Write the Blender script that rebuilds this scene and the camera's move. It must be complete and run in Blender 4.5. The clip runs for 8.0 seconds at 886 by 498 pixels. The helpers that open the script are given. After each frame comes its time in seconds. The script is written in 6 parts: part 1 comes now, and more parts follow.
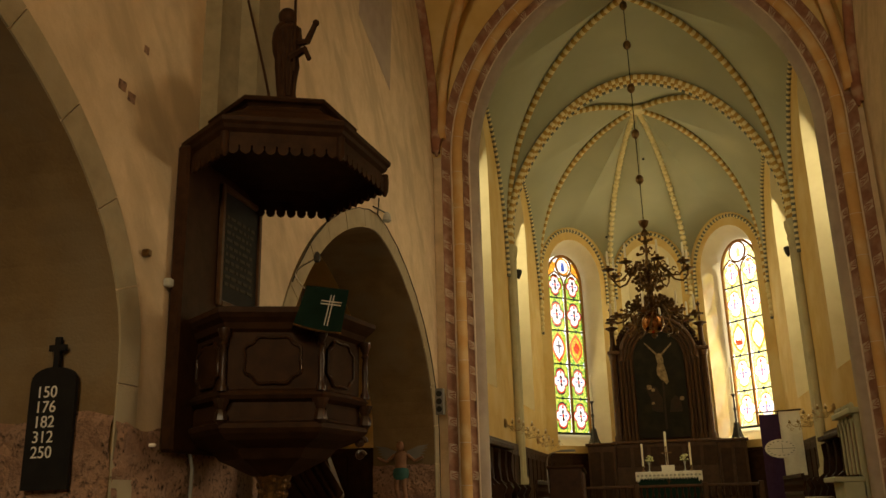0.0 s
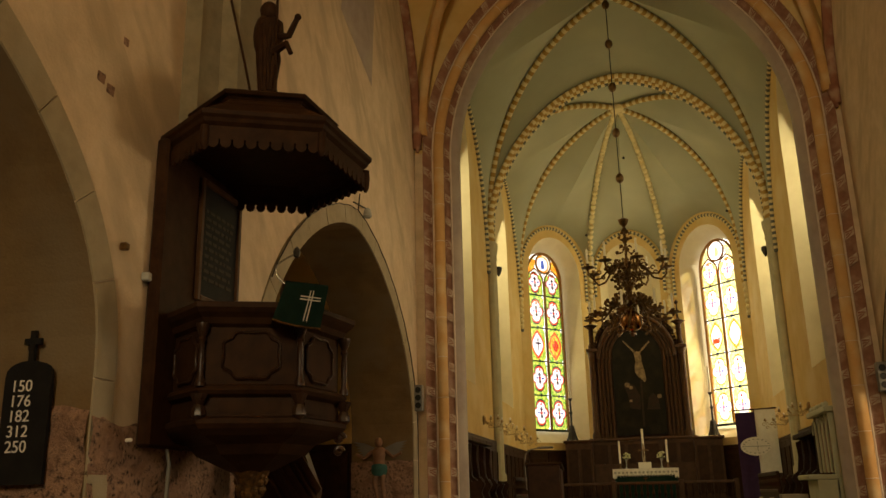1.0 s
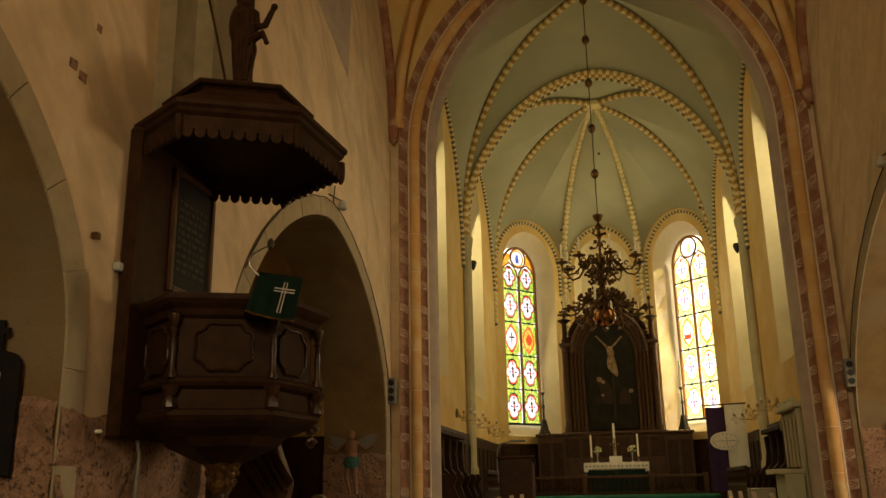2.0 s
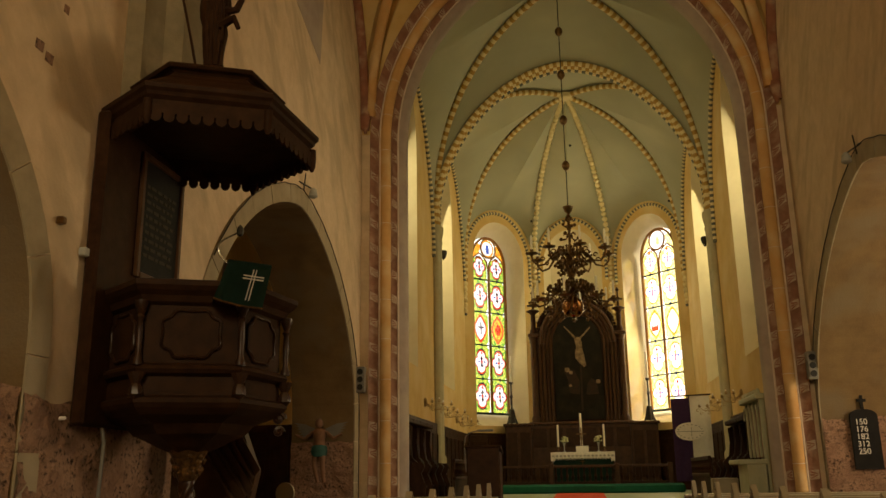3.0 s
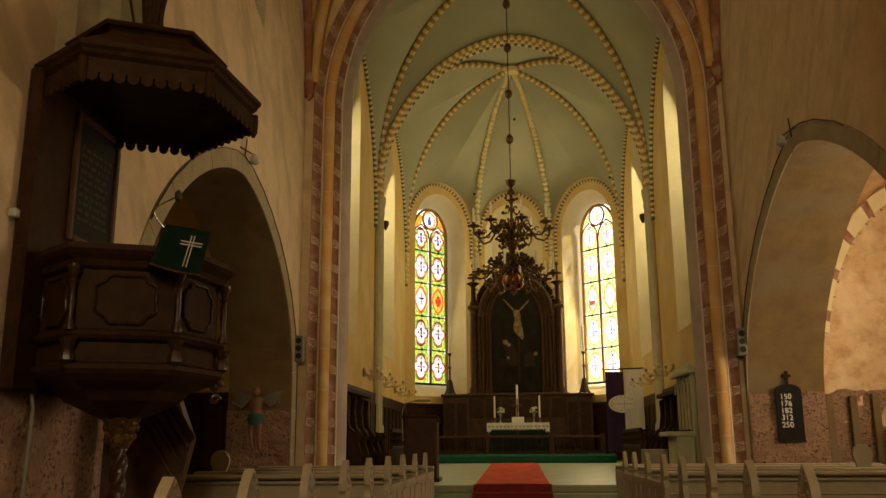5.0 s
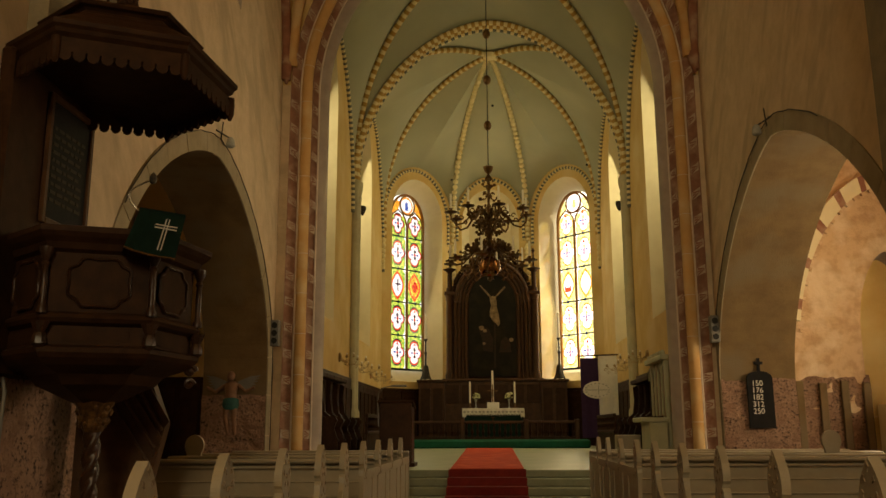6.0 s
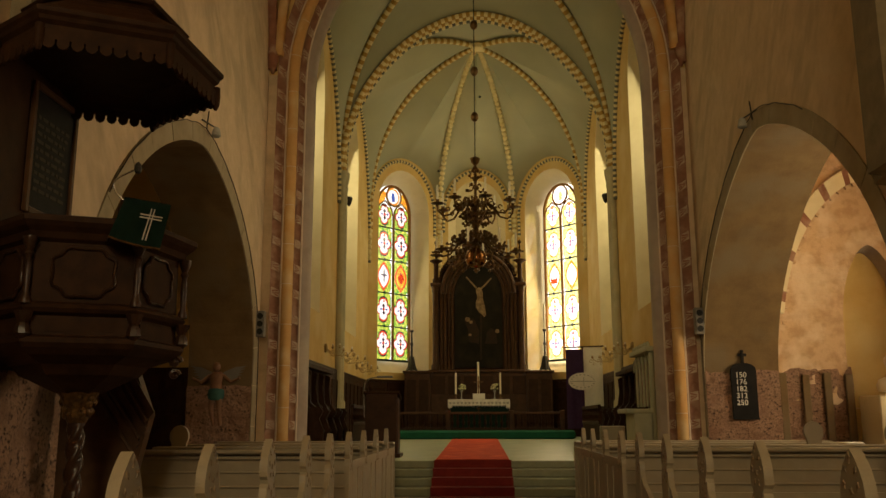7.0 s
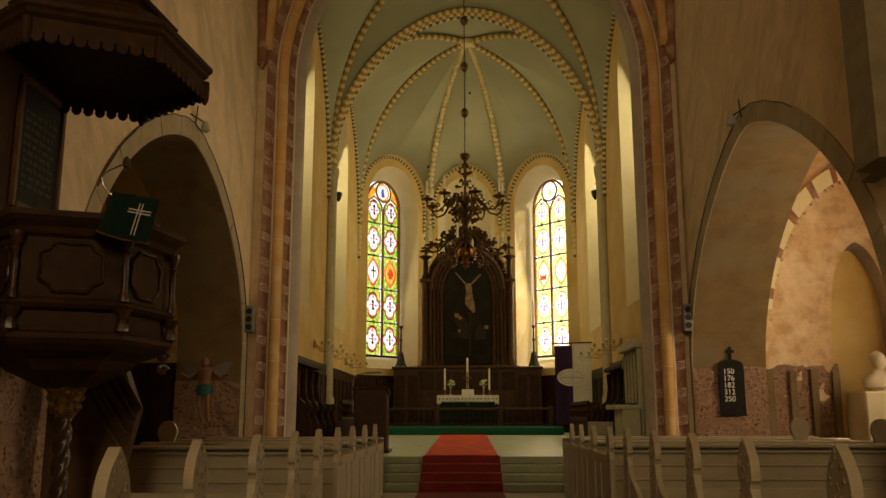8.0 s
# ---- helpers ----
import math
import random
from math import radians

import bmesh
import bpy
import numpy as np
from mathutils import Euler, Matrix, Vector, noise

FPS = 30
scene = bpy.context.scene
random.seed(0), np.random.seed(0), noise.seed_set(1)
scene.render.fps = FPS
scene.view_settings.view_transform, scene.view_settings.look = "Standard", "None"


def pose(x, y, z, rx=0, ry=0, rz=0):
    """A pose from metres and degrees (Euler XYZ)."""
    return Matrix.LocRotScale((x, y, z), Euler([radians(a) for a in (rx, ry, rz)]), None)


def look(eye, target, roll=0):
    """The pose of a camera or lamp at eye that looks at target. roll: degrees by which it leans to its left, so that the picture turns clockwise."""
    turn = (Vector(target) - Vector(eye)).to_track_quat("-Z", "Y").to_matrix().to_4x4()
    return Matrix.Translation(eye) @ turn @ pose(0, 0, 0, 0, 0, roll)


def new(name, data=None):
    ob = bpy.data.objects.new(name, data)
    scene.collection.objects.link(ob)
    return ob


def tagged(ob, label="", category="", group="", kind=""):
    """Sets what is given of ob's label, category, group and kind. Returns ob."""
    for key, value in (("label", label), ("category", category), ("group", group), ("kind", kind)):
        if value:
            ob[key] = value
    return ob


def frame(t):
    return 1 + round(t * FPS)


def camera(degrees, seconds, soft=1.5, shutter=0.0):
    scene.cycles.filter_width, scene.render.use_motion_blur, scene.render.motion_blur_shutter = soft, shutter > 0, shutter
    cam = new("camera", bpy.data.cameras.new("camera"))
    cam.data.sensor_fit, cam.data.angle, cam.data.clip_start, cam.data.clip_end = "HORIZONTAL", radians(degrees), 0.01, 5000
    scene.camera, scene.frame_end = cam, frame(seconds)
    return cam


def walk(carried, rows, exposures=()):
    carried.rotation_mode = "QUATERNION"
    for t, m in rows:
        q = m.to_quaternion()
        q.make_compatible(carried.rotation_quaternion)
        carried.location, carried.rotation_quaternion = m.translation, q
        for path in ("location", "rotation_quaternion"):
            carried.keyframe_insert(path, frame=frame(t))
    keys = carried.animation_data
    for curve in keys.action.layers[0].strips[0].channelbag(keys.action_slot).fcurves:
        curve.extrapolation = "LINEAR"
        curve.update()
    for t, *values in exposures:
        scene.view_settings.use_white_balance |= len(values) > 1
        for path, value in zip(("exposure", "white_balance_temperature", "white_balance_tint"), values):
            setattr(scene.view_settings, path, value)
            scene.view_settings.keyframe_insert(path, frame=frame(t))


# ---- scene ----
K = 1.2  # metres per plan unit: the plan below is drawn in units of one pew pitch
EYE = 1.05
cam = camera(54.2, 8.0)
ROWS = [
    (0.0, 14.17, 16.13, 1.41), (0.5, 13.49, 16.01, 1.33), (1.0, 12.77, 15.87, 1.24), (1.5, 11.95, 15.66, 1.14),
    (3.0, 8.91, 14.67, 0.81), (3.5, 7.89, 14.20, 0.69), (4.0, 6.77, 13.74, 0.58), (4.5, 5.76, 13.25, 0.46),
    (6.0, 3.25, 11.77, 0.21), (6.5, 2.64, 11.46, 0.15), (7.0, 2.32, 11.19, 0.14), (7.5, 1.95, 11.05, 0.10), (8.0, 1.60, 10.92, 0.07),
]
walk(cam, [(t, pose(0, 0, K * EYE, 90 + pitch, roll, yaw)) for t, yaw, pitch, roll in ROWS], [(0.0, 0.25), (4.5, 0.22), (6.5, 0.02), (8.0, 0.0)])

# ---- light ----
world = bpy.data.worlds.new("world")
scene.world = world
world.use_nodes = True
wn = world.node_tree
sky = wn.nodes.new("ShaderNodeTexSky")
sky.sky_type, sky.sun_disc = "NISHITA", False
sky.sun_elevation, sky.sun_rotation = radians(42), radians(105)
wn.links.new(sky.outputs[0], wn.nodes["Background"].inputs[0])
wn.nodes["Background"].inputs[1].default_value = 0.12


def lamp_sun(direction, strength, colour):
    d = bpy.data.lights.new("sun", "SUN")
    d.energy, d.angle, d.color = strength, radians(0.6), colour
    ob = new("sun", d)
    ob.matrix_world = look((0, 0, 0), direction)


def lamp_area(x, y, z, toward, w, h, watts, colour, spread=180):
    d = bpy.data.lights.new("window_light", "AREA")
    d.shape, d.size, d.size_y, d.energy, d.color = "RECTANGLE", w * K, h * K, watts, colour
    d.spread = radians(spread)
    ob = new("window_light", d)
    ob.matrix_world = look(Vector((x, y, z)) * K, Vector(toward) * K)


lamp_sun((-0.72, 0.19, -0.67), 5.0, (1.0, 0.9, 0.66))
WARM, DAY = (1.0, 0.78, 0.43), (1.0, 0.85, 0.45)
# chancel side windows, apse windows
for sx in (-1, 1):
    for yc in (15.1, 20.1):
        lamp_area(sx * 3.5, yc, 5.6, (0, yc + 1.6, 4.2), 1.4, 4.6, 84 if sx > 0 else 74, DAY)
for sx, w in ((-1, 44), (1, 135)):
    lamp_area(sx * 2.25, 24.62, 5.3, (-sx * 0.4, 22.4, 4.6), 1.1, 4.6, w, DAY)
# unseen lamps added to light the nave: west end, then the south aisle side
lamp_area(-0.2, -7.2, 6.4, (-0.3, 10, 5.0), 2.0, 3.6, 590, WARM)
lamp_area(7.3, 10.15, 3.3, (-3.3, 10.6, 5.0), 2.4, 3.0, 405, (1.0, 0.75, 0.42), 145)
lamp_area(7.3, 3.6, 3.2, (-3.2, 7.6, 4.4), 1.5, 2.6, 20, WARM)


# ---- materials ----
def mat(name, a, b=None, rough=0.8, scale=4.0, bump=0.15, fine=60.0, metal=0.0, c=None, cscale=1.2, spec=0.3, lo=0.35, hi=0.68, streak=0.0):
    """Two-scale procedural surface: colour a varied towards b by grain, towards c by large stains."""
    m = bpy.data.materials.new(name)
    m.use_nodes = True
    nt = m.node_tree
    bsdf = nt.nodes["Principled BSDF"]
    co = nt.nodes.new("ShaderNodeTexCoord")
    n1 = nt.nodes.new("ShaderNodeTexNoise")
    n1.inputs["Scale"].default_value, n1.inputs["Detail"].default_value, n1.inputs["Roughness"].default_value = scale, 8, 0.62
    nt.links.new(co.outputs["Object"], n1.inputs["Vector"])
    ramp = nt.nodes.new("ShaderNodeValToRGB")
    ramp.color_ramp.elements[0].position, ramp.color_ramp.elements[1].position = lo, hi
    b = b or tuple(v * 0.75 for v in a)
    ramp.color_ramp.elements[0].color, ramp.color_ramp.elements[1].color = (*a, 1), (*b, 1)
    nt.links.new(n1.outputs["Fac"], ramp.inputs["Fac"])
    col = ramp.outputs["Color"]
    if c:
        n3 = nt.nodes.new("ShaderNodeTexNoise")
        n3.inputs["Scale"].default_value, n3.inputs["Detail"].default_value = cscale, 5
        if streak:
            mp = nt.nodes.new("ShaderNodeMapping")
            mp.vector_type = "TEXTURE"
            mp.inputs["Rotation"].default_value = (radians(streak), 0, 0)
            mp.inputs["Scale"].default_value = (1.3, 0.5, 1.4)
            nt.links.new(co.outputs["Object"], mp.inputs["Vector"])
            nt.links.new(mp.outputs[0], n3.inputs["Vector"])
        else:
            nt.links.new(co.outputs["Object"], n3.inputs["Vector"])
        r3 = nt.nodes.new("ShaderNodeValToRGB")
        r3.color_ramp.elements[0].position, r3.color_ramp.elements[1].position = 0.48, 0.66
        nt.links.new(n3.outputs["Fac"], r3.inputs["Fac"])
        mx = nt.nodes.new("ShaderNodeMixRGB")
        mx.inputs[2].default_value = (*c, 1)
        nt.links.new(r3.outputs["Color"], mx.inputs[0])
        nt.links.new(col, mx.inputs[1])
        col = mx.outputs[0]
    nt.links.new(col, bsdf.inputs["Base Color"])
    n2 = nt.nodes.new("ShaderNodeTexNoise")
    n2.inputs["Scale"].default_value, n2.inputs["Detail"].default_value = fine, 6
    nt.links.new(co.outputs["Object"], n2.inputs["Vector"])
    add = nt.nodes.new("ShaderNodeMath")
    add.operation = "MULTIPLY_ADD"
    add.inputs[1].default_value = 0.5
    nt.links.new(n2.outputs["Fac"], add.inputs[0])
    nt.links.new(n1.outputs["Fac"], add.inputs[2])
    bp = nt.nodes.new("ShaderNodeBump")
    bp.inputs["Strength"].default_value, bp.inputs["Distance"].default_value = bump, 0.03
    nt.links.new(add.outputs[0], bp.inputs["Height"])
    nt.links.new(bp.outputs["Normal"], bsdf.inputs["Normal"])
    rr = nt.nodes.new("ShaderNodeMapRange")
    rr.inputs["To Min"].default_value, rr.inputs["To Max"].default_value = max(rough - 0.12, 0.02), min(rough + 0.12, 1)
    nt.links.new(n2.outputs["Fac"], rr.inputs["Value"])
    nt.links.new(rr.outputs[0], bsdf.inputs["Roughness"])
    bsdf.inputs["Metallic"].default_value = metal
    bsdf.inputs["Specular IOR Level"].default_value = spec
    return m


def glass(name, colour, mark=None, amount=0.5):
    """Stained glass: light passes tinted, the face keeps a gloss; the tint is mottled like hand-made glass."""
    m = bpy.data.materials.new(name)
    m.use_nodes = True
    nt = m.node_tree
    nt.nodes.remove(nt.nodes["Principled BSDF"])
    out = nt.nodes["Material Output"]
    tr = nt.nodes.new("ShaderNodeBsdfTransparent")
    gl = nt.nodes.new("ShaderNodeBsdfGlossy")
    gl.inputs["Roughness"].default_value = 0.15
    mix = nt.nodes.new("ShaderNodeMixShader")
    mix.inputs[0].default_value = 0.04
    co = nt.nodes.new("ShaderNodeTexCoord")
    n = nt.nodes.new("ShaderNodeTexNoise")
    n.inputs["Scale"].default_value, n.inputs["Detail"].default_value = 14.0, 6
    nt.links.new(co.outputs["Object"], n.inputs["Vector"])
    ramp = nt.nodes.new("ShaderNodeValToRGB")
    ramp.color_ramp.elements[0].position, ramp.color_ramp.elements[1].position = 0.4, 0.62
    ramp.color_ramp.elements[0].color = (*colour, 1)
    ramp.color_ramp.elements[1].color = (*(mark or tuple(v * 0.7 for v in colour)), 1)
    nt.links.new(n.outputs["Fac"], ramp.inputs["Fac"])
    nt.links.new(ramp.outputs["Color"], tr.inputs["Color"])
    nt.links.new(tr.outputs[0], mix.inputs[1])
    nt.links.new(gl.outputs[0], mix.inputs[2])
    nt.links.new(mix.outputs[0], out.inputs["Surface"])
    return m


def glow(name, colour, strength):
    m = bpy.data.materials.new(name)
    m.use_nodes = True
    nt = m.node_tree
    nt.nodes.remove(nt.nodes["Principled BSDF"])
    e = nt.nodes.new("ShaderNodeEmission")
    e.inputs[0].default_value, e.inputs[1].default_value = (*colour, 1), strength
    nt.links.new(e.outputs[0], nt.nodes["Material Output"].inputs["Surface"])
    return m


PLASTER = mat("old_plaster", (0.68, 0.54, 0.37), (0.57, 0.44, 0.29), 0.9, 3.4, 0.4, 34, c=(0.49, 0.385, 0.255), cscale=1.5, streak=38)
OCHRE = mat("ochre_limewash", (0.66, 0.465, 0.175), (0.59, 0.39, 0.13), 0.9, 2.2, 0.2, 50, c=(0.69, 0.52, 0.24), cscale=0.8)
REVEAL = mat("pale_reveal_limewash", (0.76, 0.665, 0.45), (0.68, 0.585, 0.375), 0.9, 1.8, 0.15, 50)
VAULT = mat("grey_green_limewash", (0.355, 0.35, 0.245), (0.325, 0.325, 0.225), 0.9, 1.2, 0.12, 60, c=(0.39, 0.375, 0.255), cscale=0.6)
STONE = mat("grey_stone", (0.36, 0.30, 0.195), (0.29, 0.24, 0.155), 0.85, 5, 0.3, 70, c=(0.38, 0.32, 0.22))
PALESTONE = mat("pale_shaft_stone", (0.47, 0.42, 0.27), (0.39, 0.345, 0.21), 0.8, 5, 0.2, 70, c=(0.50, 0.43, 0.25))
DARKSTONE = mat("dark_olive_grey_stone", (0.24, 0.20, 0.125), (0.17, 0.14, 0.085), 0.88, 5, 0.3, 70, c=(0.20, 0.165, 0.10))
GREYPAINT = mat("grey_lilac_paint", (0.40, 0.33, 0.285), (0.33, 0.265, 0.225), 0.8, 4, 0.2, 60, c=(0.43, 0.36, 0.29))
ROLL = mat("orange_ochre_paint", (0.60, 0.36, 0.14), (0.52, 0.30, 0.11), 0.8, 4, 0.15, 60, c=(0.64, 0.46, 0.24), cscale=2)
ARCHBAND = mat("faded_red_paint", (0.30, 0.155, 0.10), (0.22, 0.11, 0.07), 0.85, 7, 0.25, 60, c=(0.38, 0.24, 0.17), cscale=4)
BROWNBAND = mat("red_brown_paint", (0.30, 0.13, 0.08), (0.22, 0.10, 0.06), 0.85, 5, 0.2, 60, c=(0.40, 0.26, 0.18), cscale=3.5)
PALELINE = mat("pale_line_paint", (0.68, 0.58, 0.48), (0.56, 0.45, 0.36), 0.8, 9, 0.1)
RIBA = mat("ochre_rib_paint", (0.44, 0.26, 0.06), (0.36, 0.21, 0.05), 0.8, 8, 0.15)
RIBB = mat("cream_rib_paint", (0.74, 0.62, 0.34), (0.64, 0.53, 0.28), 0.8, 8, 0.15)
RIBC = mat("blue_grey_rib_paint", (0.105, 0.11, 0.10), (0.17, 0.165, 0.13), 0.8, 8, 0.15)
RUBBLE = mat("stripped_rubble", (0.33, 0.20, 0.135), (0.035, 0.02, 0.013), 0.95, 24, 1.0, 60, c=(0.26, 0.15, 0.10), cscale=5.0, lo=0.50, hi=0.66)
DARKWOOD = mat("dark_oak", (0.043, 0.020, 0.0095), (0.024, 0.011, 0.0055), 0.5, 7, 0.12, 90, spec=0.05)
POLISHED = mat("polished_dark_oak", (0.040, 0.017, 0.008), (0.022, 0.010, 0.005), 0.30, 9, 0.1, 70, spec=0.28)
ALTARWOOD = mat("brown_oak", (0.078, 0.036, 0.0150), (0.042, 0.019, 0.0085), 0.42, 6, 0.12, 90, spec=0.16)
STALLWOOD = mat("stall_oak", (0.046, 0.019, 0.008), (0.026, 0.011, 0.005), 0.45, 6, 0.12, 90, spec=0.12)
GOLDWORN = mat("worn_gilding", (0.16, 0.08, 0.022), (0.03, 0.014, 0.006), 0.45, 20, 0.2, 80, metal=0.5)
PEW = mat("cream_pew_paint", (0.34, 0.29, 0.205), (0.29, 0.245, 0.17), 0.36, 6, 0.1, 80, c=(0.31, 0.25, 0.18), cscale=2, spec=0.4)
PEWCARVE = mat("brown_carved_relief", (0.27, 0.20, 0.13), None, 0.7, 10, 0.1)
BRONZE = mat("dark_bronze", (0.20, 0.115, 0.045), (0.08, 0.045, 0.018), 0.34, 14, 0.1, 80, metal=0.85)
BRASS = mat("polished_brass", (0.36, 0.17, 0.06), (0.30, 0.13, 0.045), 0.2, 6, 0.03, 80, metal=1.0)
IRON = mat("black_iron", (0.03, 0.028, 0.025), (0.05, 0.04, 0.03), 0.5, 20, 0.1, metal=0.5)
CHROME = mat("dull_chrome", (0.55, 0.54, 0.52), (0.45, 0.44, 0.42), 0.2, 6, 0.02, 80, metal=1.0)
SILVERGILT = mat("tarnished_silver_gilt", (0.50, 0.37, 0.18), (0.30, 0.20, 0.09), 0.32, 12, 0.05, 80, metal=0.9)
FADEDPALE = mat("faded_pale_paint", (0.52, 0.42, 0.33), (0.34, 0.23, 0.16), 0.85, 14, 0.1)
WAX = mat("white_wax", (0.82, 0.76, 0.62), (0.76, 0.70, 0.56), 0.4, 5, 0.02)
LINEN = mat("white_linen", (0.78, 0.75, 0.68), (0.70, 0.67, 0.60), 0.9, 12, 0.2, 200)
LACE = mat("lace_shadow", (0.40, 0.40, 0.36), None, 0.9, 20, 0.2)
GREENCLOTH = mat("green_cloth", (0.004, 0.026, 0.016), (0.003, 0.018, 0.011), 0.85, 14, 0.2, 200)
GREENPAD = mat("green_kneeler_cloth", (0.006, 0.105, 0.055), (0.005, 0.08, 0.042), 0.8, 8, 0.2, 200)
REDCARPET = mat("red_carpet", (0.54, 0.050, 0.012), (0.42, 0.037, 0.008), 0.95, 20, 0.4, 260, c=(0.66, 0.09, 0.025), cscale=3)
# Separate step runner, its red darkened further for the shade on the steps
SHADEDWINE = mat("shaded_wine_carpet", (0.135, 0.009, 0.005), (0.10, 0.007, 0.004), 0.95, 20, 0.4, 260, c=(0.16, 0.013, 0.006), cscale=3)
FLOOR = mat("painted_floor_boards", (0.33, 0.36, 0.235), (0.28, 0.31, 0.20), 0.42, 3, 0.08, 60, c=(0.38, 0.39, 0.27), cscale=1.5)
FLAGS = mat("worn_flagstone", (0.26, 0.21, 0.16), (0.20, 0.16, 0.12), 0.8, 4, 0.25, 50)
STEPPAINT = mat("pale_step_stone", (0.185, 0.19, 0.118), (0.145, 0.148, 0.09), 0.6, 5, 0.12, 60)
BLACKBOARD = mat("black_board_paint", (0.012, 0.011, 0.011), (0.018, 0.016, 0.015), 0.6, 8, 0.05, spec=0.08)
WHITEPAINT = mat("white_paint", (0.78, 0.74, 0.68), (0.70, 0.66, 0.6), 0.6, 10, 0.05)
SPEAKERGREY = mat("speaker_grey", (0.20, 0.19, 0.17), (0.17, 0.16, 0.14), 0.5, 10, 0.05)
SPEAKERBLACK = mat("speaker_cone", (0.018, 0.017, 0.016), None, 0.6, 10, 0.05)
MARBLE = mat("white_plaster_bust", (0.74, 0.66, 0.54), (0.68, 0.60, 0.48), 0.6, 6, 0.08)
PURPLE = mat("purple_banner_cloth", (0.085, 0.042, 0.115), (0.065, 0.032, 0.09), 0.9, 9, 0.2, 200)
SCREENGREEN = mat("grey_green_paint", (0.44, 0.43, 0.29), (0.38, 0.37, 0.24), 0.6, 5, 0.08)
CANVAS = mat("dark_canvas", (0.008, 0.007, 0.004), (0.014, 0.010, 0.006), 0.6, 5, 0.1, c=(0.020, 0.014, 0.008), cscale=2.5, spec=0.15)
FLESH = mat("pale_figure_paint", (0.34, 0.24, 0.13), (0.12, 0.08, 0.042), 0.7, 9, 0.1)
DIMRED = mat("dim_red_paint", (0.035, 0.014, 0.008), (0.016, 0.012, 0.007), 0.7, 8, 0.1)
SKIN = mat("painted_wood_flesh", (0.25, 0.13, 0.072), (0.16, 0.08, 0.045), 0.6, 8, 0.1)
FLOWER = mat("cream_flowers", (0.66, 0.62, 0.38), (0.45, 0.50, 0.20), 0.8, 30, 0.2)
LEAF = mat("flower_leaves", (0.08, 0.12, 0.035), (0.05, 0.08, 0.02), 0.7, 20, 0.2)
LEAD = mat("lead_came", (0.03, 0.045, 0.03), None, 0.5, 10, 0.1)
FRAMEOCHRE = mat("ochre_window_frame", (0.34, 0.16, 0.03), (0.26, 0.11, 0.02), 0.6, 8, 0.1)
SKYGLOW = glow("open_sky", (1.0, 0.97, 0.88), 1.7)
SKYSUN = glow("sunlit_sky", (1.0, 0.96, 0.84), 2.5)
# Stained brown plaster, coloured darker for the shade inside the arcade arches
JAMB = mat("shade_darkened_stained_plaster", (0.205, 0.135, 0.060), (0.15, 0.095, 0.042), 0.9, 2.5, 0.3, 40, c=(0.19, 0.14, 0.08), cscale=1.0)
STAIRWOOD = mat("brown_stair_boards", (0.085, 0.042, 0.020), (0.048, 0.024, 0.012), 0.5, 8, 0.1, 90, spec=0.15)
FADED = mat("faded_lettering", (0.042, 0.034, 0.02), None, 0.8, 20, 0.05)
TEAL = mat("teal_painted_cloth", (0.03, 0.10, 0.09), (0.02, 0.07, 0.06), 0.7, 8, 0.1)
PEELING = mat("peeling_plaster", (0.62, 0.42, 0.25), (0.50, 0.32, 0.18), 0.95, 4.5, 0.7, 25, c=(0.72, 0.55, 0.38), cscale=2.2, lo=0.45, hi=0.6)
GLASS = {
    "green": glass("green_glass", (0.13, 0.33, 0.03), (0.62, 0.56, 0.10)),
    "white": glass("white_glass", (0.90, 0.86, 0.84), (0.70, 0.62, 0.70)),
    "red": glass("red_glass", (0.55, 0.03, 0.015), (0.75, 0.12, 0.02)),
    "orange": glass("orange_glass", (0.72, 0.20, 0.015), (0.85, 0.42, 0.05)),
    "yellow": glass("yellow_glass", (0.62, 0.52, 0.16), (0.80, 0.72, 0.36)),
    "blue": glass("blue_glass", (0.06, 0.10, 0.40), (0.12, 0.20, 0.55)),
    "mauve": glass("mauve_glass", (0.42, 0.22, 0.34), (0.60, 0.40, 0.48)),
    "dark": glass("dark_glass", (0.06, 0.015, 0.02), (0.03, 0.01, 0.02)),
}


# ---- building helpers ----
def thing(name, base, label, category="", group="", kind=""):
    """An Empty at the thing's base (plan units)."""
    ob = new(name)
    ob.empty_display_size = 0.1
    ob.location = Vector(base) * K
    return tagged(ob, label, category, group, kind)


def part(name, bm, material, parent=None, label=""):
    """Links a bmesh drawn in plan units as one mesh object, under its thing."""
    origin = Vector((0, 0, 0))
    up = parent
    while up is not None:
        origin += up.location
        up = up.parent
    for v in bm.verts:
        v.co = v.co * K - origin
    bmesh.ops.recalc_face_normals(bm, faces=bm.faces)
    me = bpy.data.meshes.new(name)
    bm.to_mesh(me)
    bm.free()
    for m in material if isinstance(material, (list, tuple)) else [material]:
        me.materials.append(m)
    ob = new(name, me)
    ob.parent = parent
    return tagged(ob, label)


def smooth(ob, angle=40):
    ob.data.shade_smooth()
    ob.data.set_sharp_from_angle(angle=radians(angle))
    return ob


def setting(name, bm, material, label, category):
    return tagged(part(name, bm, material), label, category, kind="structure")


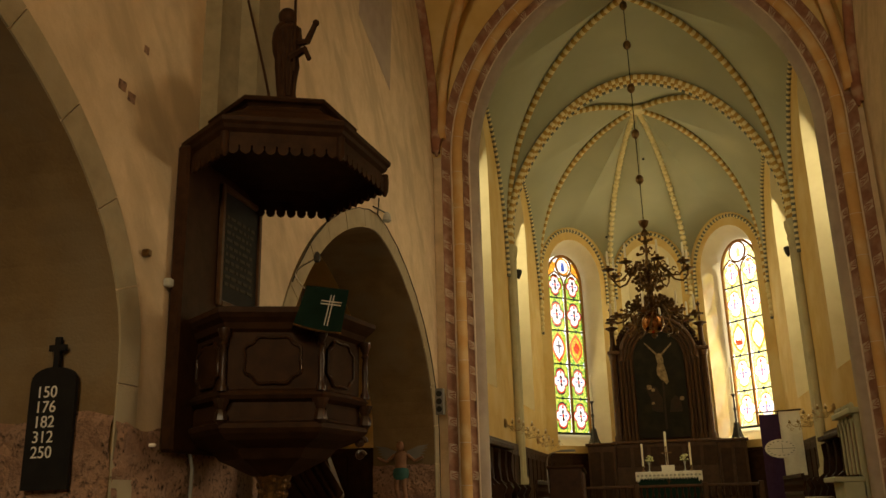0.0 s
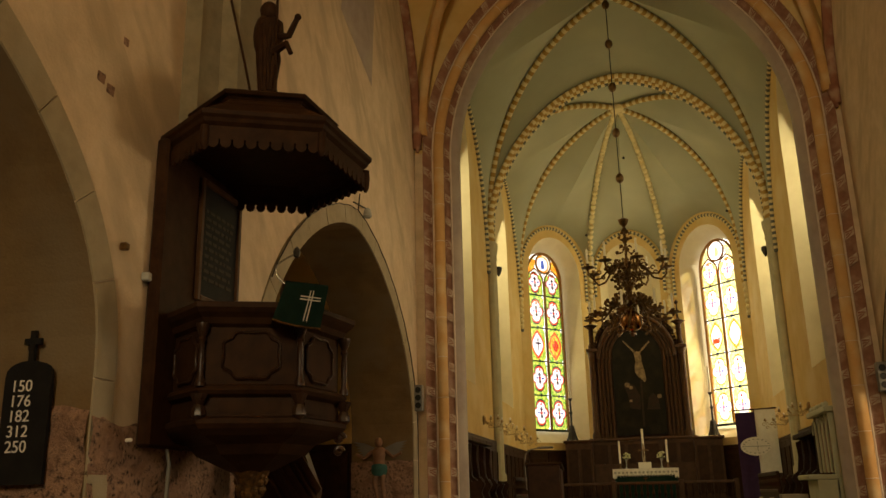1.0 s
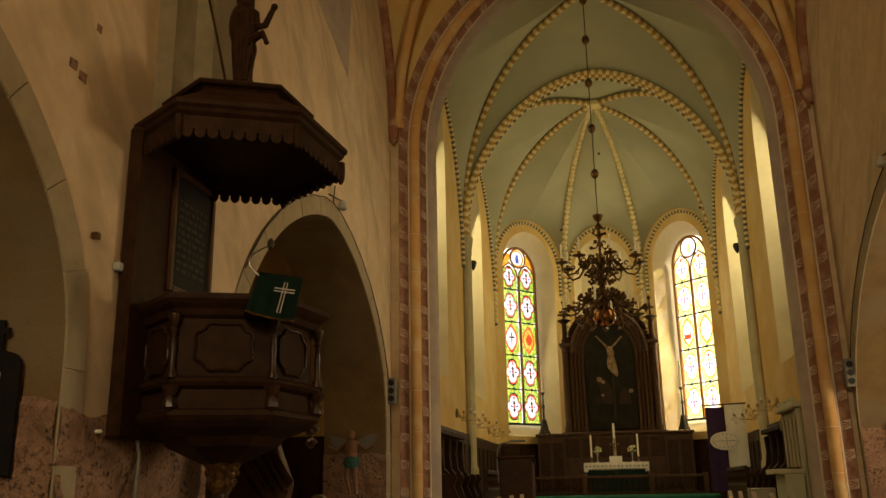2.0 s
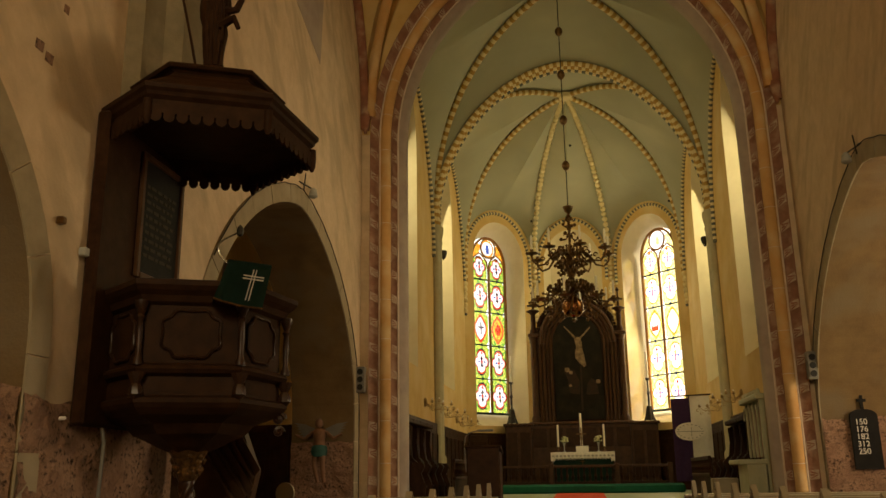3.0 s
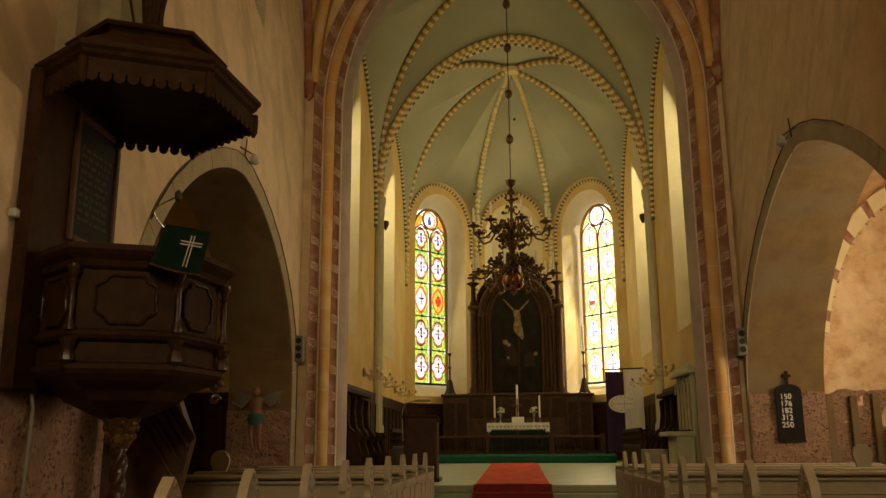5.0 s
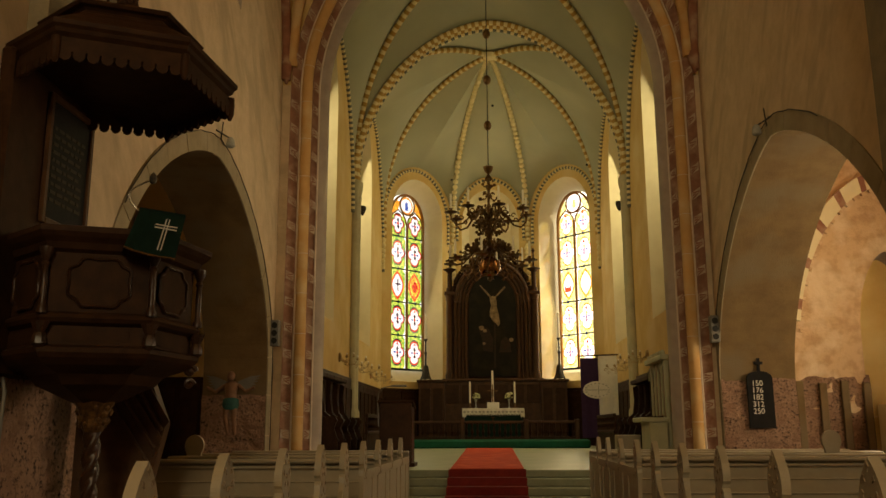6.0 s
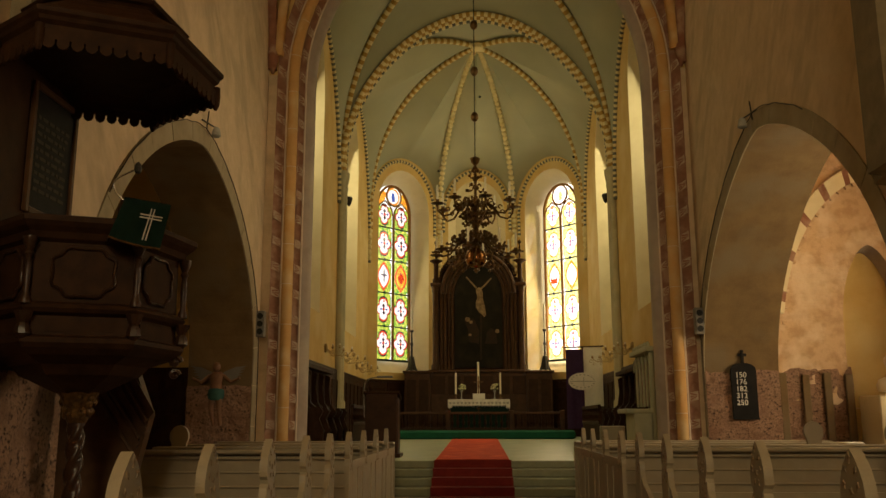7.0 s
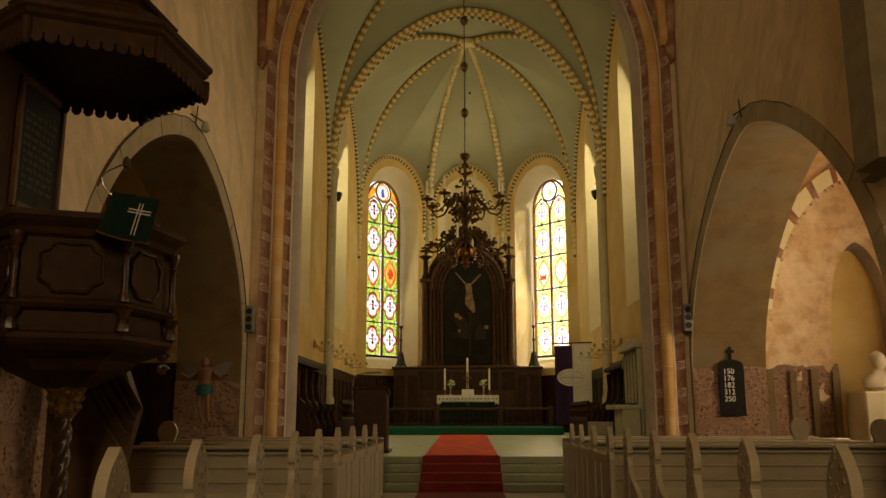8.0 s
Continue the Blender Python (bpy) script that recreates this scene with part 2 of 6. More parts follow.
def box(bm, x0, x1, y0, y1, z0, z1, m=None, bevel=0.0, slot=0):
    vs = [bm.verts.new(p) for p in ((x0, y0, z0), (x1, y0, z0), (x1, y1, z0), (x0, y1, z0), (x0, y0, z1), (x1, y0, z1), (x1, y1, z1), (x0, y1, z1))]
    fs = [bm.faces.new([vs[i] for i in q]) for q in ((3, 2, 1, 0), (4, 5, 6, 7), (0, 1, 5, 4), (1, 2, 6, 5), (2, 3, 7, 6), (3, 0, 4, 7))]
    for f in fs:
        f.material_index = slot
    if bevel:
        es = list({e for f in fs for e in f.edges})
        r = bmesh.ops.bevel(bm, geom=es, offset=bevel, segments=1, affect="EDGES")
        vs = list({v for f in r["faces"] for v in f.verts} | {v for v in vs if v.is_valid})
    if m is not None:
        for v in vs:
            v.co = m @ v.co
    return vs


def prism(bm, outline, m, depth, slot=0):
    """A flat outline (u, v) drawn in the plane of m, given depth along m's third axis."""
    a = [bm.verts.new(m @ Vector((u, v, 0))) for u, v in outline]
    b = [bm.verts.new(m @ Vector((u, v, depth))) for u, v in outline]
    n = len(a)
    fs = [bm.faces.new(a[::-1]), bm.faces.new(b)] + [bm.faces.new((a[i], a[(i + 1) % n], b[(i + 1) % n], b[i])) for i in range(n)]
    for f in fs:
        f.material_index = slot


def lathe(bm, profile, x, y, z, seg=16, phase=0.0, sx=1.0, sy=1.0, slot=0):
    """Turned body: profile of (radius, height) round a vertical axis at x, y, z."""
    rings = []
    for r, h in profile:
        rings.append([bm.verts.new((x + sx * r * math.cos(2 * math.pi * (k / seg) + phase), y + sy * r * math.sin(2 * math.pi * (k / seg) + phase), z + h)) for k in range(seg)])
    for a, b in zip(rings, rings[1:]):
        for k in range(seg):
            f = bm.faces.new((a[k], a[(k + 1) % seg], b[(k + 1) % seg], b[k]))
            f.material_index = slot
    for ring in (rings[0][::-1], rings[-1]):
        f = bm.faces.new(ring)
        f.material_index = slot


def tube(bm, pts, r, seg=8, slot=0, taper=1.0, slots=None):
    """A rod along points; taper: the end's radius against the start's; slots: material of each stretch."""
    pts = [Vector(p) for p in pts]
    rings = []
    n = len(pts)
    side = None
    for i, p in enumerate(pts):
        d = (pts[min(i + 1, n - 1)] - pts[max(i - 1, 0)]).normalized()
        if side is None:
            side = d.cross(Vector((0, 0, 1)) if abs(d.z) < 0.9 else Vector((1, 0, 0))).normalized()
        side = (side - d * side.dot(d)).normalized()
        other = d.cross(side)
        rr = r * (1 + (taper - 1) * i / max(n - 1, 1))
        rings.append([bm.verts.new(p + side * rr * math.cos(2 * math.pi * k / seg) + other * rr * math.sin(2 * math.pi * k / seg)) for k in range(seg)])
    for i, (a, b) in enumerate(zip(rings, rings[1:])):
        for k in range(seg):
            f = bm.faces.new((a[k], a[(k + 1) % seg], b[(k + 1) % seg], b[k]))
            f.material_index = slots[i] if slots else slot
    bm.faces.new(rings[0][::-1]).material_index = slots[0] if slots else slot
    bm.faces.new(rings[-1]).material_index = slots[-1] if slots else slot


def ball(bm, x, y, z, r, seg=12, rings=8, sz=1.0, slot=0):
    lathe(bm, [(max(r * math.sin(math.pi * i / rings), 0.0015), -r * sz * math.cos(math.pi * i / rings)) for i in range(rings + 1)], x, y, z, seg, slot=slot)


def arch_z(o, w, zs, h, q):
    """Height of a pointed arch at offset o from its middle: half width w, springing zs, rise h."""
    return zs + h * math.sqrt(max(0.0, 1 - min(1.0, abs(o) / w) ** (1 / q)))


def arch_path(w, zs, h, q, n=18, foot=None):
    """Points (offset, height) along an arch from one foot over the crown to the other."""
    right = [(w * (1 - math.sin(math.pi / 2 * i / n) ** 2) ** q, zs + h * math.sin(math.pi / 2 * i / n)) for i in range(n + 1)]
    pts = [(-o, z) for o, z in right] + right[-2::-1]
    if foot is not None:
        pts = [(-w, foot)] + pts + [(w, foot)]
    return pts


def arch_wall(bm, m, u0, u1, z0, z1, depth, openings, n=12):
    """A wall in local (u, depth, z) laid out by m, with arched openings through it.
    opening: middle, half width, springing, rise, exponent, sill (or None), half width at the back, sill at the back.
    Slot 0: faces; slot 1: reveals."""
    def put(pts, slot=0):
        f = bm.faces.new([bm.verts.new(m @ Vector(p)) for p in pts])
        f.material_index = slot

    def quad(ua, ub, za, zb, zc, zd, w):
        put(((ua, w, za), (ub, w, zb), (ub, w, zc), (ua, w, zd)))

    for back in (0, 1):
        w, u = back * depth, u0
        for c, hw, zs, h, q, sill, hb, sb in sorted(openings):
            a = hb if back else hw
            rise = h * (a / hw)
            s = (sb if back else sill) if sill is not None else z0
            quad(u, c - a, z0, z0, z1, z1, w)
            if sill is not None:
                quad(c - a, c + a, z0, z0, s, s, w)
            for i in range(2 * n):
                ua, ub = (c - a * math.cos(math.pi * k / (2 * n)) for k in (i, i + 1))
                quad(ua, ub, arch_z(ua - c, a, zs, rise, q), arch_z(ub - c, a, zs, rise, q), z1, z1, w)
            u = c + a
        quad(u, u1, z0, z0, z1, z1, w)
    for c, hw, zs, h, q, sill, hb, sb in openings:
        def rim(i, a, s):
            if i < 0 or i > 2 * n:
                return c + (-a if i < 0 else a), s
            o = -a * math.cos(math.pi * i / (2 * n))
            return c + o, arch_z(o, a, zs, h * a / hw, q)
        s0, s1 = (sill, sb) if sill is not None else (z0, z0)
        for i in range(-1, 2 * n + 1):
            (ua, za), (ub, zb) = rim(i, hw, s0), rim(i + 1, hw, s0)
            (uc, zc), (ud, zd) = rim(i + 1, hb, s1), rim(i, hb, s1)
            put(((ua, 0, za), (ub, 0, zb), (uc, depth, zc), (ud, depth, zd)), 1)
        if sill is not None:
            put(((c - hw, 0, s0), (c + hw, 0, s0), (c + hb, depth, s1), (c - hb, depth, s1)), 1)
    put(((u0, 0, z1), (u1, 0, z1), (u1, depth, z1), (u0, depth, z1)))
    put(((u0, 0, z0), (u0, depth, z0), (u0, depth, z1), (u0, 0, z1)))
    put(((u1, 0, z0), (u1, depth, z0), (u1, depth, z1), (u1, 0, z1)))


def plane_frame(origin, u, w):
    """Local axes: u along a wall, w into its depth, z up."""
    u, w, o = Vector((*u, 0)).normalized(), Vector((*w, 0)).normalized(), Vector(origin)
    return Matrix(((u.x, w.x, 0, o.x), (u.y, w.y, 0, o.y), (0, 0, 1, o.z), (0, 0, 0, 1)))


def upright(origin, u, w):
    """Axes for prism(): first along u, second up, third along w."""
    u, w, o = Vector((*u, 0)).normalized(), Vector((*w, 0)).normalized(), Vector(origin)
    return Matrix(((u.x, 0, w.x, o.x), (u.y, 0, w.y, o.y), (0, 1, 0, o.z), (0, 0, 0, 1)))


# ---- plan ----
NX, EAST, EASTB = 3.31, 13.0, 13.45     # nave half width, nave's east wall
CX, TRANS = 3.0, 18.4                   # chancel half width, transverse arch
AX, AY, BX, BY = 3.0, 23.4, 1.13, 25.5  # corners of the apse
# arcade arches: middle, half width, springing, rise, exponent
ARC_NE = (9.95, 2.72, 1.9, 2.42, 0.63)
ARC_NW = (1.95, 2.85, 1.9, 2.20, 0.63)
ARC_SE = (9.85, 3.05, 1.6, 2.80, 0.70)
ARC_SW = (1.99, 2.66, 1.9, 2.42, 0.63)
THICK = {-1: 0.95, 1: 1.06}             # thickness of the north and south arcade walls

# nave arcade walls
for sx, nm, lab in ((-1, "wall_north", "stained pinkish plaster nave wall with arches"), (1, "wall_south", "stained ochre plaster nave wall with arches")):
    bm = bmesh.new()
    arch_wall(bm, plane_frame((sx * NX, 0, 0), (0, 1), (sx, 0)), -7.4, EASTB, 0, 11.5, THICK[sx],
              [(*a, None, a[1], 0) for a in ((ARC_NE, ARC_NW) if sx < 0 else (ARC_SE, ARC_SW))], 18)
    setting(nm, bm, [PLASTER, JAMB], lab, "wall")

# nave's east wall with the chancel arch
W0, ZS, ARCH_X, OFFC = 2.62, 6.4, 0.03, 0.70  # chancel arch: half width, springing, middle, offset of its two centres
NICHE = (5.86, 0.46, 2.4, 1.22, 0.62)


def chancel_path(r, n=26):
    """The two-centred chancel arch, r outside its inner edge: up one jamb, over the point and down."""
    rad = W0 + OFFC + r
    top = math.acos(OFFC / rad)
    right = [(-OFFC + rad * math.cos(top * i / n), ZS + rad * math.sin(top * i / n)) for i in range(n + 1)]
    pts = [(W0 + r, 0.0)] + right
    return [(ARCH_X - o, z) for o, z in pts] + [(ARCH_X + o, z) for o, z in pts[-2::-1]]


bm = bmesh.new()
rise = math.sqrt((W0 + 0.5 + OFFC) ** 2 - OFFC ** 2)
arch_wall(bm, plane_frame((0, EAST, 0), (1, 0), (0, 1)), -7.5, 7.5, 0, 11.8, EASTB - EAST,
          [(ARCH_X, W0 + 0.5, ZS, rise, 0.61, None, W0 + 0.2, 0), (*NICHE, 1.2, NICHE[1] - 0.04, 1.2)], 18)
setting("wall_east", bm, [OCHRE, GREYPAINT], "ochre plaster wall around the chancel arch", "wall")

# moulded orders of the chancel arch
arch = thing("chancel_arch", (0, EAST, 0), "painted stone chancel arch with brown and ochre mouldings", "arch", kind="structure")


def sweep_arch(name, section, material, label=""):
    """A moulding whose section (outward, depth) runs up one jamb, over the arch and down."""
    bm = bmesh.new()
    rings = []
    cols = [chancel_path(r) for r, _ in section]
    for i in range(len(cols[0])):
        rings.append([bm.verts.new((cols[k][i][0], section[k][1], cols[k][i][1])) for k in range(len(section))])
    n = len(section)
    for a, b in zip(rings, rings[1:]):
        for k in range(n):
            bm.faces.new((a[k], a[(k + 1) % n], b[(k + 1) % n], b[k]))
    return smooth(part(name, bm, material, arch, label), 50)


def ring_section(r, y, rad, n=10):
    return [(r + rad * math.cos(2 * math.pi * k / n), y + rad * math.sin(2 * math.pi * k / n)) for k in range(n)]


sweep_arch("inner_order", [(0.03, 13.24), (0.06, 13.19), (0.14, 13.16), (0.22, 13.24), (0.22, 13.40), (0.03, 13.40), (0.02, 13.3)], GREYPAINT, "grey painted inner order")
sweep_arch("hollow_band", [(0.14, 13.14), (0.18, 13.145), (0.225, 13.12), (0.25, 13.06), (0.34, 13.2), (0.2, 13.26)], ARCHBAND, "faded red painted hollow band")
sweep_arch("roll", ring_section(0.325, 13.02, 0.086, 12), ROLL, "ochre roll moulding")
sweep_arch("hollow_band", [(0.41, 13.0), (0.46, 13.01), (0.52, 12.98), (0.57, 12.93), (0.6, 13.06), (0.45, 13.1)], ARCHBAND, "faded red painted outer band")
sweep_arch("edge_bead", ring_section(0.145, 13.135, 0.014, 6), PALELINE, "pale painted bead")
sweep_arch("edge_bead", ring_section(0.415, 12.985, 0.015, 6), PALELINE, "pale painted bead")


def triangles_on_band(r0, y0, r1, y1, flip):
    """Pale leaf-like triangles painted in relief along a hollow band."""
    bm = bmesh.new()
    inner, outer = chancel_path(r0, 40), chancel_path(r1, 40)

    def along(path, s):
        tot = 0
        for (a, b), (c, d) in zip(path, path[1:]):
            L = math.hypot(c - a, d - b)
            if tot + L >= s:
                f = (s - tot) / L
                return a + (c - a) * f, b + (d - b) * f
            tot += L
        return path[-1]

    li = sum(math.dist(a, b) for a, b in zip(inner, inner[1:]))
    lo = sum(math.dist(a, b) for a, b in zip(outer, outer[1:]))
    n = round(li / 0.39)
    dark = bmesh.new()

    def spot(s, w, lift):
        (ax, az), (bx, bz) = along(inner, s * li), along(outer, s * lo)
        return Vector((ax + (bx - ax) * w, y0 + (y1 - y0) * w - lift, az + (bz - az) * w))

    g = 0.062 / li
    for i in range(n):
        s = (i + 0.5) / n
        bm.faces.new([bm.verts.new(spot(s + ds, w, 0.017)) for ds, w in ((-g, 0.06), (g, 0.06), (g, 0.94), (-g, 0.94))])
        tip, foot = (0.2, 0.86) if flip else (0.8, 0.14)
        for e in (-1, 1):
            dark.faces.new([dark.verts.new(spot(s + ds * e, w, 0.020)) for ds, w in ((0.0, tip), (g * 0.22, tip), (g * 0.95, foot), (g * 0.5, foot))])
        dark.faces.new([dark.verts.new(spot(s + ds, w, 0.020)) for ds, w in ((-g * 0.12, 0.5), (g * 0.12, 0.5), (g * 0.2, foot), (-g * 0.2, foot))])
    tagged(part("painted_squares", bm, FADEDPALE, arch, "row of pale painted squares"), kind="stuff")
    tagged(part("painted_leaves", dark, BROWNBAND, arch, "dark painted leaf marks"), kind="stuff")


triangles_on_band(0.15, 13.14, 0.24, 13.075, True)
triangles_on_band(0.43, 12.995, 0.56, 12.935, False)
# pale joints across the roll and the inner order
path = chancel_path(0.325, 60)
run = 0.0
for (a, b), (c, d) in zip(path, path[1:]):
    L = math.hypot(c - a, d - b)
    first = -(-run // 0.62) * 0.62
    while first < run + L:
        f = (first - run) / L
        x, z = a + (c - a) * f, b + (d - b) * f
        tx, tz = (c - a) / L, (d - b) / L
        bm = bmesh.new()
        tube(bm, [(x + 0.088 * math.cos(t) * -tz, 13.02 + 0.088 * math.sin(t), z + 0.088 * math.cos(t) * tx) for t in [math.pi + math.pi * k / 10 for k in range(11)]], 0.0045, 4)
        part("roll_joint", bm, PALELINE, arch)
        first += 0.62
    run += L


# plain plaster between the arch and the nave walls
for sx in (-1, 1):
    x0, x1 = sorted((sx * (NX - 0.002), ARCH_X + sx * (W0 + 0.55)))
    bm = bmesh.new()
    box(bm, x0, x1, EAST - 0.012, EAST + 0.02, 0, 6.5)
    setting("plaster_strip", bm, PLASTER, "narrow strip of stained plaster beside the chancel arch", "wall facing")


# ---- chancel: walls, windows, vault ----
def side_wall_windows():
    return [(15.1, 1.15, 7.3, 1.55, 0.55, 3.05, 0.75, 3.35), (20.1, 1.1, 7.1, 1.5, 0.55, 3.05, 0.75, 3.35)]


for sx, nm in ((-1, "wall_chancel_north"), (1, "wall_chancel_south")):
    bm = bmesh.new()
    arch_wall(bm, plane_frame((sx * CX, 0, 0), (0, 1), (sx, 0)), EASTB, AY, 0, 11, 0.7, side_wall_windows())
    setting(nm, bm, [OCHRE, REVEAL], "ochre limewashed chancel wall with deep pale window reveals", "wall")
APSE = []
for sx, nm in ((-1, "wall_apse_north"), (1, "wall_apse_south")):
    A, B = Vector((sx * AX, AY, 0)), Vector((sx * BX, BY, 0))
    u = (B - A).normalized()
    w = Vector((sx * u.y, abs(u.x), 0))
    fr = plane_frame(A, (u.x, u.y), (w.x, w.y))
    APSE.append((sx, fr, u, w))
    bm = bmesh.new()
    arch_wall(bm, fr, 0, (B - A).length, 0, 11, 0.6, [(1.36, 1.0, 7.1, 1.12, 0.5, 2.35, 0.70, 2.7)], 14)
    setting(nm, bm, [OCHRE, REVEAL], "ochre limewashed apse wall with a deep window reveal", "wall")
bm = bmesh.new()
arch_wall(bm, plane_frame((-BX, BY, 0), (1, 0), (0, 1)), 0, 2 * BX, 0, 11, 0.5, [(BX, 0.86, 7.1, 1.1, 0.5, 2.6, 0.6, 2.9)], 12)
setting("wall_apse_east", bm, [OCHRE, REVEAL], "ochre limewashed east wall of the apse", "wall")
bm = bmesh.new()
box(bm, -0.7, 0.7, BY + 0.42, BY + 0.47, 2.5, 8.4)
setting("window_blocking", bm, REVEAL, "plastered blocking of the east window", "wall")


def rib_curve(c, b, n=20, q=0.5, stilt=0.0):
    """From a corner c up to a boss b: straight in plan, a quarter of a pointed arch in height, on an upright foot of height stilt."""
    c, b = Vector(c), Vector(b)
    pts = [c + Vector((0, 0, stilt * i / 4)) for i in range(4)] if stilt else []
    base = c.z + stilt
    for i in range(n + 1):
        a = math.pi / 2 * i / n
        f = 1 - (1 - math.sin(a) ** 2) ** q
        pts.append(Vector((c.x + (b.x - c.x) * f, c.y + (b.y - c.y) * f, base + (b.z - base) * math.sin(a))))
    return pts


def web(bm, c1, c2, boss, crown, q=0.5, stilt=0.0, foot1=None, foot2=None, qw=0.52, stiltw=0.0):
    """Vault cell between two ribs and the wall arch whose crown is given; foot1, foot2: where the wall arch springs."""
    for c, foot in ((c1, foot1 or c1), (c2, foot2 or c2)):
        qr, st = (q, stilt) if isinstance(q, float) else (q[c], stilt[c])
        r, a = rib_curve(c, boss, 20, qr, st or 0.001), rib_curve(foot, crown, 20, qw, stiltw or 0.001)
        k = 6
        grid = [[bm.verts.new(p.lerp(w, j / k)) for j in range(k + 1)] for p, w in zip(r, a)]
        for g, h in zip(grid, grid[1:]):
            for j in range(k):
                bm.faces.new([g[j], g[j + 1], h[j + 1], h[j]])


ZC = 6.35
BOSS1, BOSS2, TCROWN = (0.03, 15.6, 10.64), (0.05, 20.5, 10.40), (0.03, TRANS, 10.16)
S1, S2 = (-CX, TRANS, ZC), (CX, TRANS, ZC)
F1, F2 = (-CX, EASTB, ZC), (CX, EASTB, ZC)
A1, A2, B1, B2 = (-AX, AY, ZC), (AX, AY, ZC), (-BX, BY, ZC), (BX, BY, ZC)
# exponent and upright foot of each rib, by its corner
FRONT_Q, FRONT_ST = dict.fromkeys((F1, F2, S1, S2), 0.47), dict.fromkeys((F1, F2, S1, S2), 0.75)
APSE_Q, APSE_ST = {S1: 0.42, S2: 0.42, A1: 0.47, A2: 0.47, B1: 0.57, B2: 0.57}, {S1: 0.7, S2: 0.7, A1: 0.9, A2: 0.9, B1: 0.6, B2: 0.6}
bm = bmesh.new()
web(bm, F1, F2, BOSS1, (0, EASTB, 10.3), FRONT_Q, FRONT_ST)
web(bm, S1, S2, BOSS1, TCROWN, FRONT_Q, FRONT_ST, qw=0.56)
web(bm, S1, S2, BOSS2, TCROWN, APSE_Q, APSE_ST, qw=0.56)
for sx, f, t, a, b in ((-1, F1, S1, A1, B1), (1, F2, S2, A2, B2)):
    x = sx * CX
    web(bm, f, t, BOSS1, (x, 15.7, 9.0), FRONT_Q, FRONT_ST, (x, EASTB + 0.1, 5.7), (x, TRANS - 0.33, 5.7), 0.6)
    web(bm, t, a, BOSS2, (x, 20.9, 9.0), APSE_Q, APSE_ST, (x, TRANS + 0.33, 5.7), (x, AY, 5.35), 0.58)
    web(bm, a, b, BOSS2, (sx * (AX + BX) / 2, (AY + BY) / 2, 8.6), APSE_Q, APSE_ST, qw=0.5, stiltw=0.65)
web(bm, B1, B2, BOSS2, (0, BY, 8.6), APSE_Q, APSE_ST, qw=0.5, stiltw=0.65)
bmesh.ops.remove_doubles(bm, verts=bm.verts, dist=0.002)
ob = setting("ceiling_chancel", bm, VAULT, "grey-green limewashed rib vault of the chancel", "vault")
smooth(ob, 25)


def rib(name, pts, r, label, mats=None, parent=None, block=2):
    """A painted rib in alternating blocks along a curve."""
    n = len(pts) - 1
    bm = bmesh.new()
    tube(bm, pts, r, 8, slots=[(i // block) % 2 for i in range(n)])
    return smooth(part(name, bm, mats or [RIBA, RIBB], parent, label), 60)


def resample(pts, step):
    out, left = [pts[0]], step
    for a, b in zip(pts, pts[1:]):
        d = (b - a).length
        while d >= left:
            a = a.lerp(b, left / d)
            out.append(a)
            d = (b - a).length
            left = step
        left -= d
    return out + [pts[-1]]


ribs = thing("vault_ribs", (0, 20.5, 6.35), "painted ochre and cream vault ribs", "vault rib", kind="structure")
DOWN = Vector((0, 0, -0.085))
for c, b in ((S1, BOSS1), (S2, BOSS1), (F1, BOSS1), (F2, BOSS1), (S1, BOSS2), (S2, BOSS2), (A1, BOSS2), (A2, BOSS2)):
    q, st = (FRONT_Q, FRONT_ST) if b is BOSS1 else (APSE_Q, APSE_ST)
    inward = Vector((b[0] - c[0], b[1] - c[1], 0)).normalized() * 0.075
    rib("rib", [p + DOWN + inward for p in resample(rib_curve(c, b, 40, q[c], st[c]), 0.095)], 0.066, "", parent=ribs, block=1)
for c in (B1, B2):
    bm = bmesh.new()
    for p in resample(rib_curve(c, BOSS2, 40, APSE_Q[c], APSE_ST[c]), 0.165):
        ball(bm, p.x, p.y - 0.075, p.z - 0.08, 0.082, 8, 6, 0.95)
    smooth(part("beaded_rib", bm, RIBB, ribs, "rib painted as a string of beads"), 60)
for c in (S1, S2):
    for dy, m in ((-0.10, [RIBA, RIBB]), (0.02, [RIBB, RIBA]), (0.13, [RIBC, RIBB])):
        rib("transverse_rib", [p + Vector((0, dy, -0.06 - dy * 0.2)) for p in resample(rib_curve(c, TCROWN, 40, 0.56), 0.085)], 0.060, "", m, ribs, 1)
bm = bmesh.new()
lathe(bm, [(0.05, -0.16), (0.16, -0.12), (0.2, -0.03), (0.12, 0.05)], 0.05, 20.5, 10.36, 12)
smooth(part("boss", bm, RIBB, ribs, "cream painted vault boss"))


def scallop(name, pts, r, parent):
    """Scalloped grey border along the edge of a wall arch."""
    rib(name, resample(pts, 0.06), r, "scalloped grey border", [RIBC, RIBB], parent, 1)


for sx in (-1, 1):
    for y0, z0, crown, q in ((EASTB + 0.1, 5.7, 15.7, 0.6), (TRANS - 0.33, 5.7, 15.7, 0.6), (TRANS + 0.33, 5.7, 20.9, 0.58), (AY, 5.35, 20.9, 0.58)):
        scallop("arch_border", [Vector((sx * (CX - 0.03), p.y, p.z - 0.03)) for p in rib_curve((CX, y0, z0), (CX, crown, 9.0), 40, q)], 0.045, ribs)
for sx, fr, u, w in APSE:
    pts = [fr @ Vector((1.33 + o, -0.02, z)) for o, z in arch_path(1.26, 7.0, 1.48, 0.5, 30, 6.4)]
    scallop("arch_border", pts, 0.045, ribs)
